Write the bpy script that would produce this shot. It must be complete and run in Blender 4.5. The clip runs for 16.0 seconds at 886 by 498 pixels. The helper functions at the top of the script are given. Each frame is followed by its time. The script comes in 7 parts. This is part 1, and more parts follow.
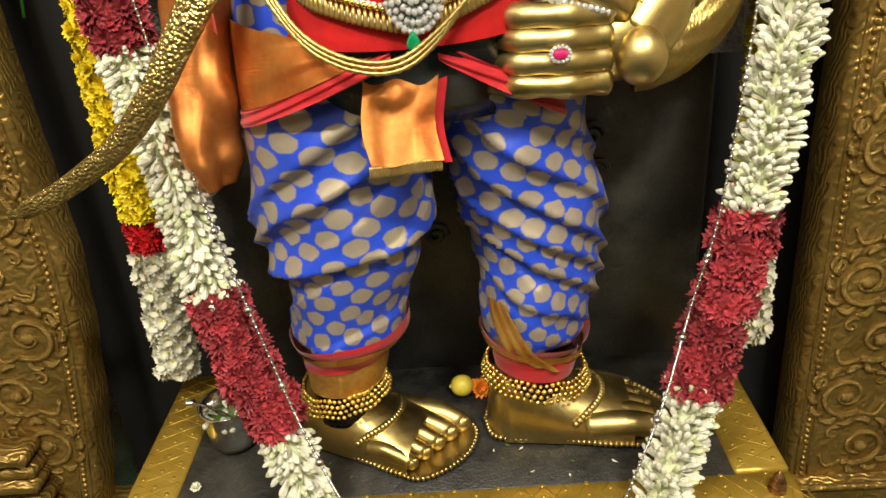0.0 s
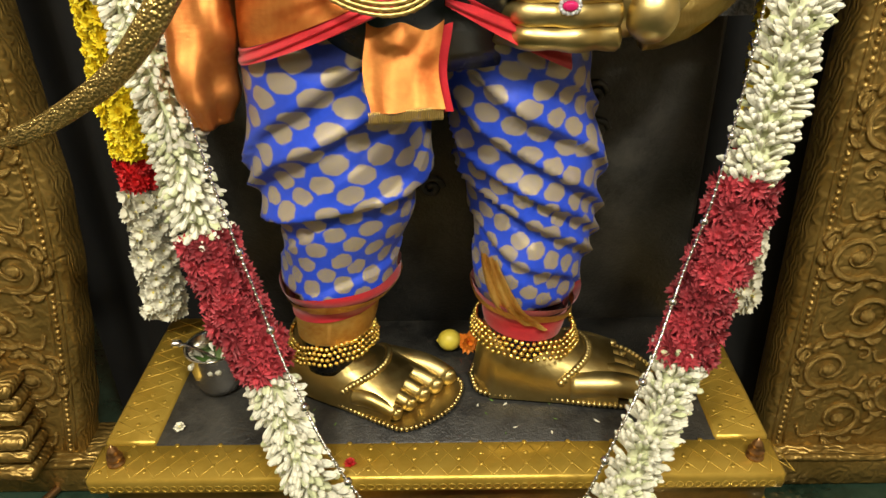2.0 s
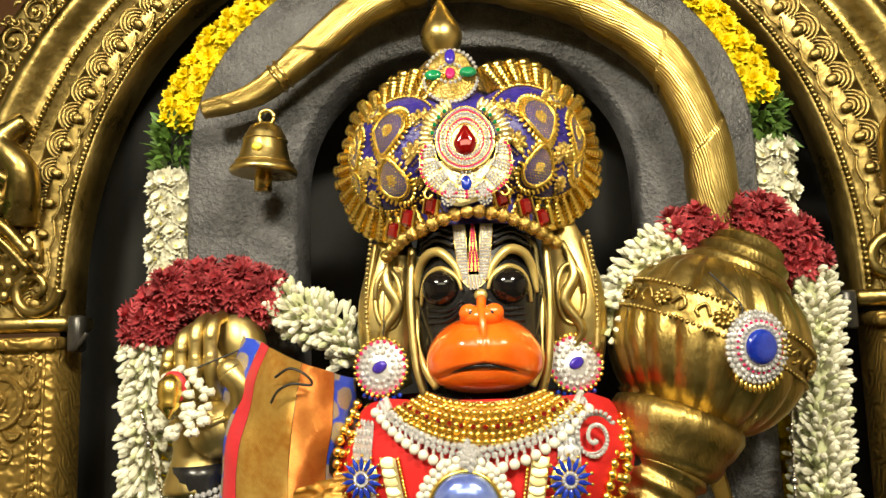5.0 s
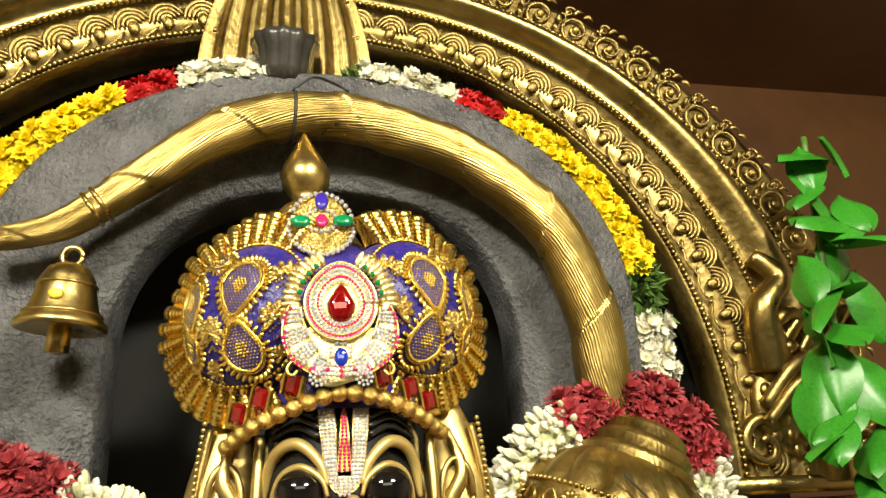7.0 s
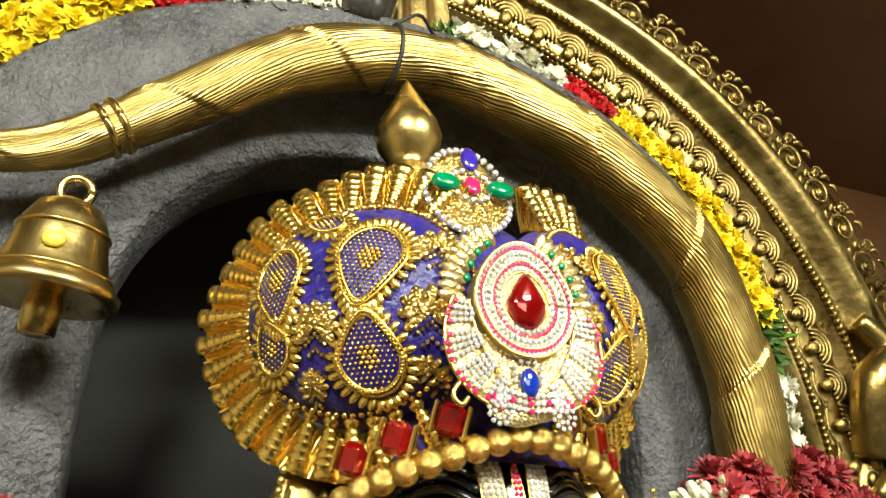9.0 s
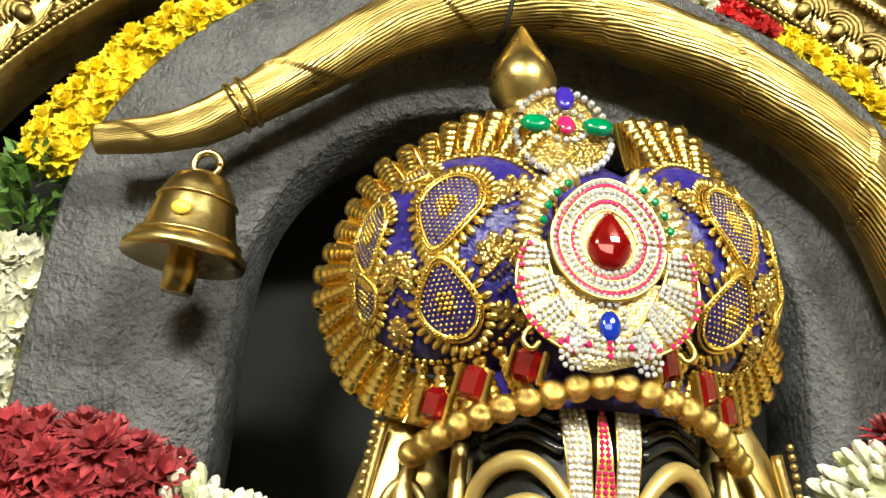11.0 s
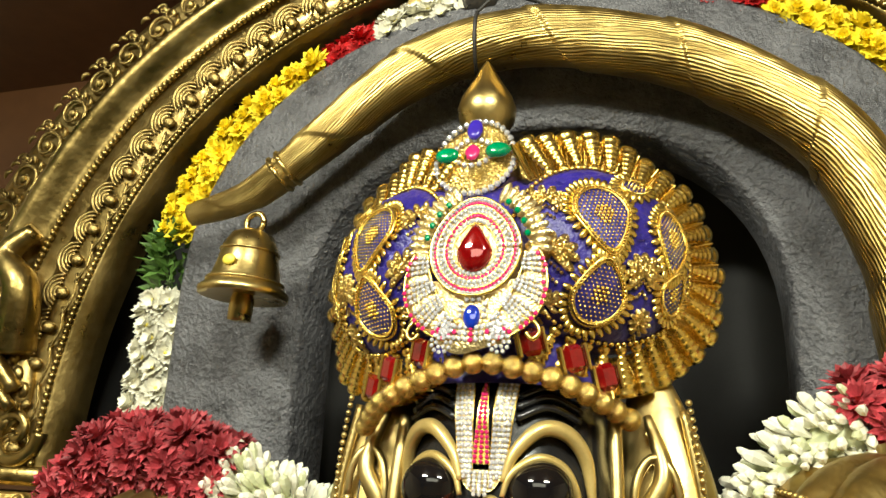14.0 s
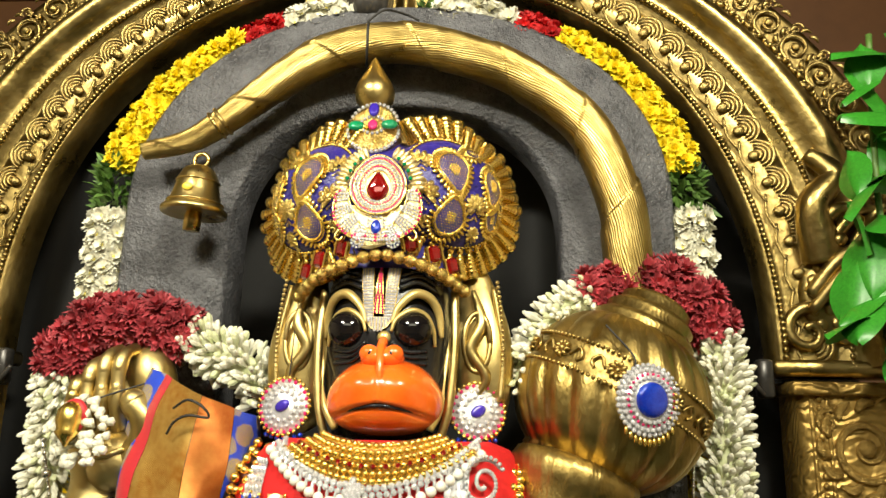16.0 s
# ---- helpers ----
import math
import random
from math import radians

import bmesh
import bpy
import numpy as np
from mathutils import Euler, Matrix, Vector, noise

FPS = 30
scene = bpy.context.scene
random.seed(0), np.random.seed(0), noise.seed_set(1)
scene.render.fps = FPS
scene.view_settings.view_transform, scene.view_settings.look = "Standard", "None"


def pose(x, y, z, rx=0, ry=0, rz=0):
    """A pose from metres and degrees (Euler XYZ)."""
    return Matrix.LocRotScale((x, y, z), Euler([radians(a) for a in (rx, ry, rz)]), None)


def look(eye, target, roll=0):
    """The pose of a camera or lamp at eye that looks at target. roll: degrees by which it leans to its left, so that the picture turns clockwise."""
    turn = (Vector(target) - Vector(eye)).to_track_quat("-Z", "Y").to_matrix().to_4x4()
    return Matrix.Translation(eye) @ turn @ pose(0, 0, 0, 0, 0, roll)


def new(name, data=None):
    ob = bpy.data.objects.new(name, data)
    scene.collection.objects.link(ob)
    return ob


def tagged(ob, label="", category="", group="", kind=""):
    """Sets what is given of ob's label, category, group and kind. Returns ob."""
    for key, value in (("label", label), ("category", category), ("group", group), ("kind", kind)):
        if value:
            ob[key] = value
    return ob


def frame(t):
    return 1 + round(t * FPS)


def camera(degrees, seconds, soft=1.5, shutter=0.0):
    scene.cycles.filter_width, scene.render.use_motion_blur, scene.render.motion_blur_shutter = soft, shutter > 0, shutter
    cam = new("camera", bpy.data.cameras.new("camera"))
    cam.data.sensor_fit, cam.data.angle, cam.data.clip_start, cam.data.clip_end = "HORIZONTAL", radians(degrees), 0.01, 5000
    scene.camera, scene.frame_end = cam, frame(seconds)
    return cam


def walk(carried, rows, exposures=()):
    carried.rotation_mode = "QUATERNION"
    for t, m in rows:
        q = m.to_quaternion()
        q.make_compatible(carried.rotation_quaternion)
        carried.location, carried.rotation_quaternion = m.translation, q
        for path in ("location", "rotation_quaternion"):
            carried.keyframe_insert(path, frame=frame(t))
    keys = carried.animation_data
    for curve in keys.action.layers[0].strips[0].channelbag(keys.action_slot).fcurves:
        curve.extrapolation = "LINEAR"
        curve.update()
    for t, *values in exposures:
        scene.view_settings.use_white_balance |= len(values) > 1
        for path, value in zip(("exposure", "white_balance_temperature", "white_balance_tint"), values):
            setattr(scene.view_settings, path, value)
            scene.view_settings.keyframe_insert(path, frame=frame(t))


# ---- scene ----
cam = camera(61.1, 16.0)
PATH = [
    (0, (0.01, 0.269, 1.079), (-0.056, 2.04, 0.152), -5),
    (0.5, (0.0, 0.264, 1.01), (-0.087, 1.899, -0.139), -4.6),
    (1, (-0.002, 0.271, 1.002), (-0.056, 1.843, -0.234), -3.3),
    (1.5, (0.006, 0.266, 1.016), (-0.056, 1.897, -0.139), -3.1),
    (2, (0.003, 0.273, 1.068), (-0.04, 1.99, 0.043), -1.7),
    (2.5, (0.01, 0.264, 1.138), (-0.079, 2.127, 0.417), -3.4),
    (3, (0.013, 0.267, 1.199), (-0.098, 2.219, 0.776), -3.5),
    (3.5, (0.005, 0.264, 1.276), (-0.029, 2.253, 1.074), -1.7),
    (4, (0.013, 0.249, 1.343), (-0.079, 2.246, 1.289), -1),
    (4.5, (0.025, 0.24, 1.404), (-0.1, 2.232, 1.516), -1.1),
    (5, (0.025, 0.224, 1.446), (-0.108, 2.204, 1.696), -1.7),
    (5.2, (0.025, 0.219, 1.461), (-0.096, 2.191, 1.773), -2),
    (7.3, (-0.084, 0.445, 1.516), (0.364, 2.294, 2.132), -2.2),
    (7.5, (-0.109, 0.486, 1.517), (0.359, 2.328, 2.139), -2),
    (8, (-0.146, 0.582, 1.524), (0.246, 2.421, 2.204), 0.9),
    (8.5, (-0.19, 0.647, 1.542), (0.407, 2.403, 2.292), 0.9),
    (9, (-0.226, 0.699, 1.538), (0.452, 2.425, 2.288), 1.2),
    (9.5, (-0.256, 0.73, 1.532), (0.475, 2.439, 2.271), 2.5),
    (10, (-0.26, 0.746, 1.531), (0.4, 2.485, 2.265), 4),
    (10.2, (-0.248, 0.741, 1.535), (0.3, 2.526, 2.25), 4.4),
    (12.3, (0.039, 0.599, 1.529), (-0.2, 2.494, 2.123), 3.6),
    (12.5, (0.041, 0.596, 1.529), (-0.198, 2.491, 2.123), 2.9),
    (13, (0.081, 0.593, 1.531), (-0.252, 2.478, 2.111), 1.9),
    (13.5, (0.134, 0.583, 1.528), (-0.433, 2.417, 2.092), 2.1),
    (14, (0.144, 0.581, 1.522), (-0.449, 2.401, 2.102), 2.7),
    (14.5, (0.144, 0.561, 1.528), (-0.452, 2.374, 2.127), 4),
    (15, (0.16, 0.476, 1.502), (-0.33, 2.318, 2.109), 4.3),
    (15.5, (0.153, 0.322, 1.462), (-0.11, 2.223, 2.026), 3.7),
    (16, (0.135, 0.216, 1.397), (0.016, 2.159, 1.858), 1.2),
]
walk(cam, [(t, look(eye, target, roll)) for t, eye, target, roll in PATH],
     [(0, 0.20, 6400, 13), (2.0, 0.18, 6400, 13), (2.5, 0.12, 6500, 10), (3.0, -0.02, 6500, 10), (3.5, -0.2, 12500, -9), (4.0, -0.15, 7200, 9), (4.5, -0.12, 6500, 10), (5.0, -0.10, 7000, 10), (7.5, -0.05, 6700, 9), (8.0, -0.08, 6700, 8),
      (8.5, 0.03, 6200, 6), (10.0, 0.08, 6200, 6), (12.5, -0.14, 6200, 6), (14.5, -0.10, 6200, 7), (15.0, -0.10, 6500, 8), (15.5, -0.22, 14500, -1), (16.0, -0.10, 6500, 10)])


# ---- light ----
world = bpy.data.worlds.new("world")
scene.world = world
world.use_nodes = True
world.node_tree.nodes["Background"].inputs[0].default_value = (1.0, 0.9, 0.75, 1)
world.node_tree.nodes["Background"].inputs[1].default_value = 0.007
scene.view_settings.exposure = 0.0


def area(name, at, to, size, watts, colour):
    data = bpy.data.lights.new(name, "AREA")
    data.shape, data.size, data.size_y = "RECTANGLE", size[0], size[1]
    data.energy, data.color = watts, colour
    ob = new(name, data)
    ob.matrix_world = look(at, to)
    return ob


area("lamp_left", (-0.75, -0.35, 2.62), (-0.05, 1.25, 1.3), (0.42, 0.14), 50, (1.0, 0.95, 0.76))
area("lamp_right", (0.65, -0.35, 2.62), (0.05, 1.25, 1.3), (0.42, 0.14), 50, (1.0, 0.95, 0.76))
# broad fill light added to lift the dim parts; no real fixture
area("lamp_room", (0.0, -1.2, 2.62), (0.0, 0.2, 0.4), (1.6, 0.9), 26, (1.0, 0.93, 0.70))


# ---- geometry helpers ----
class Geo:
    """Vertices, faces, texture coordinates and material slots of one mesh."""

    def __init__(self):
        self.v, self.f, self.m, self.uv = [], [], [], []

    def add(self, verts, faces, slot=0, uvs=None, at=None):
        n = len(self.v)
        self.v += [tuple(at @ Vector(p)) if at is not None else tuple(p) for p in verts]
        self.uv += list(uvs) if uvs else [(p[0], p[2]) for p in verts]
        self.f += [tuple(i + n for i in face) for face in faces]
        self.m += [slot] * len(faces)
        return self

    def mesh(self, name, mats, smooth=True):
        me = bpy.data.meshes.new(name)
        me.from_pydata(self.v, [], self.f)
        for m in mats:
            me.materials.append(m)
        me.polygons.foreach_set("material_index", self.m)
        me.polygons.foreach_set("use_smooth", [smooth] * len(self.f))
        layer = me.uv_layers.new(name="UVMap")
        flat = np.array(self.uv, dtype=np.float32)[[i for face in self.f for i in face]]
        layer.data.foreach_set("uv", flat.ravel())
        me.validate()
        me.update()
        return me


def grid(g, fn, nu, nv, wrap=False, slot=0, at=None, caps=False):
    """A surface fn(u, v) -> point over the unit square; u goes round if wrap."""
    cols = nu if wrap else nu + 1
    pts = [[Vector(fn(i / nu, j / nv)) for i in range(cols)] for j in range(nv + 1)]
    verts = [p for row in pts for p in row]
    lens = [0.0]
    for j in range(nv):
        lens.append(lens[-1] + sum((pts[j + 1][i] - pts[j][i]).length for i in range(cols)) / cols)
    wide = max(sum((pts[j][i + 1] - pts[j][i]).length for i in range(cols - 1)) for j in (0, nv // 3, nv // 2, nv))
    uvs = [(i / nu * wide, lens[j]) for j in range(nv + 1) for i in range(cols)]
    faces = []
    for j in range(nv):
        for i in range(nu):
            k = (i + 1) % cols if wrap else i + 1
            faces.append((j * cols + i, j * cols + k, (j + 1) * cols + k, (j + 1) * cols + i))
    if caps:
        faces += [tuple(reversed(range(cols))), tuple(range(nv * cols, (nv + 1) * cols))]
    return g.add(verts, faces, slot, uvs, at)


def spline(ctrl, n):
    """n + 1 points at even lengths along a smooth curve through the given ones."""
    P = [Vector(p) for p in ctrl]
    P = [2 * P[0] - P[1]] + P + [2 * P[-1] - P[-2]]
    dense = []
    for a, b, c, d in zip(P, P[1:], P[2:], P[3:]):
        for k in range(24):
            s = k / 24
            dense.append(0.5 * (2 * b + (c - a) * s + (2 * a - 5 * b + 4 * c - d) * s * s + (3 * b - a - 3 * c + d) * s ** 3))
    dense.append(P[-2])
    acc = [0.0]
    for a, b in zip(dense, dense[1:]):
        acc.append(acc[-1] + (b - a).length)
    out, j = [], 0
    for i in range(n + 1):
        want = acc[-1] * i / n
        while j < len(acc) - 2 and acc[j + 1] < want:
            j += 1
        s = (want - acc[j]) / max(1e-9, acc[j + 1] - acc[j])
        out.append(dense[j].lerp(dense[j + 1], min(1, max(0, s))))
    return out


def frames(pts, up=(0, -1, 0)):
    """Tangent, side and up at each point of a path."""
    out = []
    for i, p in enumerate(pts):
        t = (pts[min(i + 1, len(pts) - 1)] - pts[max(i - 1, 0)]).normalized()
        s = t.cross(Vector(up))
        s = s.normalized() if s.length > 1e-4 else t.orthogonal().normalized()
        out.append((p, t, s, s.cross(t).normalized()))
    return out


def tube(g, ctrl, r, seg=12, n=24, slot=0, flat=1.0, ridge=None, up=(0, -1, 0), at=None):
    """A closed tube. r: a radius or a function of the way along (0 to 1); flat squeezes it along up; ridge(a, s) scales the radius."""
    fr = frames(spline(ctrl, n), up)
    rad = r if callable(r) else (lambda s: r)

    def fn(u, v):
        p, t, s, w = fr[min(n, round(v * n))]
        a = 2 * math.pi * u
        k = rad(v) * (ridge(a, v) if ridge else 1)
        return p + k * (math.cos(a) * s + flat * math.sin(a) * w)
    return grid(g, fn, seg, n, True, slot, at, True)


def lathe(g, prof, seg=24, slot=0, at=None, flute=None):
    """Turns a profile of (radius, height) about z. flute(a, i) scales the radius."""
    verts, faces, uvs = [], [], []
    for j, (r, z) in enumerate(prof):
        for i in range(seg):
            a = 2 * math.pi * i / seg
            k = r * (flute(a, j / (len(prof) - 1)) if flute else 1)
            verts.append((k * math.cos(a), k * math.sin(a), z))
            uvs.append((i / seg * 0.3, z))
    for j in range(len(prof) - 1):
        for i in range(seg):
            k = (i + 1) % seg
            faces.append((j * seg + i, j * seg + k, (j + 1) * seg + k, (j + 1) * seg + i))
    faces += [tuple(reversed(range(seg))), tuple(range((len(prof) - 1) * seg, len(prof) * seg))]
    return g.add(verts, faces, slot, uvs, at)


def ball(g, c, r, seg=16, rings=10, slot=0, at=None, turn=None):
    """An ellipsoid."""
    r = (r, r, r) if not isinstance(r, tuple) else r
    m = Matrix.Translation(c) @ (turn if turn is not None else Matrix()) @ Matrix.Diagonal((*r, 1))
    m = at @ m if at is not None else m
    prof = [(max(0.02, math.sin(math.pi * j / rings)), -math.cos(math.pi * j / rings)) for j in range(rings + 1)]
    return lathe(g, prof, seg, slot, m)


def block(g, lo, hi, b=0.004, slot=0, at=None):
    """A box with chamfered edges."""
    lo, hi = Vector(lo), Vector(hi)
    b = min(b, min(hi - lo) * 0.45)
    verts, index = [], {}
    for sx in (0, 1):
        for sy in (0, 1):
            for sz in (0, 1):
                for axis in range(3):
                    p = [hi[k] if s else lo[k] for k, s in enumerate((sx, sy, sz))]
                    for k, s in enumerate((sx, sy, sz)):
                        if k != axis:
                            p[k] += -b if s else b
                    index[sx, sy, sz, axis] = len(verts)
                    verts.append(p)
    faces = []
    for axis in range(3):
        o = [k for k in range(3) if k != axis]
        for s in (0, 1):
            loop = []
            for a, c in ((0, 0), (1, 0), (1, 1), (0, 1)):
                key = [0, 0, 0]
                key[axis], key[o[0]], key[o[1]] = s, a, c
                loop.append(index[(*key, axis)])
            faces.append(tuple(loop))
        for a in (0, 1):
            for c in (0, 1):
                k0, k1 = [0, 0, 0], [0, 0, 0]
                for key, s in ((k0, 0), (k1, 1)):
                    key[axis], key[o[0]], key[o[1]] = s, a, c
                faces.append((index[(*k0, o[0])], index[(*k1, o[0])], index[(*k1, o[1])], index[(*k0, o[1])]))
    for sx in (0, 1):
        for sy in (0, 1):
            for sz in (0, 1):
                faces.append(tuple(index[sx, sy, sz, k] for k in range(3)))
    n = len(g.v)
    g.add(verts, faces, slot, [(p[0] + p[1], p[2]) for p in verts], at)
    mid = (lo + hi) / 2
    if at is not None:
        mid = at @ mid
    for i in range(len(g.f) - len(faces), len(g.f)):
        face = g.f[i]
        q = [Vector(g.v[k]) for k in face]
        if (q[1] - q[0]).cross(q[2] - q[0]).dot(sum(q, Vector()) / len(q) - mid) < 0:
            g.f[i] = tuple(reversed(face))
    return g


def part(name, g, mats, parent=None, label="", smooth=True, at=None):
    """Links a Geo or a mesh as one object, under a thing or a part if given."""
    mats = mats if isinstance(mats, (list, tuple)) else [mats]
    me = g.mesh(name, mats, smooth) if isinstance(g, Geo) else g
    ob = new(name, me)
    if at is not None:
        ob.matrix_basis = at
    if parent is not None:
        ob.parent = parent
    return tagged(ob, label)


def thing(name, label, category, at=(0, 0, 0), group="", kind=""):
    ob = new(name)
    ob.empty_display_size = 0.02
    ob.location = at
    return tagged(ob, label, category, group, kind)


def aim(p, way, size=1.0, roll=0.0):
    """A pose at p whose z points along way."""
    q = Vector(way).to_track_quat("Z", "Y").to_matrix().to_4x4()
    return Matrix.Translation(p) @ q @ Matrix.Rotation(roll, 4, "Z") @ Matrix.Scale(size, 4)


# ---- materials ----
def material(name, c1, c2=None, rough=0.5, metal=0.0, scale=20.0, bump=0.0, bscale=60.0, depth=0.002, uv=False, island=0.0, obj=0.0, coat=0.0, rvar=0.0, sheen=0.0):
    """A surface with two tones mixed by coarse and fine noise, fine relief and uneven gloss."""
    m = bpy.data.materials.new(name)
    m.use_nodes = True
    nt = m.node_tree
    b = nt.nodes["Principled BSDF"]
    nd = lambda kind: nt.nodes.new("ShaderNode" + kind)
    tc = nd("TexCoord")
    co = tc.outputs["UV" if uv else "Object"]
    n1, n2 = nd("TexNoise"), nd("TexNoise")
    for n, s in ((n1, scale), (n2, scale * 7)):
        nt.links.new(co, n.inputs["Vector"])
        n.inputs["Scale"].default_value, n.inputs["Detail"].default_value = s, 5
    add = nd("Math")
    add.operation = "MULTIPLY_ADD"
    nt.links.new(n2.outputs[0], add.inputs[0])
    add.inputs[1].default_value = 0.45
    nt.links.new(n1.outputs[0], add.inputs[2])
    ramp = nd("ValToRGB")
    ramp.color_ramp.elements[0].position, ramp.color_ramp.elements[1].position = 0.5, 0.95
    ramp.color_ramp.elements[0].color = (*c1, 1)
    ramp.color_ramp.elements[1].color = (*(c2 or c1), 1)
    nt.links.new(add.outputs[0], ramp.inputs[0])
    colour = ramp.outputs[0]
    for amount, kind, out in ((island, "NewGeometry", "Random Per Island"), (obj, "ObjectInfo", "Random")):
        if amount:
            src, mr, hsv = nd(kind), nd("MapRange"), nd("HueSaturation")
            nt.links.new(src.outputs[out], mr.inputs[0])
            mr.inputs[3].default_value, mr.inputs[4].default_value = 1 - amount, 1 + amount
            nt.links.new(mr.outputs[0], hsv.inputs["Value"])
            nt.links.new(colour, hsv.inputs["Color"])
            colour = hsv.outputs[0]
    nt.links.new(colour, b.inputs["Base Color"])
    b.inputs["Roughness"].default_value, b.inputs["Metallic"].default_value = rough, metal
    b.inputs["Coat Weight"].default_value, b.inputs["Sheen Weight"].default_value = coat, sheen
    if rvar:
        mr = nd("MapRange")
        nt.links.new(add.outputs[0], mr.inputs[0])
        mr.inputs[1].default_value, mr.inputs[2].default_value = 0.4, 1.0
        mr.inputs[3].default_value, mr.inputs[4].default_value = max(0.03, rough - rvar), rough + rvar
        nt.links.new(mr.outputs[0], b.inputs["Roughness"])
    if bump:
        n3, bp = nd("TexNoise"), nd("Bump")
        nt.links.new(co, n3.inputs["Vector"])
        n3.inputs["Scale"].default_value, n3.inputs["Detail"].default_value = bscale, 4
        nt.links.new(n3.outputs[0], bp.inputs["Height"])
        bp.inputs["Strength"].default_value, bp.inputs["Distance"].default_value = bump, depth
        nt.links.new(bp.outputs[0], b.inputs["Normal"])
    return m


def with_pattern(m, kind, scale, strength, depth, uv=False, stretch=(1, 1, 1), **kw):
    """Adds the relief of a wave, Voronoi or brick texture to a material."""
    nt = m.node_tree
    b = nt.nodes["Principled BSDF"]
    tc, mp = nt.nodes.new("ShaderNodeTexCoord"), nt.nodes.new("ShaderNodeMapping")
    nt.links.new(tc.outputs["UV" if uv else "Object"], mp.inputs[0])
    mp.inputs["Scale"].default_value = stretch
    mp.inputs["Rotation"].default_value = kw.pop("turn", (0, 0, 0))
    tex, bp = nt.nodes.new("ShaderNodeTex" + kind), nt.nodes.new("ShaderNodeBump")
    nt.links.new(mp.outputs[0], tex.inputs["Vector"])
    tex.inputs["Scale"].default_value = scale
    for key, value in kw.items():
        if key in ("bands_direction", "wave_type", "rings_direction", "feature"):
            if key == "bands_direction":
                tex.bands_direction = value
            elif key == "wave_type":
                tex.wave_type = value
            elif key == "feature":
                tex.feature = value
        else:
            tex.inputs[key].default_value = value
    out = tex.outputs["Distance"] if kind == "Voronoi" else tex.outputs["Fac" if kind == "Wave" else 0]
    nt.links.new(out, bp.inputs["Height"])
    bp.inputs["Strength"].default_value, bp.inputs["Distance"].default_value = strength, depth
    old = b.inputs["Normal"].links
    if old:
        nt.links.new(old[0].from_socket, bp.inputs["Normal"])
    nt.links.new(bp.outputs[0], b.inputs["Normal"])
    return m


def brocade(name, ground, motif, cell=30.0, fill=0.36):
    """Silk with woven metallic motifs and a fine rib, on texture coordinates in metres."""
    m = material(name, ground, tuple(c * 0.75 for c in ground), rough=0.40, scale=30, uv=True, sheen=0.05)
    nt = m.node_tree
    b = nt.nodes["Principled BSDF"]
    nd = lambda kind: nt.nodes.new("ShaderNode" + kind)
    tc, mp, vo, wv, nz = nd("TexCoord"), nd("Mapping"), nd("TexVoronoi"), nd("TexWave"), nd("TexNoise")
    nt.links.new(tc.outputs["UV"], mp.inputs[0])
    mp.inputs["Rotation"].default_value = (0, 0, 0.6)
    mp.inputs["Scale"].default_value = (1.0, 1.35, 1)
    mix = nd("MixRGB")
    nt.links.new(mp.outputs[0], nz.inputs["Vector"])
    nz.inputs["Scale"].default_value = cell * 2.2
    mix.inputs[0].default_value = 0.014
    nt.links.new(mp.outputs[0], mix.inputs[1])
    nt.links.new(nz.outputs["Color"], mix.inputs[2])
    nt.links.new(mix.outputs[0], vo.inputs["Vector"])
    vo.inputs["Scale"].default_value, vo.inputs["Randomness"].default_value = cell, 0.28
    less = nd("MapRange")
    nt.links.new(vo.outputs["Distance"], less.inputs[0])
    less.inputs[1].default_value, less.inputs[2].default_value = fill + 0.03, fill - 0.03
    # veins inside each motif
    nt.links.new(mp.outputs[0], wv.inputs["Vector"])
    wv.inputs["Scale"].default_value, wv.inputs["Distortion"].default_value = 160, 6
    vein = nd("MapRange")
    nt.links.new(wv.outputs["Fac"], vein.inputs[0])
    vein.inputs[1].default_value, vein.inputs[2].default_value, vein.inputs[3].default_value = 0.15, 0.45, 0.35
    mul = nd("Math")
    mul.operation = "MULTIPLY"
    nt.links.new(less.outputs[0], mul.inputs[0])
    nt.links.new(vein.outputs[0], mul.inputs[1])
    col = nd("MixRGB")
    nt.links.new(mul.outputs[0], col.inputs[0])
    nt.links.new(b.inputs["Base Color"].links[0].from_socket, col.inputs[1])
    col.inputs[2].default_value = (*motif, 1)
    nt.links.new(col.outputs[0], b.inputs["Base Color"])
    met = nd("Math")
    met.operation = "MULTIPLY"
    nt.links.new(mul.outputs[0], met.inputs[0])
    met.inputs[1].default_value = 0.45
    nt.links.new(met.outputs[0], b.inputs["Metallic"])
    return with_pattern(m, "Wave", 420, 0.25, 0.0006, True, bands_direction="Y")


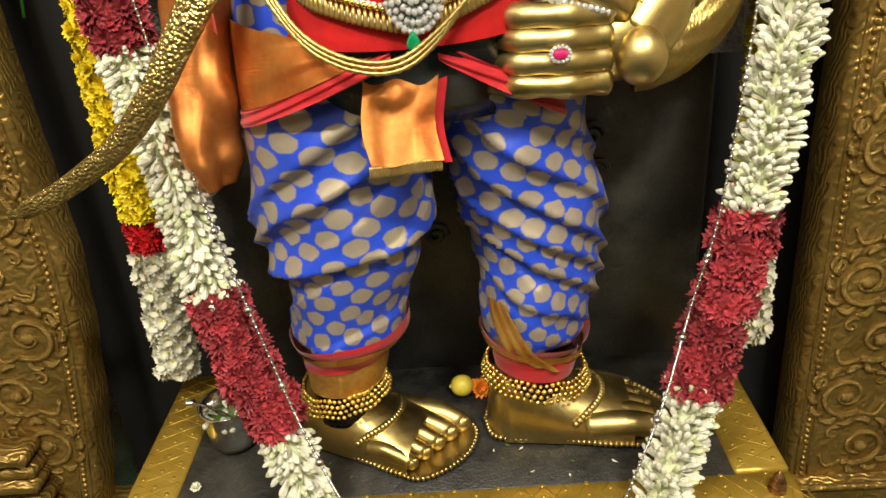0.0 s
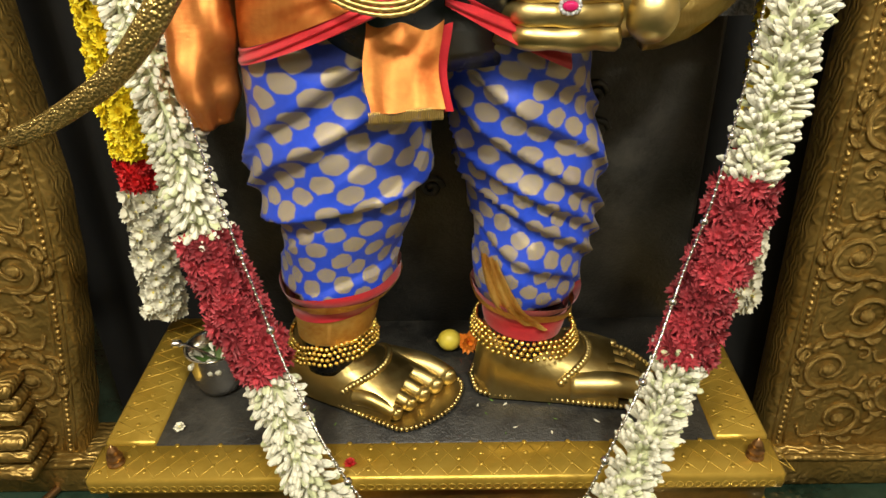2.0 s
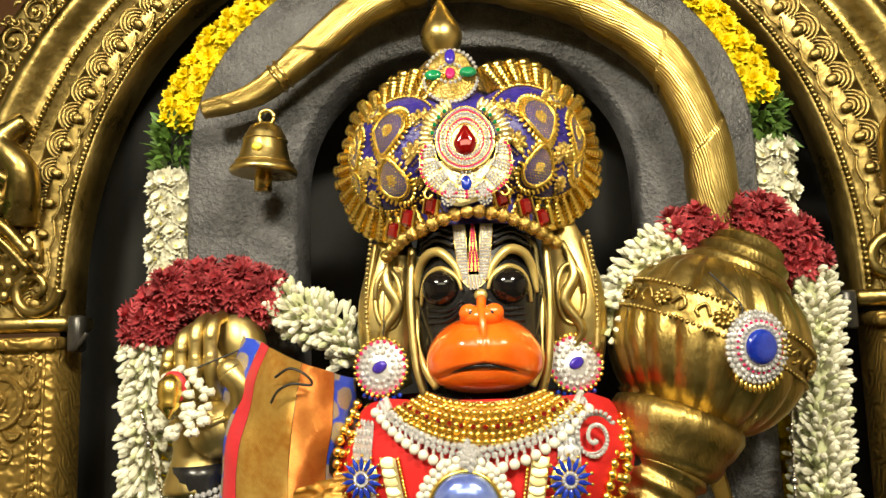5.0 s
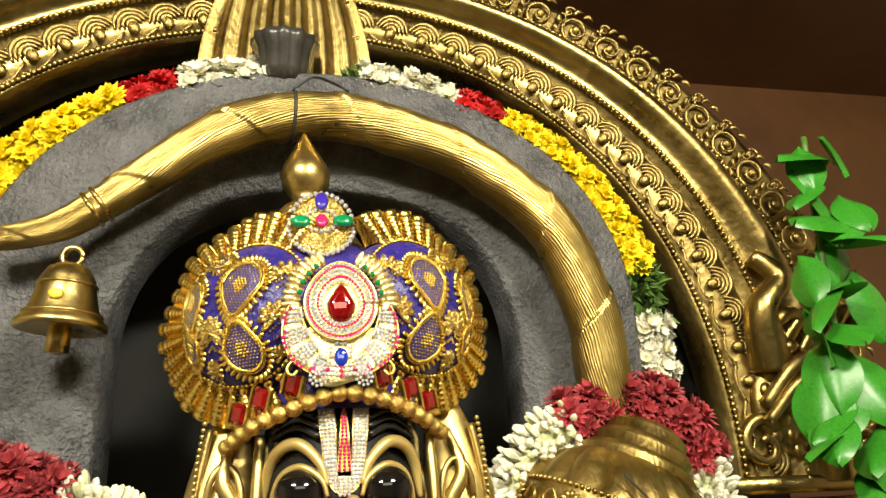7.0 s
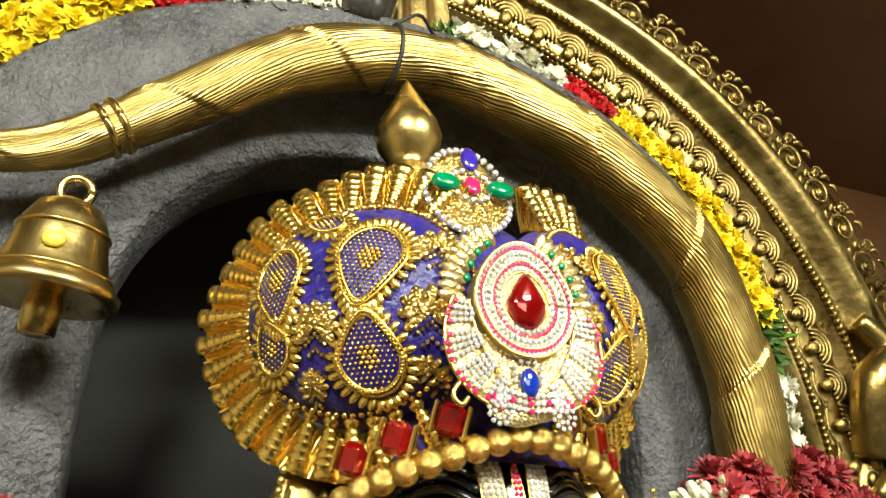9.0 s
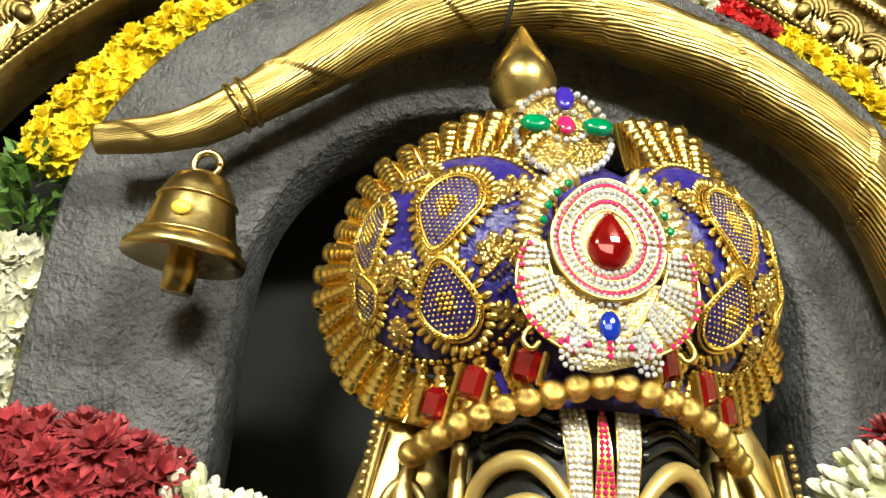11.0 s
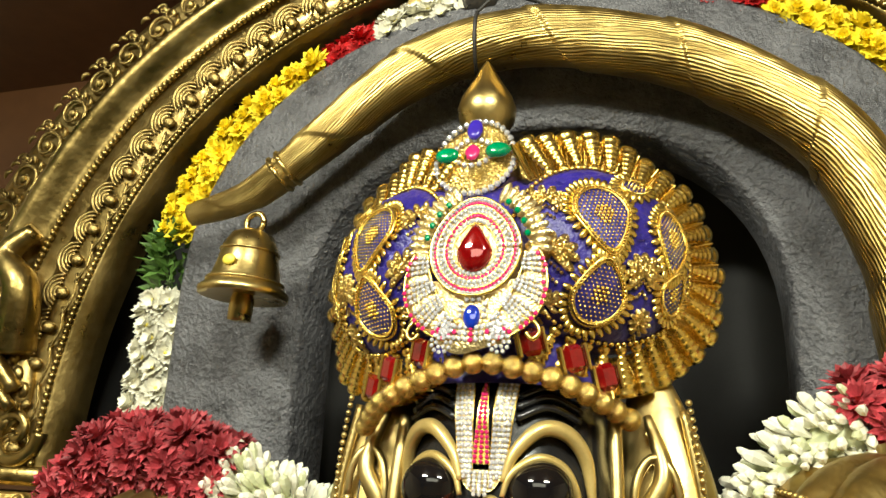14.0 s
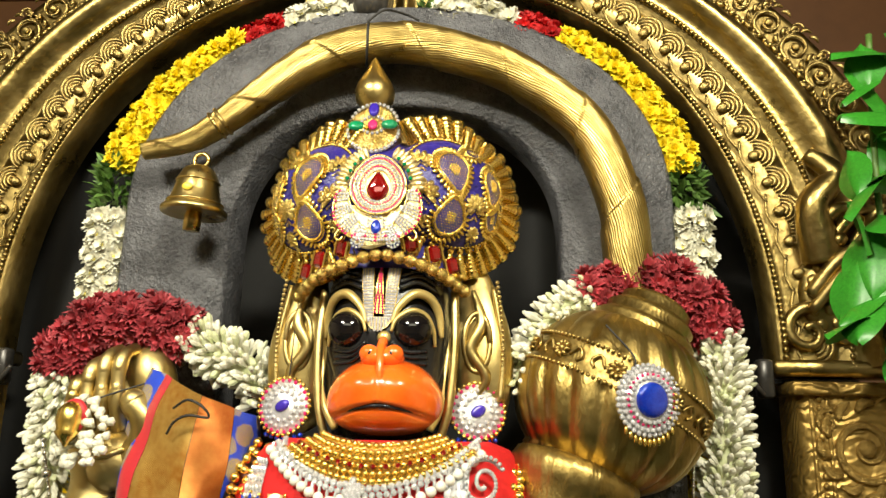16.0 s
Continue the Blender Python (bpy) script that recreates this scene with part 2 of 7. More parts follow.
def stripes(name, stops, along=0, rib=300.0, metal=0.4):
    """A cloth of bands across its texture coordinate."""
    m = material(name, (0.5, 0.1, 0.02), rough=0.4, uv=True, sheen=0.2)
    nt = m.node_tree
    b = nt.nodes["Principled BSDF"]
    tc, sp, rp = (nt.nodes.new("ShaderNode" + k) for k in ("TexCoord", "SeparateXYZ", "ValToRGB"))
    nt.links.new(tc.outputs["UV"], sp.inputs[0])
    rp.color_ramp.interpolation = "CONSTANT"
    for i, (pos, colour) in enumerate(stops):
        e = rp.color_ramp.elements[i] if i < 2 else rp.color_ramp.elements.new(pos)
        e.position, e.color = pos, (*colour, 1)
    nt.links.new(sp.outputs[along], rp.inputs[0])
    nt.links.new(rp.outputs[0], b.inputs["Base Color"])
    b.inputs["Metallic"].default_value = metal
    return with_pattern(m, "Wave", rib, 0.4, 0.0008, True, bands_direction="X" if along else "Y")


GOLD = (0.78, 0.53, 0.16)
brass = material("brass", (0.46, 0.335, 0.10), (0.64, 0.49, 0.19), 0.28, 1.0, 9, 0.35, 110, 0.0014, rvar=0.10)
brass_body = material("brass_body", (0.43, 0.32, 0.105), (0.60, 0.47, 0.20), 0.38, 1.0, 9, 0.3, 110, 0.0012, rvar=0.10)
brass_mace = with_pattern(material("brass_engraved", (0.28, 0.195, 0.055), (0.46, 0.335, 0.115), 0.39, 1.0, 12, 0.35, 130, 0.0014, rvar=0.10),
                          "Wave", 60, 0.10, 0.0015, False, Distortion=9.0, Detail=2.0)
brass_tail = with_pattern(material("brass_tail", (0.36, 0.25, 0.07), (0.54, 0.40, 0.14), 0.33, 1.0, 14, rvar=0.10),
                          "Wave", 95, 0.4, 0.0016, True, (1, 0.22, 1), Distortion=5.0, Detail=1.0, bands_direction="X", turn=(0, 0, 0.5))
brass_arch = with_pattern(material("brass_arch", (0.26, 0.185, 0.055), (0.44, 0.325, 0.125), 0.34, 1.0, 10, 0.3, 120, 0.002, rvar=0.12),
                          "Voronoi", 70, 0.12, 0.003)
brass_pillar = with_pattern(material("brass_pillar", (0.24, 0.15, 0.035), (0.40, 0.26, 0.07), 0.38, 0.7, 7, 0.3, 110, 0.002, rvar=0.10),
                            "Wave", 22, 0.5, 0.004, False, Distortion=14.0, Detail=2.0, wave_type="RINGS")
brass_ped = material("brass_pedestal", (0.40, 0.255, 0.030), (0.52, 0.35, 0.06), 0.36, 0.6, 10, 0.25, 130, 0.001, rvar=0.1)
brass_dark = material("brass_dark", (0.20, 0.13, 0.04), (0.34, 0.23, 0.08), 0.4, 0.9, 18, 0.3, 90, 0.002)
boss_dark = material("dark_metal", (0.03, 0.028, 0.025), (0.07, 0.065, 0.06), 0.32, 0.4, 30)
copper = material("copper", (0.30, 0.15, 0.06), (0.42, 0.24, 0.10), 0.35, 0.9, 60, 0.2, 150, 0.001)
gold = material("gold", (0.84, 0.58, 0.12), (0.95, 0.72, 0.22), 0.27, 1.0, 60, obj=0.1)
gold_fine = with_pattern(material("gold_thread", (0.70, 0.46, 0.10), (0.92, 0.70, 0.28), 0.3, 1.0, 120), "Voronoi", 420, 0.7, 0.003)
stone = with_pattern(material("black_granite", (0.042, 0.042, 0.046), (0.130, 0.130, 0.140), 0.36, 0.0, 22, 0.9, 300, 0.004, rvar=0.1), "Voronoi", 130, 0.55, 0.004)
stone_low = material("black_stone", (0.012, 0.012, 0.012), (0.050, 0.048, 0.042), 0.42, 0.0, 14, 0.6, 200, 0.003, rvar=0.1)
polished = material("polished_black_stone", (0.006, 0.006, 0.007), (0.016, 0.016, 0.017), 0.24, 0.0, 40, 0.15, 120, 0.001, rvar=0.05)
orange = material("orange_lacquer", (0.80, 0.11, 0.008), (0.88, 0.16, 0.015), 0.22, 0.0, 25, 0.1, 40, 0.001, coat=0.6)
silk_blue = brocade("blue_brocade", (0.018, 0.070, 0.66), (0.52, 0.42, 0.14), 22, 0.42)
silk_purple = material("purple_silk", (0.012, 0.008, 0.13), (0.032, 0.020, 0.24), 0.36, 0.0, 60, 0.8, 200, 0.002)
red_silk = material("red_silk", (0.55, 0.012, 0.02), (0.42, 0.008, 0.02), 0.5, 0.0, 40, 0.3, 400, 0.0008, sheen=0.2)
velvet = material("red_velvet", (0.62, 0.005, 0.006), (0.46, 0.004, 0.005), 0.75, 0.0, 30, 0.3, 500, 0.0008)
zari = with_pattern(material("gold_border", (0.62, 0.24, 0.03), (0.90, 0.62, 0.18), 0.34, 0.75, 16, uv=True), "Wave", 260, 0.6, 0.001, True, bands_direction="DIAGONAL")
copper_silk = with_pattern(material("copper_silk", (0.62, 0.16, 0.03), (0.80, 0.34, 0.08), 0.34, 0.7, 16, uv=True), "Wave", 320, 0.5, 0.001, True, bands_direction="Y")
pearl = material("pearl", (0.66, 0.62, 0.52), (0.78, 0.75, 0.66), 0.22, 0.0, 200, coat=0.5)
diamond = with_pattern(material("white_stones", (0.56, 0.56, 0.58), (0.76, 0.76, 0.78), 0.12, 0.55, 300, coat=1.0), "Voronoi", 640, 0.3, 0.002)
ruby = material("red_gem", (0.17, 0.001, 0.002), (0.30, 0.004, 0.004), 0.05, 0.40, 60, coat=1.0)
pink = material("pink_gem", (0.50, 0.01, 0.10), (0.65, 0.03, 0.16), 0.12, 0.1, 60, coat=1.0)
sapphire = material("blue_gem", (0.006, 0.02, 0.30), (0.01, 0.05, 0.50), 0.06, 0.25, 60, coat=1.0)
violet = material("violet_gem", (0.035, 0.015, 0.30), (0.05, 0.03, 0.42), 0.10, 0.15, 30, coat=1.0)
# blue gem, its colour lightened to carry the lamp's reflection
gem_glint = material("moon_gem", (0.10, 0.16, 0.72), (0.34, 0.46, 0.92), 0.18, 0.6, 18, coat=1.0)
emerald = material("green_gem", (0.0, 0.16, 0.05), (0.0, 0.26, 0.10), 0.1, 0.1, 60, coat=1.0)
eye_black = material("eye_glass", (0.004, 0.004, 0.005), (0.008, 0.006, 0.005), 0.05, 0.0, 60, coat=0.0)
gold_paint = material("gold_paint", (0.60, 0.44, 0.14), (0.70, 0.53, 0.20), 0.35, 0.6, 60)
white_petal = material("white_petals", (0.66, 0.64, 0.50), (0.76, 0.75, 0.64), 0.55, 0.0, 40, island=0.10)
bud_green = material("bud_green", (0.50, 0.54, 0.29), (0.66, 0.68, 0.46), 0.55, 0.0, 40, island=0.15)
mum_white = material("white_mum", (0.72, 0.70, 0.55), (0.78, 0.76, 0.64), 0.6, 0.0, 60, obj=0.08, island=0.08)
mum_centre = material("mum_centre", (0.72, 0.62, 0.10), None, 0.6, 0.0, 60)
red_petal = material("red_petals", (0.22, 0.012, 0.022), (0.44, 0.055, 0.065), 0.6, 0.0, 60, obj=0.35, island=0.3)
scarlet = material("scarlet_petals", (0.42, 0.004, 0.006), (0.55, 0.01, 0.01), 0.6, 0.0, 60, obj=0.2, island=0.2)
yellow_petal = material("yellow_petals", (0.88, 0.68, 0.008), (0.92, 0.76, 0.03), 0.6, 0.0, 60, obj=0.12, island=0.12)
leaf_fine = material("leaf_small", (0.05, 0.12, 0.015), (0.11, 0.20, 0.04), 0.55, 0.0, 60, island=0.35)
leaf_big = material("leaf_large", (0.02, 0.16, 0.012), (0.04, 0.26, 0.02), 0.35, 0.0, 30, island=0.3)
silver = material("silver", (0.62, 0.61, 0.58), (0.80, 0.79, 0.76), 0.22, 1.0, 80, rvar=0.08)
steel = material("steel", (0.56, 0.54, 0.50), (0.68, 0.66, 0.62), 0.2, 1.0, 14, 0.1, 60, 0.001, rvar=0.08)
black_cloth = material("black_cloth", (0.0025, 0.0025, 0.0025), (0.006, 0.006, 0.0055), 0.75, 0.0, 8, 0.3, 300, 0.001)
marble = material("green_marble", (0.006, 0.016, 0.010), (0.030, 0.060, 0.040), 0.14, 0.0, 7, rvar=0.05)
brown_wall = material("brown_wall", (0.085, 0.034, 0.010), (0.13, 0.055, 0.018), 0.55, 0.0, 3, 0.2, 40, 0.002)
plaster = material("plaster", (0.62, 0.52, 0.36), (0.70, 0.60, 0.44), 0.7, 0.0, 3, 0.2, 60, 0.002)
foil_gold = material("gold_foil", (0.80, 0.64, 0.26), (0.92, 0.80, 0.46), 0.42, 0.75, 60)
cord_black = material("black_cord", (0.012, 0.011, 0.010), (0.03, 0.028, 0.025), 0.6)
thread = material("gold_cord", (0.42, 0.29, 0.08), (0.62, 0.45, 0.16), 0.4, 0.8, 100)
rope = with_pattern(material("brass_scales", (0.36, 0.26, 0.08), (0.55, 0.41, 0.15), 0.3, 0.95, 40), "Voronoi", 240, 0.8, 0.003, True)
lemon_skin = material("lemon_skin", (0.72, 0.56, 0.04), (0.80, 0.66, 0.10), 0.4, 0.0, 60, 0.4, 260, 0.001)
marigold = material("marigold", (0.80, 0.20, 0.01), (0.86, 0.30, 0.02), 0.6, 0.0, 60, island=0.2)
green_silk = brocade("green_brocade", (0.01, 0.16, 0.05), (0.45, 0.36, 0.10), 30, 0.3)
pale_gold = with_pattern(material("pale_gold", (0.66, 0.50, 0.20), (0.82, 0.68, 0.38), 0.30, 0.9, 90), "Voronoi", 500, 0.4, 0.002)
filigree = with_pattern(material("filigree_gold", (0.50, 0.33, 0.07), (0.86, 0.64, 0.22), 0.22, 1.0, 240), "Voronoi", 230, 0.35, 0.002)


# ---- setting ----
def plain(name, lo, hi, mat):
    ob = part(name, block(Geo(), lo, hi, 0.004), mat, smooth=False)
    return tagged(ob, kind="structure")


FLOOR = -0.20
plain("floor", (-2.2, -2.6, FLOOR - 0.1), (2.2, 2.4, FLOOR), marble)
plain("wall_back", (-2.2, 2.3, FLOOR), (2.2, 2.4, 3.0), brown_wall)
# unseen enclosure, added to give the brass pale surroundings to reflect
plain("wall_left", (-2.3, -2.6, FLOOR), (-2.2, 2.4, 3.0), plaster)
plain("wall_right", (2.2, -2.6, FLOOR), (2.3, 2.4, 3.0), plaster)
plain("wall_front", (-2.2, -2.7, FLOOR), (2.2, -2.6, 3.0), plaster)
plain("ceiling", (-2.3, -2.7, 2.7), (2.3, 2.4, 2.8), brown_wall)

# black cloth hung behind the image, with long folds
g = Geo()
grid(g, lambda u, v: (-0.80 + 1.6 * u, 1.60 + 0.022 * math.sin(38 * u + 2 * math.sin(9 * u)) + 0.012 * noise.noise((9 * u, 3 * v, 0)),
                      FLOOR + v * (2.05 + 0.45 * math.sqrt(max(0, 1 - (2 * u - 1) ** 2)))), 120, 30)
tagged(part("backdrop_cloth", g, black_cloth), "black cloth with soft folds hung behind the statue", "cloth", kind="structure")


# ---- stone stele behind the statue ----
def superarch(a, b, zc, n, s, foot):
    """A point of an arch of half width a on straight sides; s from 0 (left foot) to 1 (right foot)."""
    straight, curve = zc - foot, (a + b) * 0.8
    total = 2 * straight + 2 * curve
    d = s * total
    if d < straight:
        return -a, foot + d
    if d > total - straight:
        return a, foot + total - d
    w = math.pi * (1 - (d - straight) / (2 * curve))
    c, k = math.cos(w), math.sin(w)
    return a * math.copysign(abs(c) ** (2 / n), c), zc + b * abs(k) ** (2 / n)


def arch_band(g, outer, inner, y0, y1, n=96, slot=0, relief=None):
    """A solid band between two arches. relief(f) moves the front along y, f from 0 (inner) to 1 (outer)."""
    rows = [0, 0, 0.03, 0.5, 0.97, 1, 1] if relief is None else [0, 0] + [k / 28 for k in range(1, 28)] + [1, 1]

    def fn(u, v):
        k = min(len(rows) - 1, round(v * (len(rows) - 1)))
        f = rows[k]
        ox, oz = superarch(*outer[:4], u, outer[4])
        ix, iz = superarch(*inner[:4], u, inner[4])
        front = y0 + (relief(f) if relief else (0.004 if f in (0, 1) else 0))
        y = y1 if k in (0, len(rows) - 1) else front
        return ix + (ox - ix) * f, y, iz + (oz - iz) * f
    return grid(g, fn, n, len(rows) - 1, slot=slot)


stele = thing("stone_stele", "black granite arched stele with rough-dressed face behind the statue", "stele", at=(-0.013, 0.045, 0.0))
g = Geo()
arch_band(g, (0.434, 0.350, 1.735, 2.1, 0.80), (0.261, 0.235, 1.670, 2.4, 0.80), 1.30, 1.385)
part("arch", g, stone, stele)
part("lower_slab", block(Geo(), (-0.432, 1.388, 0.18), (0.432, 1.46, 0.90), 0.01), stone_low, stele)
# carved scrolls low on the slab
for x, z, r in ((0.235, 0.66, 0.022), (0.245, 0.60, 0.018), (0.225, 0.545, 0.016), (-0.03, 0.50, 0.02)):
    g = Geo()
    tube(g, [(x + r * (1 - k / 16) * math.cos(k * 0.7), 1.386  , z + r * (1 - k / 16) * math.sin(k * 0.7)) for k in range(14)], 0.006, 8, 30)
    part("carved_scroll", g, stone_low, stele)


# ---- brass relief pieces, shared ----
def spiral(g, r, turns, thick, c=(0, 0), hand=1, start=0.0, slot=0, y=0.0, n=40):
    pts = []
    for k in range(19):
        s = k / 18
        a = start + hand * turns * 2 * math.pi * s
        pts.append((c[0] + r * (1 - 0.9 * s) * math.cos(a), y, c[1] + r * (1 - 0.9 * s) * math.sin(a)))
    tube(g, pts, lambda s: thick * (1 - 0.5 * s), 6, n, slot, 0.8)


def scroll_mesh():
    """A leafy scroll with a stem, frill and bud, about 1 high."""
    g = Geo()
    spiral(g, 0.40, 1.6, 0.06, (0, 0), 1, -2.2)
    spiral(g, 0.16, 1.2, 0.04, (0.42, 0.30), -1, 2.0, n=20)
    spiral(g, 0.14, 1.1, 0.035, (-0.46, 0.28), 1, 1.0, n=20)
    for k in range(7):
        a = -1.9 + 0.55 * k
        tube(g, [(0.44 * math.cos(a), 0, 0.44 * math.sin(a)), (0.54 * math.cos(a + 0.18), -0.02, 0.54 * math.sin(a + 0.18)), (0.56 * math.cos(a + 0.45), 0, 0.56 * math.sin(a + 0.45))],
             lambda s: 0.055 * math.sin(math.pi * (0.15 + 0.8 * s)) + 0.006, 6, 6, 0, 0.7)
    ball(g, (0, -0.02, 0), (0.11, 0.07, 0.11), 10, 6)
    tube(g, [(-0.25, 0, -0.33), (-0.5, 0, -0.4), (-0.62, 0, -0.15)], 0.035, 6, 8, 0, 0.8)
    return g.mesh("scroll", [brass_arch])


def leaf_mesh():
    """A curled leaf of nested lobes."""
    g = Geo()
    for k in range(4):
        r = 0.46 - 0.11 * k
        tube(g, [(r * math.cos(a) * 0.8, -0.02 * k, r * math.sin(a) - 0.1) for a in [0.2 + 0.45 * i for i in range(7)]], lambda s: 0.05 * math.sin(math.pi * (0.1 + 0.8 * s)) + 0.01, 6, 14, 0, 0.8)
    ball(g, (0, -0.03, -0.12), (0.13, 0.09, 0.16), 10, 6)
    tube(g, [(-0.45, 0, -0.3), (0.0, 0, -0.42), (0.45, 0, -0.3)], 0.035, 6, 8, 0, 0.8)
    return g.mesh("leaf", [brass_arch])


SCROLL, LEAF = scroll_mesh(), leaf_mesh()
g = Geo()
ball(g, (0, 0, 0), 1.0, 8, 6)
BEAD_BRASS = g.mesh("bead", [brass_arch])


# ---- brass arch and pillars round the statue ----
shrine = thing("brass_arch", "embossed brass arch with scrollwork standing on two brass pillars", "arch", at=(-0.050, 0.018, 0.010))


def relief(f):
    """Front of the arch: bead rim, hollow band, rope, big round moulding, crest."""
    if f < 0.07:
        return -0.012
    if f < 0.36:
        return 0.008 - 0.012 * math.sin(math.pi * (f - 0.07) / 0.29)
    if f < 0.43:
        return -0.014
    if f < 0.72:
        return -0.002 - 0.040 * math.sin(math.pi * (f - 0.43) / 0.29)
    return 0.004


IN, OUT = (0.642, 0.685, 1.50, 2.2, 1.49), (0.925, 0.865, 1.50, 2.2, 1.49)
g = Geo()
arch_band(g, OUT, IN, 1.42, 1.48, 128, 0, relief)
part("arch_body", g, brass_arch, shrine)


def on_arch(s, f):
    ox, oz = superarch(*OUT[:4], s, OUT[4])
    ix, iz = superarch(*IN[:4], s, IN[4])
    return Vector((ix + (ox - ix) * f, 0, iz + (oz - iz) * f))


def along_arch(mesh, f, count, size, y, lo=0.0, hi=1.0, flip=True, tip=1.0):
    for i in range(count):
        s = lo + (hi - lo) * (i + 0.5) / count
        p, out = on_arch(s, f), (on_arch(s, 1) - on_arch(s, 0)).normalized()
        side = Vector((out.z, 0, -out.x))
        hand = -1 if flip and s > 0.5 else 1
        m = Matrix((side * hand, Vector((0, tip, 0)), out)).transposed().to_4x4()
        m = Matrix.Translation((p.x, y, p.z)) @ m @ Matrix.Scale(size, 4)
        ob = new(mesh.name, mesh)
        ob.matrix_basis, ob.parent = m, shrine


along_arch(LEAF, 0.215, 44, 0.072, 1.414)
along_arch(SCROLL, 0.87, 40, 0.070, 1.416)
rim = Geo()
for f, n, r, y in ((0.035, 260, 0.0052, 1.406), (0.39, 260, 0.0052, 1.404), (0.745, 200, 0.005, 1.416)):
    for i in range(n):
        p = on_arch((i + 0.5) / n, f)
        ball(rim, (p.x, y, p.z), r, 6, 4)
tagged(part("beading", rim, brass_arch, shrine), kind="stuff")
# curled beasts at the springing of the arch
for sx in (-1, 1):
    g = Geo()
    ball(g, (sx * 0.765, 1.415, 1.615), (0.080, 0.026, 0.092), 24, 14, turn=Matrix.Rotation(sx * 0.5, 4, "Y"))
    tube(g, [(sx * 0.72, 1.40, 1.66), (sx * 0.70, 1.375, 1.74), (sx * 0.735, 1.37, 1.79), (sx * 0.70, 1.38, 1.83)], lambda s: 0.034 * (1 - 0.6 * s), 10, 24)
    for k in range(5):
        tube(g, [(sx * (0.70 + 0.03 * k), 1.385, 1.70 - 0.012 * k), (sx * (0.74 + 0.03 * k), 1.365, 1.735), (sx * (0.79 + 0.025 * k), 1.385, 1.70 + 0.01 * k)], 0.011, 8, 14)
    tube(g, [(sx * 0.69, 1.39, 1.60), (sx * 0.74, 1.365, 1.66), (sx * 0.80, 1.365, 1.66), (sx * 0.86, 1.39, 1.60)], 0.012, 8, 20)
    tube(g, [(sx * 0.69, 1.39, 1.575), (sx * 0.74, 1.36, 1.635), (sx * 0.80, 1.36, 1.635), (sx * 0.85, 1.39, 1.575)], 0.009, 8, 20)
    spiral(g, 0.045, 1.4, 0.012, (sx * 0.69, 1.545), sx, 0, y=1.405)
    spiral(g, 0.035, 1.4, 0.010, (sx * 0.86, 1.545), -sx, 0, y=1.405)
    ball(g, (sx * 0.735, 1.372, 1.685), 0.012, 10, 8)
    for i in range(7):
        for j in range(6):
            dx, dz = (i - 3) * 0.021 + (0.010 if j % 2 else 0), (j - 3.6) * 0.022
            if (dx / 0.078) ** 2 + (dz / 0.088) ** 2 < 0.9:
                ball(g, (sx * 0.765 + dx, 1.415 - 0.024 * math.sqrt(max(0, 1 - (dx / 0.08) ** 2 - (dz / 0.092) ** 2)), 1.615 + dz), (0.011, 0.006, 0.012), 8, 6)
    part("arch_beast", g, brass_arch, shrine)
    part("arch_foot", block(Geo(), (min(sx * 0.63, sx * 0.93), 1.40, 1.475), (max(sx * 0.63, sx * 0.93), 1.49, 1.50), 0.006), brass_arch, shrine)
# plate and dark ribbed boss at the crown
g = Geo()
grid(g, lambda u, v: (-0.018 + (u - 0.5) * 0.26 * (1 - 0.35 * v * v), 1.405 - 0.03 * math.sin(math.pi * u) - 0.006 * math.cos(14 * math.pi * u), 2.10 + 0.20 * v), 42, 12)
part("crown_plate", g, brass_arch, shrine)
g = Geo()
lathe(g, [(0.012, 0), (0.030, 0.004), (0.036, 0.02), (0.040, 0.05), (0.046, 0.062), (0.046, 0.072), (0.03, 0.08), (0.01, 0.085)], 36, 0,
      pose(-0.02, 1.352, 2.062, 6, 0, 0), lambda a, s: 1 + 0.07 * math.cos(12 * a))
part("dark_boss", g, boss_dark, shrine, "dark ribbed metal boss")

for sx in (-1, 1):
    g = Geo()
    block(g, (sx * 0.618 - 0.012, 1.40, 1.440), (sx * 0.618 + 0.012, 1.425, 1.500), 0.004)
    tube(g, [(sx * 0.612, 1.402, 1.445), (sx * 0.600, 1.392, 1.455), (sx * 0.590, 1.392, 1.470)], 0.004, 8, 12)
    part("clip", g, boss_dark, shrine, "dark metal clip")

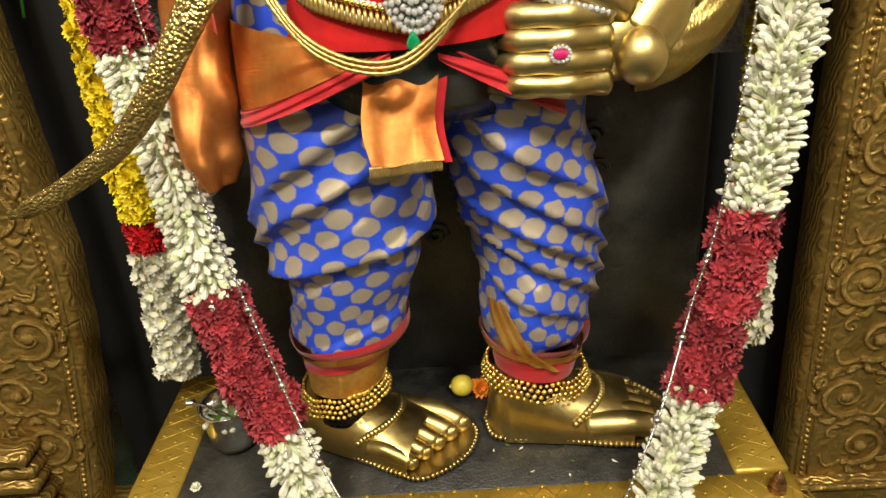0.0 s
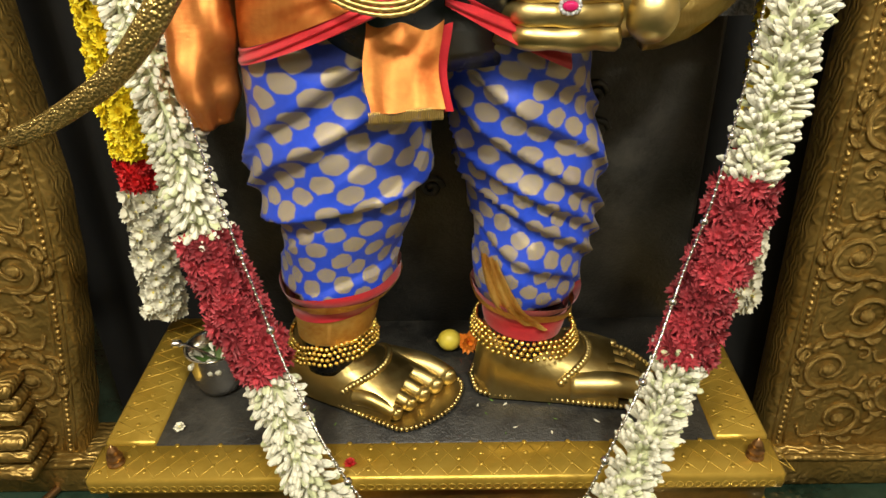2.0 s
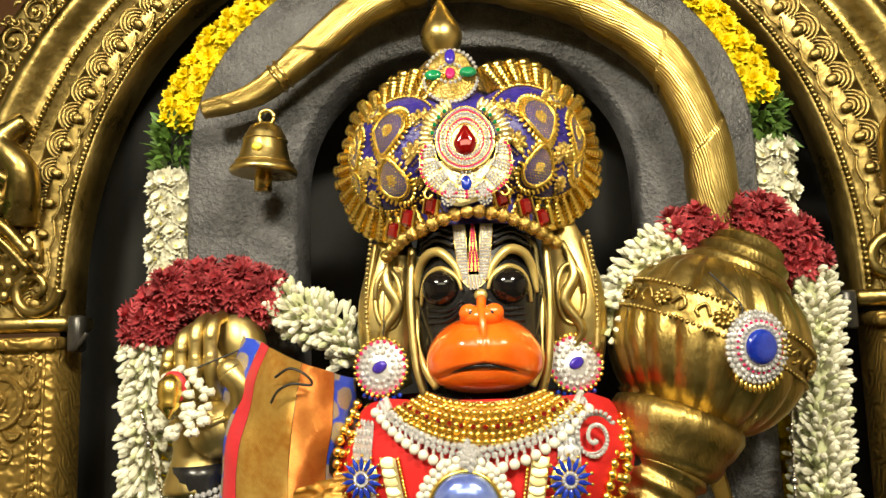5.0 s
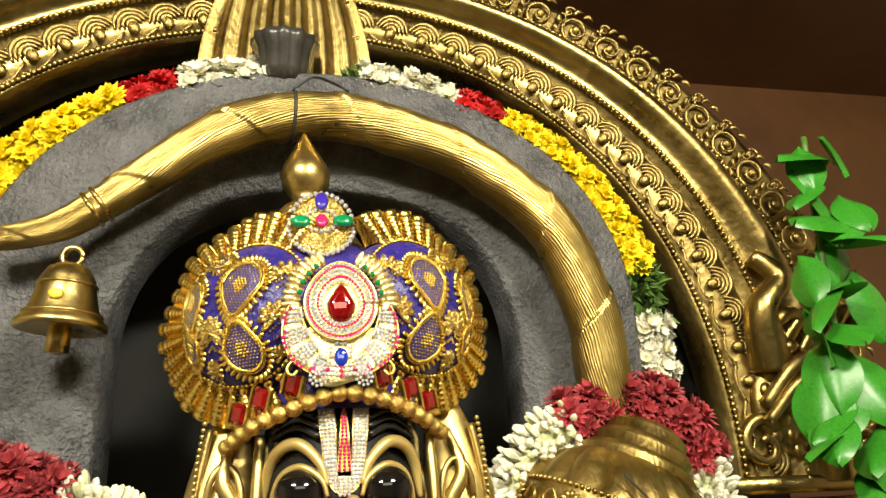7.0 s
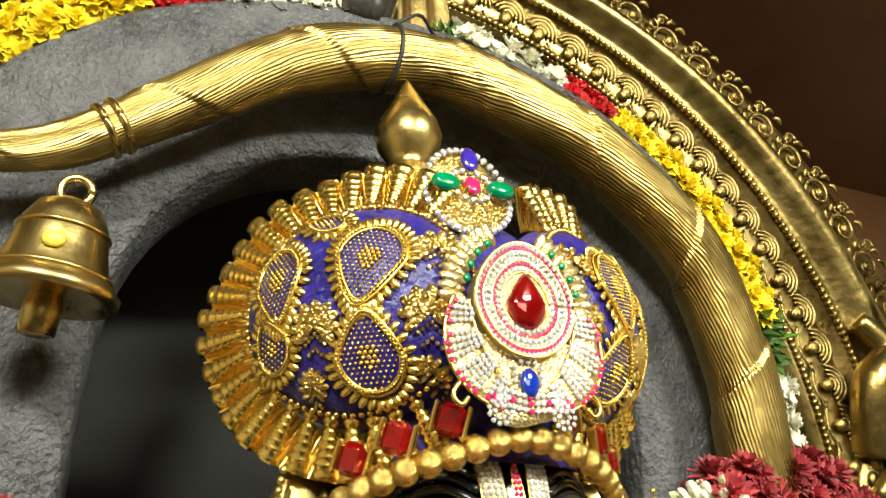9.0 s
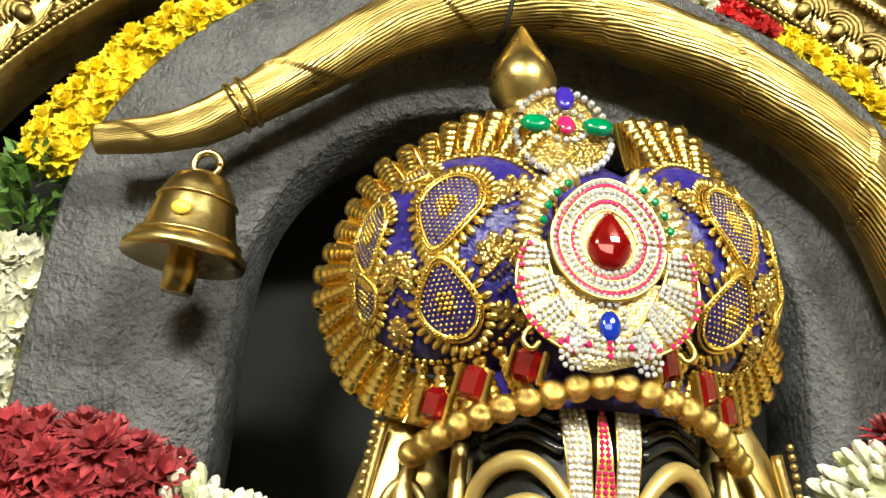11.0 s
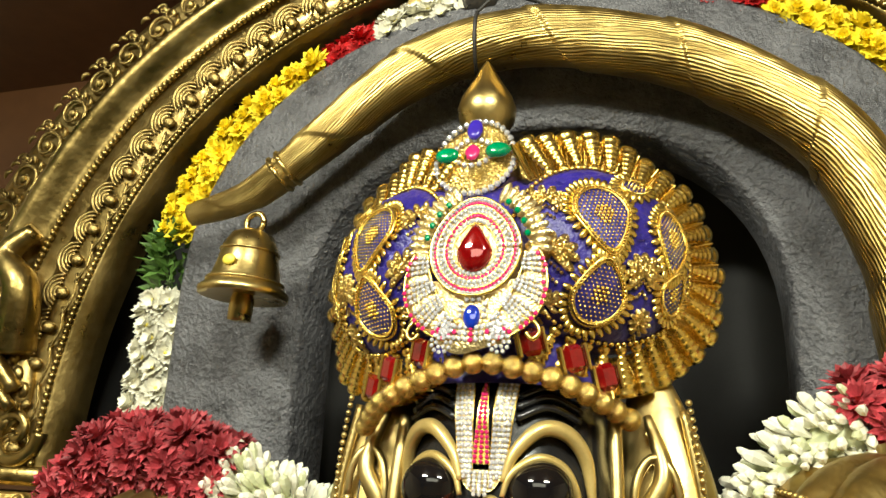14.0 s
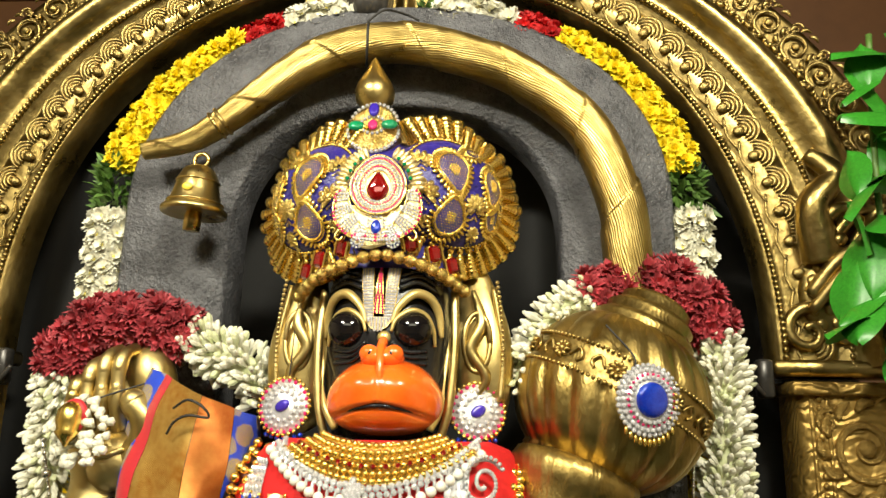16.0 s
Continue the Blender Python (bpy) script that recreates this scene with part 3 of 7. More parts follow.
# pillars
for sx in (-1, 1):
    pillar = thing("brass_pillar", "dark brass-clad pillar embossed with leafy scrolls, on a moulded base", "pillar", at=(-0.062 if sx < 0 else -0.032, 0.0, 0.0), group="pillars beside the statue")
    w = lambda z: 0.645 + (-0.008 + 0.110 * max(0, min(1, (0.5 - z) / 0.63)) ** 1.3 if sx < 0 else 0.02 * max(0, min(1, (0.6 - z) / 0.8)))
    g = Geo()
    grid(g, lambda u, v: (sx * (w(-0.12 + 1.6 * v) + (0.006 * math.sin(60 * v) * max(0, 0.6 - v) if sx < 0 else 0) + [0, 0, 0.012, 0.29, 0.30, 0.30][round(u * 5)]),
                          [1.50, 1.428, 1.42, 1.42, 1.428, 1.50][round(u * 5)], -0.12 + 1.58 * v), 5, 60)
    part("shaft", g, brass_pillar, pillar)
    x0, x1 = sorted((sx * 0.66, sx * 0.98))
    part("base", block(Geo(), (x0, 1.39, FLOOR), (x1, 1.52, -0.11), 0.008), brass_pillar, pillar)
    g = Geo()
    tube(g, [(x0, 1.392, -0.115), ((x0 + x1) / 2, 1.39, -0.115), (x1, 1.392, -0.115)], 0.008, 8, 12, ridge=lambda a, s: 1)
    part("base_moulding", g, brass_pillar, pillar)
    c0, c1 = sorted((sx * 0.632, sx * 0.95))
    part("capital", block(Geo(), (c0, 1.405, 1.455), (c1, 1.50, 1.476), 0.004), brass_pillar, pillar)
    # edge bead strip
    g = Geo()
    for k in range(110):
        z = -0.10 + 1.55 * k / 109
        ball(g, (sx * (w(z) + 0.030), 1.419, z), 0.0055, 6, 4)
    for off in (0.018, 0.042):
        tube(g, [(sx * (w(z) + off), 1.420, z) for z in (-0.10, 0.2, 0.5, 0.8, 1.1, 1.45)], 0.0035, 6, 40)
    tagged(part("edge_beading", g, brass_pillar, pillar), kind="stuff")
    me = SCROLL.copy()
    me.materials[0] = brass_pillar
    for k in range(12):
        z = -0.03 + 0.128 * k
        ob = new("scroll", me)
        ob.matrix_basis = Matrix.Translation((sx * (w(z) + 0.115 + 0.022 * (-1) ** k), 1.417, z)) @ Matrix.Diagonal((sx * (-1) ** k * 0.125, 0.12, 0.125, 1))
        ob.parent = pillar
        ob = new("scroll", me)
        ob.matrix_basis = Matrix.Translation((sx * (w(z) + 0.235), 1.417, z + 0.06)) @ Matrix.Diagonal((-sx * (-1) ** k * 0.105, 0.11, 0.105, 1))
        ob.parent = pillar
    if sx < 0:
        # stepped brass column in front of the outer side
        for k, (z, d) in enumerate(((-0.10, 0.05), (-0.06, 0.04), (-0.02, 0.045), (0.03, 0.03), (0.06, 0.02), (0.10, 0.03))):
            part("side_moulding", block(Geo(), (-1.0, 1.38 - d, z), (-0.80, 1.42, z + 0.028), 0.008), brass_pillar, pillar)


# ---- pedestal ----
ped = thing("brass_pedestal", "brass-clad pedestal with lotus moulding, stone top and small finials", "pedestal")
PX, HW = -0.042, 0.515
X0, X1, Y0, Y1, TOP = PX - HW, PX + HW, 1.04, 1.45, 0.222
part("core", block(Geo(), (X0 + 0.03, Y0 + 0.03, FLOOR), (X1 - 0.03, Y1, 0.19), 0.004), brass_ped, ped)
part("stone_top", block(Geo(), (X0 + 0.08, Y0 + 0.075, 0.19), (X1 - 0.08, Y1, TOP - 0.005), 0.003), stone_low, ped, "black stone slab with spilled petals and oil")
for name, lo, hi in (("front_rail", (X0, Y0, 0.190), (X1, Y0 + 0.076, TOP)), ("side_rail", (X0, Y0 + 0.077, 0.190), (X0 + 0.084, Y1, TOP)), ("side_rail", (X1 - 0.084, Y0 + 0.077, 0.190), (X1, Y1, TOP))):
    part(name, block(Geo(), lo, hi, 0.006), brass_ped, ped)
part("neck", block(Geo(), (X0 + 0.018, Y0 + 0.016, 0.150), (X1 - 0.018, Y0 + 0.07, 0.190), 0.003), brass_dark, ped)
part("step", block(Geo(), (X0 + 0.002, Y0 + 0.004, 0.048), (X1 - 0.002, Y0 + 0.07, 0.072), 0.006), brass_ped, ped)
part("lower_step", block(Geo(), (X0 - 0.004, Y0 - 0.006, 0.022), (X1 + 0.004, Y0 + 0.07, 0.046), 0.005), brass_ped, ped)
part("plinth", block(Geo(), (X0 - 0.055, Y0 - 0.04, -0.055), (X1 + 0.055, Y1, 0.020), 0.006), brass_ped, ped)
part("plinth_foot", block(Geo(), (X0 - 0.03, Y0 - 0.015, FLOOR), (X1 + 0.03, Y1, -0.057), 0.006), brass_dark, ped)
# bosses and lozenges pressed into the top rails
g = Geo()
lathe(g, [(0.0042, 0), (0.0036, 0.0009), (0.002, 0.0015), (0.0005, 0.0017)], 8)
BOSS = g.mesh("boss", [brass_ped])
rails = [(X0 + 0.018 + 0.0335 * i, Y0 + 0.018 + 0.021 * j + (0.0105 if i % 2 else 0)) for i in range(30) for j in range(3)]
rails += [(xa + 0.016 + 0.025 * j, Y0 + 0.10 + 0.035 * i + (0.017 if j % 2 else 0)) for xa in (X0, X1 - 0.084) for i in range(8) for j in range(3)]
for x, y in rails:
    ob = new("boss", BOSS)
    ob.matrix_basis, ob.parent = pose(x, y, TOP - 0.0004), ped
g = Geo()
for i in range(32):
    x = X0 + 0.002 + 0.0335 * i
    for d in (-1, 1):
        a, b2 = (x, Y0 + 0.006, TOP), (min(X1 - 0.004, max(X0 + 0.004, x + d * 0.05)), Y0 + 0.070, TOP)
        tube(g, [a, ((a[0] + b2[0]) / 2, (a[1] + b2[1]) / 2, TOP), b2], 0.0008, 5, 3)
for xa in (X0, X1 - 0.084):
    for i in range(9):
        y = Y0 + 0.085 + 0.035 * i
        for d in (0, 1):
            tube(g, [(xa + 0.006, y + 0.04 * d, TOP), (xa + 0.042, y + 0.02, TOP), (xa + 0.078, y + 0.04 * (1 - d), TOP)], 0.0008, 5, 3)
tagged(part("lozenge_pattern", g, brass_ped, ped), kind="stuff")
# ring frieze on the rail's edge
g = Geo()
grid(g, lambda u, v: ((0.0052 + 0.0018 * math.cos(2 * math.pi * v)) * math.cos(2 * math.pi * u), 0.0016 * math.sin(2 * math.pi * v), (0.0052 + 0.0018 * math.cos(2 * math.pi * v)) * math.sin(2 * math.pi * u)), 14, 6, True)
RING = g.mesh("ring", [brass_ped])
for i in range(76):
    ob = new("ring", RING)
    ob.matrix_basis, ob.parent = pose(X0 + 0.012 + 0.0133 * i, Y0 + 0.0005, 0.204), ped
# lotus petals with curled relief
g = Geo()
grid(g, lambda u, v: (0.0275 * (2 * u - 1), -0.030 * math.sin(math.pi * (0.15 + 0.75 * v)) * math.sqrt(max(0.0, 1 - 0.55 * (2 * u - 1) ** 2)), 0.036 - 0.070 * v * (1 - 0.16 * (2 * u - 1) ** 2)), 12, 12)
spiral(g, 0.0255, 2.2, 0.0030, (0.003, 0.001), 1, 1.2, y=-0.0265, n=70)
tube(g, [(-0.026, -0.020, -0.010), (-0.016, -0.026, -0.028), (0.004, -0.026, -0.032), (0.026, -0.020, -0.022)], 0.0026, 6, 16)
PETAL = g.mesh("lotus_petal", [brass_ped])
for i in range(20):
    ob = new("lotus_petal", PETAL)
    ob.matrix_basis, ob.parent = pose(X0 + 0.040 + 0.0500 * i, Y0 + 0.034, 0.112), ped
for i in range(6):
    for sx in (-1, 1):
        ob = new("lotus_petal", PETAL)
        ob.matrix_basis, ob.parent = pose(PX + sx * (HW - 0.034), Y0 + 0.07 + 0.05 * i, 0.112, 0, 0, sx * 90), ped
part("petal_backing", block(Geo(), (X0 + 0.012, Y0 + 0.026, 0.074), (X1 - 0.012, Y0 + 0.07, 0.150), 0.004), brass_ped, ped)
g = Geo()
for i in range(150):
    ball(g, (X0 + 0.01 + 1.01 * i / 149, Y0 + 0.004, 0.068), 0.0035, 6, 4)
    ball(g, (X0 - 0.05 + 1.13 * i / 149, Y0 - 0.041, 0.016), 0.003, 6, 4)
tagged(part("beading", g, brass_ped, ped), kind="stuff")
me = SCROLL.copy()
me.materials[0] = brass_ped
for i in range(18):
    ob = new("scroll", me)
    ob.matrix_basis = Matrix.Translation((X0 - 0.01 + 0.0615 * i, Y0 - 0.040, -0.018)) @ Matrix.Diagonal(((-1) ** i * 0.060, 0.05, 0.058, 1))
    ob.parent = ped
# little stupa finials
g = Geo()
lathe(g, [(0.013, 0), (0.013, 0.004), (0.008, 0.006), (0.012, 0.011), (0.012, 0.015), (0.006, 0.019), (0.009, 0.023), (0.007, 0.028), (0.003, 0.033), (0.001, 0.037)], 20)
FIN = g.mesh("finial", [copper])
for x, y, z, s in ((X0 + 0.037, Y0 + 0.036, TOP, 1), (X1 - 0.037, Y0 + 0.036, TOP, 1), (X0 - 0.03, Y0 - 0.008, 0.02, 1.25), (X1 + 0.03, Y0 - 0.008, 0.02, 1.25)):
    ob = new("finial", FIN)
    ob.matrix_basis, ob.parent = pose(x, y, z) @ Matrix.Scale(s, 4), ped


# ---- the statue: one mesh of black stone, brass cladding and lacquer ----
BLACK, BRASS, ORANGE, EYE_G, PAINT = range(5)


def section(rows, z):
    """Centre x, centre y, half width and half depth at a height, from rows of (z, cx, cy, rx, ry)."""
    if z <= rows[0][0]:
        return rows[0][1:]
    for a, b in zip(rows, rows[1:]):
        if z <= b[0]:
            s = (z - a[0]) / (b[0] - a[0])
            s = s * s * (3 - 2 * s)
            return tuple(p + (q - p) * s for p, q in zip(a[1:], b[1:]))
    return rows[-1][1:]


def loft(g, rows, z0, z1, nu=40, nv=30, slot=0, fold=None, grow=0.0, caps=True):
    def fn(u, v):
        z = z0 + (z1 - z0) * v
        cx, cy, rx, ry = section(rows, z)
        a = 2 * math.pi * u - math.pi / 2
        k = fold(u, v) if fold else 0
        return cx + (rx + grow + k) * math.cos(a), cy + (ry + grow + k) * math.sin(a), z
    start = len(g.uv)
    grid(g, fn, nu, nv, True, slot, caps=caps)
    wide = 2 * g.uv[start + nu // 2][0]
    g.uv[start:] = [(x if x < wide / 2 else x - wide, y) for x, y in g.uv[start:]]
    return g


CHEST = (0.003, -0.006, 0.018)
FIST = Vector((-0.006, 0.010, 0.018))
TORSO = [(0.78, -0.05, 1.21, 0.15, 0.09), (0.90, -0.045, 1.20, 0.150, 0.135), (0.97, -0.042, 1.20, 0.146, 0.135), (1.08, -0.025, 1.20, 0.134, 0.115),
         (1.20, -0.005, 1.20, 0.160, 0.115), (1.29, 0.004, 1.20, 0.182, 0.112), (1.345, 0.006, 1.205, 0.158, 0.098), (1.385, 0.006, 1.22, 0.075, 0.065)]
HEAD = [(1.345, 0.008, 1.225, 0.060, 0.055), (1.38, 0.008, 1.215, 0.074, 0.070), (1.44, 0.008, 1.215, 0.084, 0.076), (1.50, 0.006, 1.215, 0.086, 0.078),
        (1.56, 0.004, 1.215, 0.083, 0.074), (1.62, 0.0, 1.22, 0.070, 0.06)]
LEG_L = [(0.28, -0.208, 1.245, 0.045, 0.045), (0.40, -0.19, 1.235, 0.062, 0.055), (0.46, -0.178, 1.225, 0.088, 0.080), (0.59, -0.160, 1.22, 0.102, 0.086),
         (0.69, -0.148, 1.225, 0.113, 0.096), (0.80, -0.14, 1.22, 0.128, 0.098), (0.90, -0.12, 1.22, 0.13, 0.10)]
LEG_R = [(0.28, 0.105, 1.26, 0.045, 0.045), (0.37, 0.106, 1.255, 0.064, 0.055), (0.43, 0.110, 1.25, 0.082, 0.078), (0.52, 0.112, 1.25, 0.086, 0.084),
         (0.645, 0.100, 1.25, 0.094, 0.088), (0.76, 0.082, 1.24, 0.095, 0.096), (0.90, 0.03, 1.22, 0.12, 0.10)]


def front(rows, x, z, off=0.0):
    """The place on the front of a lofted body at (x, z), moved off outwards."""
    cx, cy, rx, ry = section(rows, z)
    k = max(-0.999, min(0.999, (x - cx) / rx))
    return Vector((x, cy - ry * math.sqrt(1 - k * k) - off, z))


def chest(x, z, off=0.0):
    return front(TORSO, x, z, off)


def foot_size(v):
    return 0.050 + 0.020 * v, 0.125 - 0.078 * max(0.0, (v - 0.15) / 0.85) ** 0.75


def foot(g, m, flip):
    """A brass-clad foot: heel, instep, five toes, beaded edge and a beaded arc over the instep."""
    def fn(u, v):
        x = -0.075 + 0.215 * v
        wide = foot_size(v)[0] * (1 if v > 0.12 else math.sqrt(max(0.05, v / 0.12)))
        high = foot_size(v)[1] * (1 if v > 0.1 else math.sqrt(max(0.05, v / 0.1)))
        a = math.pi * u
        return x, wide * math.cos(a), high * math.sin(a) ** 0.7
    grid(g, fn, 24, 24, slot=BRASS, at=m)
    for k in range(5):
        y = flip * (-0.052 + 0.026 * k)
        end = 0.182 - 0.010 * k
        r = 0.0195 - 0.0014 * k
        tube(g, [(0.07, y, 0.028), (end - 0.04, y * 1.05, 0.030), (end, y * 1.05, 0.017)], lambda s: r * (1.1 - 0.2 * s), 12, 12, BRASS, at=m)
        ball(g, (end, y * 1.05, 0.017), r * 0.85, 12, 8, BRASS, at=m)
        ball(g, (end + 0.006, y * 1.05, 0.026), (r * 0.5, r * 0.5, r * 0.25), 10, 6, BRASS, at=m)
    rim = [(-0.08, 0, 0.004), (-0.06, 0.045, 0.004), (0.03, 0.056, 0.004), (0.12, 0.070, 0.004), (0.20 - 0.03 * (flip > 0), 0.066, 0.004), (0.212, 0, 0.004),
           (0.20 - 0.03 * (flip < 0), -0.066, 0.004), (0.12, -0.070, 0.004), (0.03, -0.056, 0.004), (-0.06, -0.045, 0.004), (-0.08, 0, 0.004)]
    pts = spline(rim, 96)
    grid(g, lambda u, v: Vector((0.06, 0, 0.001)).lerp(pts[round(u * 96)], v), 96, 2, slot=BRASS, at=m)
    for p in pts:
        ball(g, p, 0.0042, 6, 4, BRASS, at=m)
    for k in range(27):
        a = math.pi * (k / 26)
        x = 0.055 + 0.045 * math.sin(a)
        v = (x + 0.075) / 0.215
        wide, high = foot_size(v)
        b2 = 0.35 + (math.pi - 0.7) * (k / 26)
        ball(g, (x, (wide + 0.001) * math.cos(b2), (high + 0.001) * math.sin(b2) ** 0.7), 0.0062, 8, 6, BRASS, at=m)


S = Geo()
loft(S, TORSO, 0.80, 1.385, 40, 24, BLACK)
loft(S, HEAD, 1.345, 1.63, 44, 30, BLACK, lambda u, v: -0.006 * max(0, math.cos(2 * math.pi * u)) * max(0, math.sin(9 * v - 5.5)))
loft(S, LEG_L, 0.28, 0.39, 24, 8, BLACK)
loft(S, LEG_R, 0.28, 0.37, 24, 8, BLACK)
foot(S, pose(-0.215, 1.262, 0.224, 0, 0, -22) @ Matrix.Scale(1.02, 4), -1)
foot(S, pose(0.105, 1.262, 0.224, 0, 0, -2) @ Matrix.Scale(1.08, 4), 1)
# muzzle: one lacquered form with two upper lobes, a drooping mouth line and a lower lip
MZ = Vector((0.0095, 1.172, 1.432))
lip = lambda x: MZ.z - 0.0125 - 0.0125 * (abs(x) / 0.055) ** 1.6


def muzzle(u, v):
    a, w = 2 * math.pi * u, math.pi / 2 * v
    k = math.cos(w) ** 0.85
    x = 0.0725 * k * math.copysign(abs(math.cos(a)) ** 0.96, math.cos(a))
    z = (0.0490 if math.sin(a) > 0 else 0.0490) * k * math.copysign(abs(math.sin(a)) ** 0.96, math.sin(a))
    z -= 0.008 * (x / 0.069) ** 2
    y = -0.080 * math.sin(w) ** 0.8
    d = MZ.z + z - lip(x)
    y -= 0.007 * math.exp(-((abs(x) - 0.030) / 0.024) ** 2 - ((z - 0.014) / 0.018) ** 2)
    y += 0.0065 * math.exp(-(d / 0.0028) ** 2) * min(1, 3 * v) + 0.007 / (1 + math.exp(min(40, d / 0.0016))) * min(1, 2 * v)
    y -= 0.003 * math.exp(-(x / 0.005) ** 2) * (1 if d > 0.004 else 0)
    return MZ.x + x, MZ.y + y, MZ.z + z


grid(S, muzzle, 96, 60, True, ORANGE)


def on_muzzle(x, z):
    k = max(0.0, 1 - (x / 0.069) ** 2 - (z / 0.044) ** 2)
    return Vector((MZ.x + x, MZ.y - 0.080 * k ** 0.4, MZ.z + z))


tube(S, [(MZ.x + x, on_muzzle(x, lip(x) - MZ.z).y + 0.0035, lip(x) + 0.0002) for x in [-0.050 + 0.01 * k for k in range(11)]], lambda v: 0.0024 * math.sin(math.pi * (0.08 + 0.84 * v)), 6, 30, BLACK)
# broad flat nose with two nostrils
ball(S, (0.0085, 1.126, 1.476), (0.027, 0.025, 0.0150), 28, 18, ORANGE)
tube(S, [(0.0085, 1.128, 1.497), (0.0085, 1.108, 1.484), (0.010, 1.096, 1.462), (0.011, 1.093, 1.430)], lambda v: 0.0065 * (1 - 0.55 * v), 12, 20, ORANGE)
ball(S, (0.008, 1.136, 1.503), (0.0085, 0.006, 0.008), 12, 8, PAINT)
for s in (-1, 1):
    ball(S, (0.0085 + s * 0.0125, 1.1085, 1.4805), (0.0042, 0.004, 0.0036), 12, 8, BLACK)
    ball(S, (0.0085 + s * 0.015, 1.116, 1.481), (0.012, 0.011, 0.011), 16, 10, ORANGE)
    # gilded cheek edge beside the muzzle
    tube(S, [(0.004 + s * 0.081, 1.195, 1.512), (0.004 + s * 0.079, 1.178, 1.470), (0.006 + s * 0.073, 1.158, 1.425), (0.008 + s * 0.058, 1.150, 1.392)], lambda v: 0.0034 + 0.0022 * math.sin(9 * v), 8, 30, PAINT)
# large glossy eyes under two gilded arcs
for s in (-1, 1):
    c = front(HEAD, 0.001 + s * 0.0415, 1.514)
    ball(S, c + Vector((0, -0.001, 0)), (0.0245, 0.0185, 0.0225), 28, 18, EYE_G)
    arc = lambda pts, o: [front(HEAD, 0.001 + s * x, z, o) for x, z in pts]
    tube(S, arc(((0.016, 1.510), (0.022, 1.526), (0.040, 1.5375), (0.057, 1.532), (0.066, 1.515), (0.069, 1.494)), 0.005), lambda v: 0.0030 * math.sin(math.pi * (0.12 + 0.76 * v)) + 0.0008, 10, 40, PAINT)
    tube(S, arc(((0.0165, 1.520), (0.024, 1.541), (0.042, 1.5585), (0.060, 1.556), (0.072, 1.538), (0.0765, 1.506)), 0.005), lambda v: 0.0052 * math.sin(math.pi * (0.10 + 0.78 * v)) + 0.0010, 10, 40, PAINT)
    for k in range(3):
        tube(S, arc(((0.024, 1.566 + 0.008 * k), (0.046, 1.575 + 0.008 * k), (0.068, 1.566 + 0.007 * k)), 0.002), 0.0032, 8, 14, BLACK)
    for k in range(3):
        tube(S, arc(((0.016, 1.497 - 0.005 * k), (0.034, 1.486 - 0.006 * k), (0.060, 1.488 - 0.008 * k)), 0.002), 0.0026, 8, 16, BLACK)
    # ears, long hair panels of beaten brass
    tube(S, [(0.006 + s * 0.112, 1.235, 1.60), (0.006 + s * 0.118, 1.225, 1.55), (0.006 + s * 0.124, 1.215, 1.48), (0.006 + s * 0.122, 1.215, 1.41), (0.006 + s * 0.112, 1.215, 1.385)],
         lambda v: 0.034 * math.sin(math.pi * (0.12 + 0.72 * v)) + 0.006, 16, 30, BRASS, 0.45)
    tube(S, [(0.006 + s * 0.110, 1.210, 1.575), (0.006 + s * 0.122, 1.196, 1.53), (0.006 + s * 0.108, 1.196, 1.495), (0.006 + s * 0.128, 1.196, 1.46), (0.006 + s * 0.112, 1.198, 1.43)],
         lambda v: 0.0075 * math.sin(math.pi * (0.1 + 0.8 * v)) + 0.001, 10, 30, BRASS)
    tube(S, [(0.006 + s * 0.138, 1.212, 1.58), (0.006 + s * 0.150, 1.204, 1.50), (0.006 + s * 0.146, 1.200, 1.43)], 0.004, 8, 20, BRASS)
    tube(S, [(0.006 + s * 0.086, 1.190, 1.57), (0.006 + s * 0.088, 1.176, 1.50), (0.006 + s * 0.082, 1.168, 1.42), (0.006 + s * 0.066, 1.168, 1.365)], lambda v: 0.0055, 8, 30, BRASS)
    tube(S, [(0.004 + s * (0.118 + 0.017 * math.cos(k * math.pi / 8)), 1.196 - 0.002 * math.sin(k), 1.505 + 0.038 * math.sin(k * math.pi / 8)) for k in range(17)], 0.0036, 8, 48, BRASS)
    for k in range(26):
        ball(S, (0.006 + s * (0.142 + 0.008 * math.sin(k / 25 * 3)), 1.200, 1.585 - 0.16 * k / 25), 0.0028, 6, 4, BRASS)
tube(S, [(0.008 - 0.066, 1.19, 1.352), (0.008, 1.165, 1.344), (0.008 + 0.066, 1.19, 1.352)], 0.004, 8, 20, BLACK)
# raised arm: dark forearm, brass cuff, brass palm with curled-in fingers
tube(S, [(-0.19, 1.22, 1.33), (-0.27, 1.215, 1.20), (-0.30, 1.22, 1.10)], lambda s: 0.062 - 0.012 * s, 16, 16, BLACK)
tube(S, [(-0.29, 1.225, 1.08), (-0.335, 1.215, 1.16), (-0.362, 1.205, 1.25), (-0.366, 1.205, 1.30)], lambda s: 0.046 - 0.010 * s, 16, 18, BLACK)
tube(S, [(-0.370, 1.212, 1.265), (-0.370, 1.212, 1.31), (-0.366, 1.212, 1.36)], lambda s: 0.040 + 0.006 * math.cos(6 * s), 24, 14, BRASS)
ball(S, (-0.362, 1.222, 1.395), (0.052, 0.030, 0.062), 24, 16, BRASS)
ball(S, (-0.318, 1.226, 1.450), (0.033, 0.030, 0.050), 24, 16, BRASS, turn=Matrix.Rotation(-0.25, 4, "Y"))
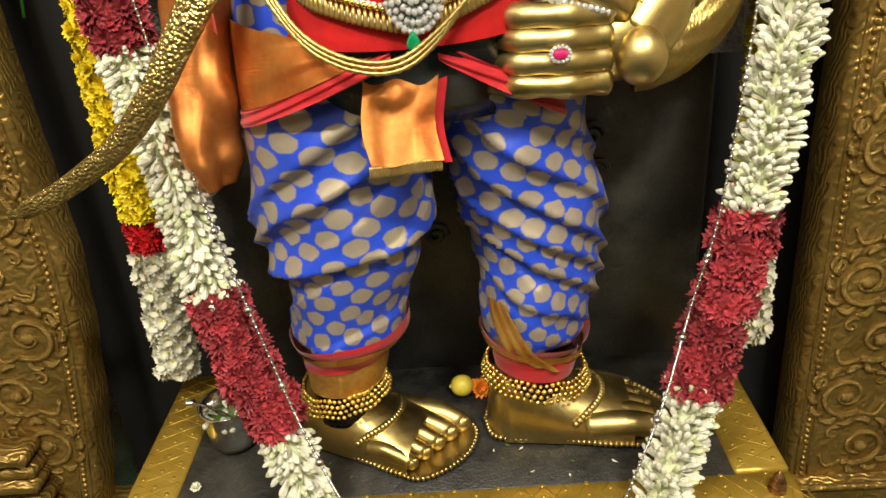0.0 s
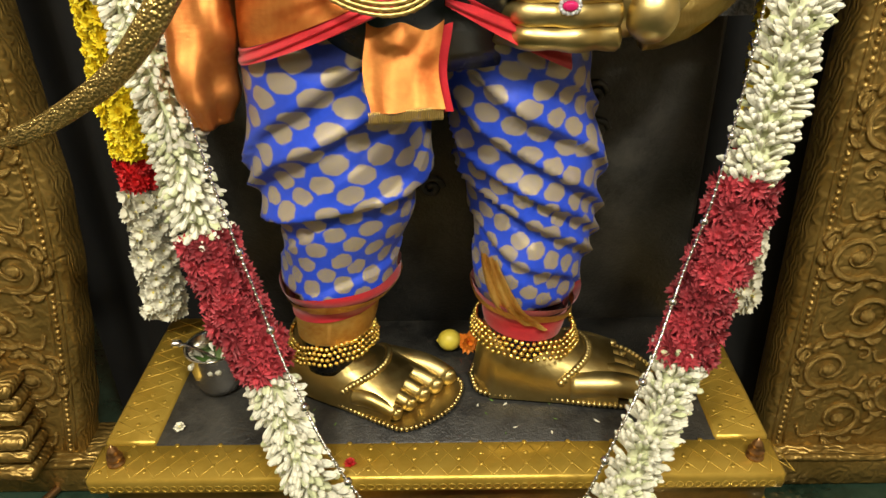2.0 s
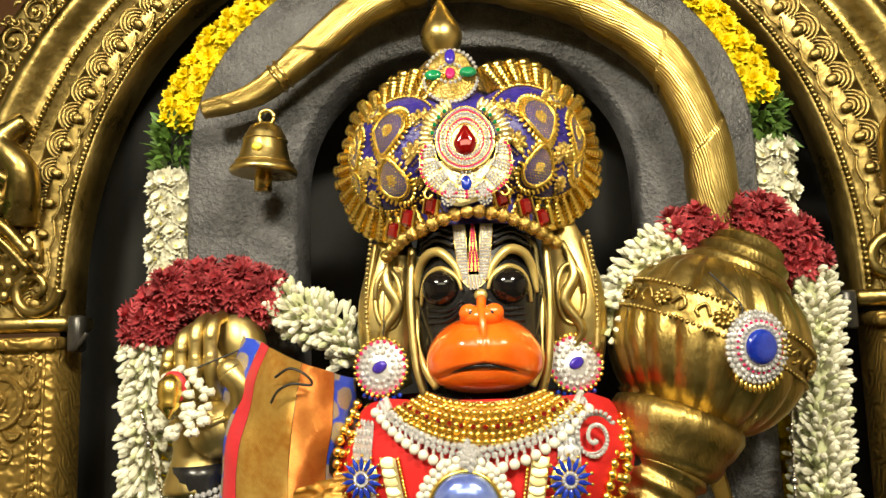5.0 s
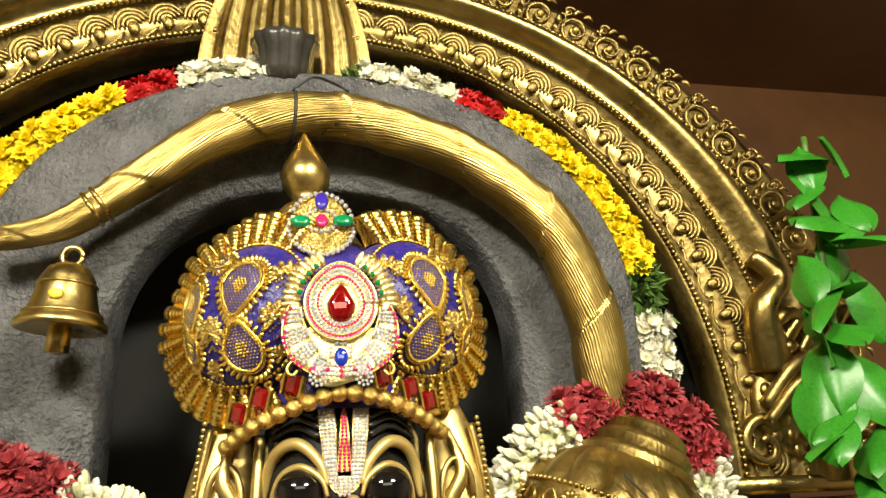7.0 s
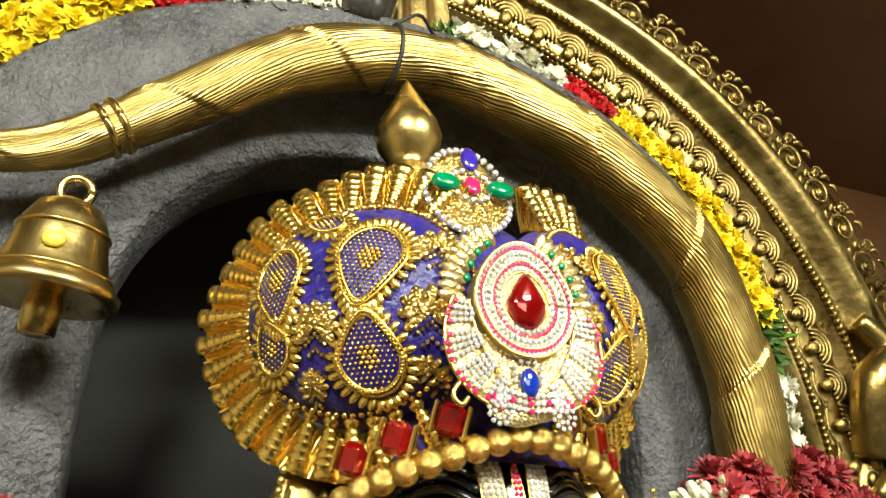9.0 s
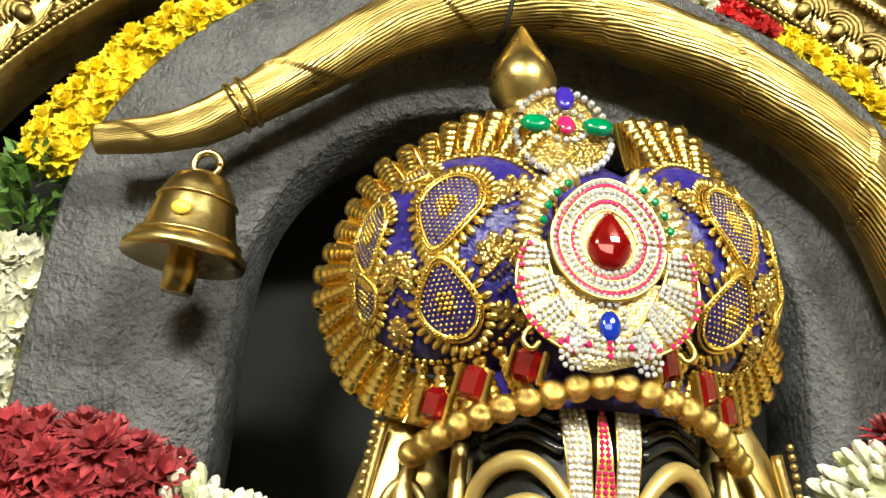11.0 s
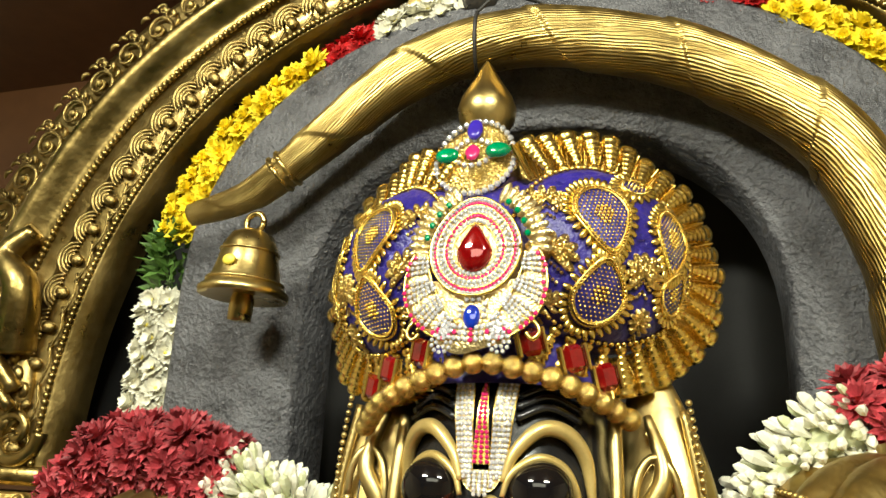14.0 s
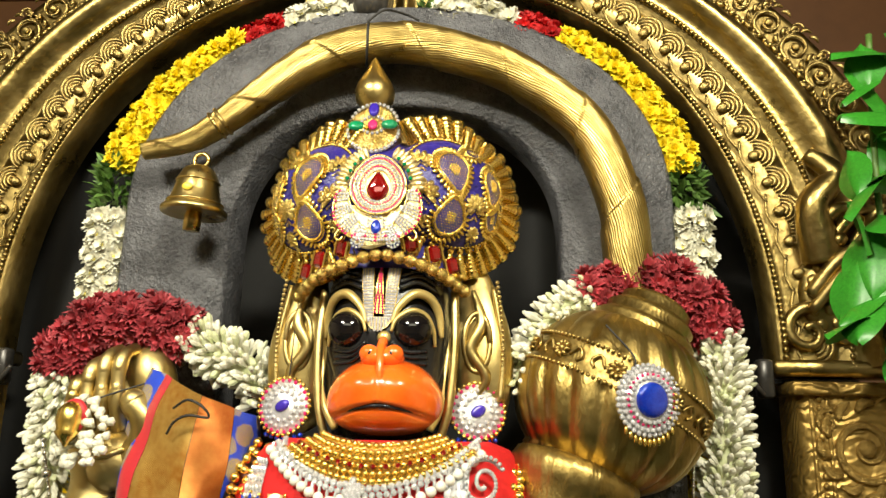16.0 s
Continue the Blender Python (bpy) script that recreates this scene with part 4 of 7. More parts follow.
ball(S, (-0.340, 1.190, 1.345), (0.036, 0.030, 0.038), 22, 14, BRASS, turn=Matrix.Rotation(0.5, 4, "Y"))
for k in range(4):
    x, top = (-0.404, -0.385, -0.366, -0.346)[k], (1.452, 1.475, 1.488, 1.490)[k]
    tube(S, [(x + 0.004, 1.198, 1.385), (x + 0.001, 1.186, 1.415), (x, 1.184, top - 0.030), (x + 0.002, 1.192, top - 0.008), (x + 0.006, 1.212, top)],
         lambda s: 0.0102 + 0.0009 * math.cos(18 * s) - 0.001 * s, 14, 36, BRASS)
    for z in (top - 0.026, top - 0.052):
        ball(S, (x + 0.001, 1.184, z), (0.0088, 0.0105, 0.0120), 12, 8, BRASS)
tube(S, [(-0.325, 1.188, 1.345), (-0.300, 1.176, 1.372), (-0.298, 1.170, 1.398), (-0.314, 1.168, 1.420)], lambda s: 0.020 - 0.003 * s, 16, 24, BRASS)
ball(S, (-0.314, 1.168, 1.420), 0.0168, 16, 10, BRASS)
tube(S, [(-0.372, 1.176, 1.352), (-0.345, 1.158, 1.352), (-0.318, 1.164, 1.362)], 0.0036, 8, 20, BRASS)
# lowered arm: dark upper arm with a carved band, brass cuff, brass fist
tube(S, [(0.20, 1.22, 1.33), (0.232, 1.215, 1.20), (0.252, 1.21, 1.08), (0.256, 1.20, 0.97)], lambda s: 0.060 + 0.006 * math.sin(4 * s), 24, 24, BLACK)
for z in (1.082, 1.092):
    tube(S, [(0.249 + 0.064 * math.cos(a), 1.21 + 0.064 * math.sin(a), z) for a in [k * math.pi / 8 for k in range(17)]], 0.0055, 8, 48, BLACK, up=(0, 0, 1))
first = len(S.v)
tube(S, [(0.252, 1.205, 1.022), (0.254, 1.20, 0.98), (0.252, 1.19, 0.93)], lambda s: 0.0745 - 0.006 * s, 28, 14, BRASS)
for k in range(40):
    a = 2 * math.pi * k / 40
    ball(S, (0.252 + 0.074 * math.cos(a), 1.205 + 0.074 * math.sin(a), 1.022), 0.0052, 6, 4, BRASS)
tube(S, [(0.250, 1.19, 0.95), (0.245, 1.165, 0.89), (0.215, 1.145, 0.855)], lambda s: 0.055 - 0.006 * s, 22, 18, BRASS)
ball(S, (0.198, 1.145, 0.858), (0.056, 0.048, 0.050), 24, 16, BRASS)
for k in range(4):
    z = 0.900 - 0.0255 * k
    tube(S, [(0.185, 1.108, z - 0.004), (0.135, 1.088, z), (0.085, 1.092, z + 0.002), (0.060, 1.118, z)], lambda s: 0.0165 - 0.003 * s + 0.0014 * math.cos(18 * s), 12, 26, BRASS)
    ball(S, (0.060, 1.118, z), 0.0135, 12, 8, BRASS)
tube(S, [(0.205, 1.120, 0.895), (0.165, 1.095, 0.925), (0.128, 1.098, 0.945), (0.12, 1.105, 0.965)], lambda s: 0.020 - 0.005 * s, 12, 20, BRASS)
ball(S, (0.225, 1.105, 0.845), (0.030, 0.030, 0.034), 18, 12, BRASS)
S.v[first:] = [tuple(Vector(p) + FIST) for p in S.v[first:]]
tagged(part("statue", S, [polished, brass_body, orange, eye_black, gold_paint]), "standing black stone statue with orange muzzle and brass-clad limbs", "statue")


# ---- clothes ----
def folds(seed, amount, lines):
    """Slanting folds: lines of (u, v, du/dv, width, depth)."""
    def fn(u, v):
        u = u if u < 0.5 else u - 1
        k = amount * noise.noise((6 * u, 5 * v, seed))
        for u0, slope, wide, deep in lines:
            d = v - u0 - slope * u
            d += 0.03 * noise.noise((4 * u, 4 * v, seed + u0))
            k += deep * (math.exp(-d / (1.6 * wide)) if d > 0 else math.exp(d / (0.22 * wide)) * 1.3 - 0.3)  * (1 if d > -0.3 else 0)
        return k
    return fn


dhoti = thing("silk_dhoti", "blue and gold brocade silk dhoti draped round both legs", "dhoti", at=(0.0, 0.0, 0.008))
g = Geo()
loft(g, LEG_L, 0.455, 0.88, 96, 80, 0, folds(1.0, 0.010, [(0.34, 0.35, 0.075, 0.020), (0.60, 0.95, 0.065, 0.018), (0.76, 1.3, 0.05, 0.012)]), 0.002)
part("leg_wrap", g, silk_blue, dhoti)
g = Geo()
loft(g, LEG_R, 0.405, 0.88, 96, 80, 0, folds(7.0, 0.010, [(0.17, -0.55, 0.03, 0.008), (0.30, -0.7, 0.03, 0.013), (0.40, -0.8, 0.035, 0.014), (0.53, -1.0, 0.04, 0.014), (0.68, -1.1, 0.04, 0.012), (0.84, -0.9, 0.04, 0.009)]), 0.002)
part("leg_wrap", g, silk_blue, dhoti)


def hem(rows, z0, z1, tilt, grow, mats, label):
    """A band round a leg, its edge rising towards +x."""
    g = Geo()

    def fn(u, v):
        a = 2 * math.pi * u - math.pi / 2
        z = z0 + (z1 - z0) * v + tilt * math.cos(a)
        cx, cy, rx, ry = section(rows, z)
        k = grow + 0.002 * math.sin(5 * a) * v
        return cx + (rx + k) * math.cos(a), cy + (ry + k) * math.sin(a), z
    grid(g, fn, 64, 10, True)
    part("border", g, mats, dhoti, label)


hem(LEG_L, 0.440, 0.462, 0.012, 0.005, red_silk, "red silk edge")
hem(LEG_L, 0.420, 0.444, 0.012, 0.007, zari, "gold woven border")
hem(LEG_L, 0.398, 0.426, 0.010, 0.006, red_silk, "red silk edge")
hem(LEG_L, 0.345, 0.401, 0.004, 0.004, zari, "gold woven border")
hem(LEG_R, 0.396, 0.416, -0.008, 0.007, red_silk, "red silk edge")
hem(LEG_R, 0.384, 0.402, -0.018, 0.010, zari, "gold woven border")
hem(LEG_R, 0.338, 0.390, -0.010, 0.004, red_silk, "red silk edge")
# slanting gold pleat on the inner side of the right wrap
g = Geo()
grid(g, lambda u, v: front(LEG_R, 0.034 + 0.030 * v * v + 0.050 * u * (0.45 + v), 0.50 - 0.105 * v - 0.035 * u * v, 0.010 + 0.003 * math.sin(16 * u)), 12, 20)
part("gold_pleat", g, zari, dhoti, "gold woven pleat")

# hip wrap with copper sash and hanging flap
g = Geo()
HIP = [(0.78, -0.05, 1.22, 0.215, 0.105), (0.88, -0.055, 1.215, 0.205, 0.118), (1.00, -0.06, 1.21, 0.185, 0.120)]
loft(g, HIP, 0.80, 1.0, 96, 30, 0, lambda u, v: 0.006 * noise.noise((8 * u, 3 * v, 3)) - 0.035 * (1 - v) * math.exp(-((min(u, 1 - u)) / 0.10) ** 2), caps=False)
part("hip_wrap", g, silk_blue, dhoti)
sash = thing("copper_sash", "copper and gold silk sash with red edging across the hip", "sash", at=(0.003, 0.0, 0.018))


def hip_sheet(x0, x1, top, bottom, off, wave=0.003):
    g = Geo()

    def fn(u, v):
        x = x0 + (x1 - x0) * u
        z = top(u) + (bottom(u) - top(u)) * v
        p = front(HIP, x, z, off + wave * math.sin(11 * v + 6 * u) + 0.012 * v)
        return p
    return grid(g, fn, 30, 14)


part("panel", hip_sheet(-0.262, -0.06, lambda u: 0.915 - 0.035 * u, lambda u: 0.800 + 0.085 * u, 0.016), copper_silk, sash)
part("edging", hip_sheet(-0.264, -0.06, lambda u: 0.800 + 0.085 * u, lambda u: 0.782 + 0.087 * u, 0.030), red_silk, sash, "red silk edge")
part("edging", hip_sheet(-0.01, 0.135, lambda u: 0.888 - 0.085 * u, lambda u: 0.868 - 0.092 * u, 0.022), red_silk, sash, "red silk edge")
g = Geo()
grid(g, lambda u, v: (-0.099 + 0.084 * u + 0.004 * math.sin(7 * v), 1.072 + 0.010 * (1 - v) + 0.004 * math.sin(9 * u + 2 * v), 0.885 - 0.135 * v + 0.006 * u), 20, 24)
flap = part("flap", g, copper_silk, sash, "hanging copper silk flap")
g = Geo()
for k in range(42):
    x = -0.099 + 0.083 * k / 41
    tube(g, [(x, 1.073, 0.752 + 0.006 * k / 41), (x + 0.0005, 1.071, 0.745), (x + 0.001 * math.sin(k), 1.070, 0.738 + 0.005 * k / 41)], 0.0009, 5, 4)
part("fringe", g, thread, flap)
g = Geo()
grid(g, lambda u, v: (-0.016 + 0.010 * u + 0.004 * math.sin(7 * v), 1.074 + 0.012 * (1 - v), 0.886 - 0.135 * v), 4, 20)
part("edging", g, red_silk, sash, "red silk edge")
# cloth tail at the side of the hip
side = thing("red_drape", "crumpled orange-red silk end hanging at the hip", "drape", at=(0.0, 0.0, 0.018))
g = Geo()
BAG = [(0.69, -0.325, 1.215, 0.022, 0.03), (0.74, -0.322, 1.21, 0.040, 0.045), (0.83, -0.306, 1.20, 0.046, 0.05), (0.92, -0.288, 1.195, 0.046, 0.05), (1.00, -0.268, 1.19, 0.034, 0.04)]
loft(g, BAG, 0.69, 1.0, 48, 40, 0, lambda u, v: 0.006 * math.sin(26 * u + 9 * v) * (1 - 0.6 * v) + 0.006 * noise.noise((6 * u, 6 * v, 9)))
part("fold", g, copper_silk, side)
g = Geo()
grid(g, lambda u, v: (-0.305 + 0.05 * u + 0.05 * v * (1 - u), 1.19 - 0.06 * u + 0.008 * math.sin(9 * u), 0.92 + 0.17 * v - 0.02 * u), 16, 20)
part("fold", g, red_silk, side)

# draped sleeve over the raised arm
sleeve = thing("brocade_shawl", "striped blue, red and gold silk shawl over the shoulder", "shawl", at=(0.004, 0.0, 0.010))
g = Geo()


def shawl(u, v):
    a = math.pi * (1.16 - 1.22 * u)
    z = 1.425 - 0.335 * v
    mid = -0.232 - 0.030 * math.sin(math.pi * v) + 0.012 * v
    half = 0.048 + 0.050 * math.sin(math.pi * min(1, 0.15 + 0.8 * v)) - 0.01 * v
    f = 0.007 * math.sin(11 * u + 5 * v) + 0.009 * noise.noise((7 * u, 6 * v, 5))
    return mid + (half + f) * math.cos(a), 1.205 - (0.075 + f) * max(-0.4, math.sin(a)) + 0.01 * v, z - 0.03 * math.cos(a) * (1 - v)


for name, mat, a, b in (("blue_edge", silk_blue, 0.0, 0.35), ("red_edging", red_silk, 0.352, 0.42), ("gold_band", zari, 0.422, 0.60), ("copper_band", copper_silk, 0.602, 0.74), ("blue_field", silk_blue, 0.742, 1.0)):
    g = Geo()
    grid(g, lambda u, v: shawl(a + (b - a) * u, v), 24, 50)
    part(name, g, mat, sleeve)
g = Geo()
grid(g, lambda u, v: (-0.222 + 0.060 * u + 0.010 * noise.noise((5 * u, 9 * v, 2)), 1.128 - 0.012 * math.sin(math.pi * u) + 0.006 * noise.noise((5 * u, 26 * v, 6)), 1.270 - 0.150 * v + 0.02 * u), 24, 80)
part("gathered_edge", g, zari, sleeve, "crumpled gold edge")
g = Geo()
tube(g, [(-0.245, 1.118, 1.402), (-0.225, 1.11, 1.412), (-0.205, 1.108, 1.404), (-0.20, 1.115, 1.392), (-0.222, 1.108, 1.394), (-0.24, 1.112, 1.386), (-0.25, 1.118, 1.372)], 0.0016, 6, 40)
part("tie_cord", g, cord_black, sleeve, "black tying cord")

# red velvet bodice
bodice = thing("velvet_bodice", "red velvet bodice covering the chest and belly", "bodice", at=CHEST)
g = Geo()
loft(g, TORSO, 0.885, 1.362, 64, 50, 0, lambda u, v: 0.0015 * noise.noise((9 * u, 9 * v, 2)), 0.004, False)
part("velvet", g, velvet, bodice)


# ---- garland flowers ----
def mum_mesh(name, mats, rings=((14, 0.2, 1.0), (12, 0.65, 0.86), (9, 1.05, 0.62)), wide=0.17, centre=0.18):
    """A daisy-like bloom of folded petals, radius about 1, facing z."""
    g = Geo()
    for k, (n, lift, length) in enumerate(rings):
        for i in range(n):
            a = 2 * math.pi * (i + 0.5 * k) / n + random.uniform(-0.12, 0.12)
            l = length * random.uniform(0.85, 1.1)
            e = lift + random.uniform(-0.12, 0.12)
            d = Vector((math.cos(a), math.sin(a), 0))
            s = Vector((-d.y, d.x, 0)) * wide
            o = d * math.cos(e) + Vector((0, 0, math.sin(e)))
            b0 = Vector((0, 0, 0.12 * k))
            g.add([b0 + d * 0.05, b0 + o * l * 0.6 + s, b0 + o * l - Vector((0, 0, 0.06)), b0 + o * l * 0.6 - s, b0 + o * l * 0.62 - Vector((0, 0, 0.10))],
                  [(0, 1, 4), (1, 2, 4), (2, 3, 4), (3, 0, 4)], 0)
    ball(g, (0, 0, 0.22), (centre, centre, 0.14), 8, 5, len(mats) - 1)
    return g.mesh(name, mats, False)


MUM_RED = mum_mesh("flower", [red_petal])
MUM_SCARLET = mum_mesh("flower", [scarlet])
MUM_WHITE = mum_mesh("flower", [mum_white, mum_centre], ((14, 0.1, 1.0), (13, 0.5, 0.92), (10, 0.9, 0.75)), 0.26, 0.14)
MUM_YELLOW = mum_mesh("flower", [yellow_petal], ((12, 0.1, 1.0), (12, 0.5, 0.9), (10, 0.9, 0.7), (6, 1.3, 0.5)), 0.24)


def run(pts, s0, s1):
    n = len(pts) - 1
    a, b = round(s0 * n), max(round(s0 * n) + 2, round(s1 * n))
    return pts[a:b + 1]


def core(pts, r, mat, parent):
    g = Geo()
    tube(g, pts[:: max(1, len(pts) // 12)] + [pts[-1]], r, 10, 24)
    return part("string_core", g, mat, parent)


def blooms(pts, r, size, mesh, parent, rows, face=True):
    """Single blooms packed round a string."""
    fr = frames(pts)
    length = sum((b - a).length for a, b in zip(pts, pts[1:]))
    n = max(2, round(length / (size * 0.92)))
    for i in range(n):
        p, t, s, w = fr[min(len(fr) - 1, round((i + 0.5) / n * (len(fr) - 1)))]
        for j in range(rows):
            a = math.pi * (-0.25 + 1.5 * (j + 0.5 * (i % 2) + random.uniform(-0.2, 0.2)) / (rows - 0.5))
            out = math.cos(a) * s + math.sin(a) * w
            q = p + out * r * random.uniform(0.82, 1.02) + t * random.uniform(-0.3, 0.3) * size
            ob = new("flower", mesh)
            way = out + t * random.uniform(-0.35, 0.35) + s * random.uniform(-0.25, 0.25) + Vector((0, -0.35, 0.25))
            ob.matrix_basis = aim(q, way, size * random.uniform(0.88, 1.18), random.uniform(0, 6))
            ob.parent = parent


def bud(g, p, way, length, r, slot):
    """A tuberose bud: a narrow tube opening into a loose six-petalled tip."""
    m = aim(p, way)
    prof = [(0.25, 0.0), (0.42, 0.35), (0.85, 0.62), (1.0, 0.80), (0.70, 0.95), (0.12, 1.02)]
    verts, faces = [], []
    for rr, z in prof:
        for i in range(6):
            a = math.pi / 3 * i
            k = rr * r * (1 + 0.18 * ((i % 2) - 0.5))
            verts.append((k * math.cos(a), k * math.sin(a), z * length))
    for j in range(5):
        for i in range(6):
            k = (i + 1) % 6
            faces.append((j * 6 + i, j * 6 + k, j * 6 + 6 + k, j * 6 + 6 + i))
    faces.append(tuple(range(30, 36)))
    g.add(verts, faces, slot, None, m)


def buds(pts, r, parent, density=1.6, lean=0.55, label="white tuberose buds with greenish tips"):
    """Buds strung in whorls, tips outwards and a little along the string."""
    fr = frames(pts)
    length = sum((b - a).length for a, b in zip(pts, pts[1:]))
    g = Geo()
    for i in range(int(length / 0.0082 * density)):
        v = int(i / max(1, int(length / 0.0082 * density)) * len(fr))
        p, t, s, w = fr[v]
        for j in range(11):
            a = 2 * math.pi * (j + random.random()) / 11
            if math.sin(a) < -0.55:
                continue
            out = math.cos(a) * s + math.sin(a) * w
            way = out + t * random.uniform(lean - 0.45, lean + 0.45) + s * random.uniform(-0.3, 0.3)
            bud(g, p + out * r * 0.30 + t * random.uniform(-0.006, 0.006), way, r * random.uniform(0.62, 0.92), random.uniform(0.0035, 0.0056), 1 if random.random() < 0.2 else 0)
    ob = part("tuberose_run", g, [white_petal, bud_green], parent, label, False)
    return tagged(ob, kind="stuff")


def leaves(pts, r, parent, n=90, size=0.016):
    fr = frames(pts)
    g = Geo()
    for i in range(n):
        p, t, s, w = random.choice(fr)
        a = random.uniform(-0.6, math.pi + 0.6)
        out = math.cos(a) * s + math.sin(a) * w
        m = aim(p + out * r * random.uniform(0.2, 0.75), out + t * random.uniform(-1, 1) + s * random.uniform(-0.5, 0.5), size * random.uniform(0.7, 1.3), random.uniform(0, 6))
        g.add([(0, 0, 0), (0.28, 0.08, 0.45), (0, -0.05, 1.1), (-0.28, 0.08, 0.45), (0, -0.02, 0.5)], [(0, 1, 4), (1, 2, 4), (2, 3, 4), (3, 0, 4)], 0, None, m)
    return tagged(part("leaf_sprig", g, leaf_fine, parent, "small green leaves", False), kind="stuff")


main = thing("flower_garland", "long thick garland of white tuberose and dark red chrysanthemum", "garland")
LEFT = [(-0.17, 1.27, 1.43), (-0.196, 1.26, 1.467), (-0.258, 1.25, 1.50), (-0.327, 1.24, 1.528), (-0.415, 1.24, 1.522), (-0.458, 1.25, 1.462), (-0.458, 1.25, 1.32), (-0.462, 1.26, 1.22),
        (-0.446, 1.27, 1.115), (-0.430, 1.28, 0.95), (-0.421, 1.27, 0.86), (-0.379, 1.22, 0.716), (-0.349, 1.17, 0.56), (-0.272, 1.10, 0.367), (-0.225, 1.04, 0.24), (-0.151, 1.00, 0.164), (-0.078, 0.985, 0.123), (0.022, 0.98, 0.110)]
RIGHT = [(0.022, 0.98, 0.110), (0.123, 0.985, 0.138), (0.222, 1.01, 0.206), (0.308, 1.10, 0.385), (0.386, 1.175, 0.62), (0.428, 1.22, 0.85), (0.438, 1.25, 0.965), (0.448, 1.28, 1.205), (0.458, 1.29, 1.41),
         (0.456, 1.29, 1.515), (0.428, 1.29, 1.576), (0.368, 1.29, 1.604), (0.280, 1.28, 1.575), (0.222, 1.26, 1.530), (0.178, 1.24, 1.455)]
LP, RP = spline(LEFT, 300), spline(RIGHT, 300)


def cut(pts, i0, i1):
    """The run between two places given by their nearest points."""
    near = lambda q: min(range(len(pts)), key=lambda i: (pts[i] - Vector(q)).length)
    a, b = near(i0), near(i1)
    return pts[min(a, b):max(a, b) + 1]


R = 0.040
for pts, stops in ((LP, [LEFT[0], (-0.275, 1.25, 1.51), LEFT[5], (-0.446, 1.27, 1.10), (-0.424, 1.28, 0.885), (-0.349, 1.17, 0.565), (-0.272, 1.10, 0.372), (-0.082, 0.985, 0.125), LEFT[-1]]),
                   (RP, [RIGHT[0], (0.128, 0.985, 0.142), (0.308, 1.10, 0.39), (0.392, 1.18, 0.625), (0.440, 1.25, 0.975), (0.448, 1.28, 1.205), (0.455, 1.29, 1.52), (0.280, 1.28, 1.574), RIGHT[-1]])):
    kinds = "wrwrwrwr" if pts is LP else "rwrwrwrw"
    for kind, a, b in zip(kinds, stops, stops[1:]):
        seg = cut(pts, a, b)
        if kind == "w":
            core(seg, R * 0.45, bud_green, main)
            buds(seg, R, main)
        else:
            core(seg, R * 0.62, red_petal, main)
            blooms(seg, R * 0.80, 0.0225, MUM_RED, main, 6)

# ---- garland on the edge of the stele ----
back = thing("stele_garland", "garland of white, yellow and red chrysanthemums along the stele's edge", "garland", at=(-0.018, 0.0, 0.010))
for sx in (-1, 1):
    path = [(sx * 0.515, 1.385, 0.27), (sx * 0.500, 1.385, 0.50), (sx * 0.495, 1.385, 0.80), (sx * 0.476, 1.385, 1.15), (sx * 0.470, 1.385, 1.50), (sx * 0.470, 1.385, 1.72)]
    path += [(sx * 0.468 * abs(math.cos(a)) ** 0.95, 1.380, 1.715 + 0.362 * math.sin(a) ** 0.95) for a in [0.15, 0.35, 0.55, 0.75, 0.95, 1.15, 1.35, 1.5]]
    pts = spline(path, 400)
    zs = [(0.27, 0.525), (0.525, 0.575), (0.575, 0.84), (0.84, 1.44), (1.44, 1.50), (1.50, 1.725), (1.725, 1.80)]
    for (a, b), kind in zip(zs, "wsyysw" + "g"):
        seg = [p for p in pts if a <= p.z <= b and abs(p.x) > 0.44]
        if kind == "g":
            leaves(seg, 0.040, back, 150, 0.020)
            continue
        mesh, mat = {"w": (MUM_WHITE, mum_white), "s": (MUM_SCARLET, scarlet), "y": (MUM_YELLOW, yellow_petal)}[kind]
        core(seg, 0.026, mat, back)
        blooms(seg, 0.025, 0.0205, mesh, back, 5)
    top = [p for p in pts if p.z > 1.79 or abs(p.x) < 0.44]
    for lo, hi, mesh, mat in ((0.265, 0.5, MUM_YELLOW, yellow_petal), (0.195, 0.265, MUM_SCARLET, scarlet), (0.055, 0.195, MUM_WHITE, mum_white)):
        seg = [p for p in top if lo <= abs(p.x) <= hi and p.z > 1.79]
        core(seg, 0.026, mat, back)
        blooms(seg, 0.025, 0.0205, mesh, back, 5)
    leaves([p for p in top if abs(p.x) < 0.06], 0.03, back, 60, 0.016)


# ---- small shared pieces ----
def shared(name, mat, seg=10, rings=7):
    g = Geo()
    ball(g, (0, 0, 0), 1.0, seg, rings)
    return g.mesh(name, [mat], name != "stone")


PEARL, GOLD_BEAD, SILVER_BEAD = shared("pearl", pearl), shared("bead", gold), shared("bead", silver)
SEQUIN = shared("sequin", foil_gold, 14, 6)
FILIGREE = shared("bead", filigree, 14, 10)
STONE_G = shared("stone", emerald, 8, 5)
STONE_W, STONE_P, STONE_R = shared("stone", diamond, 8, 5), shared("stone", pink, 8, 5), shared("stone", ruby, 8, 5)


def place(mesh, p, size, parent, way=None):
    ob = new(mesh.name, mesh)
    size = size if isinstance(size, tuple) else (size,) * 3
    ob.matrix_basis = (aim(p, way) if way is not None else Matrix.Translation(p)) @ Matrix.Diagonal((*size, 1))
    ob.parent = parent
    return ob


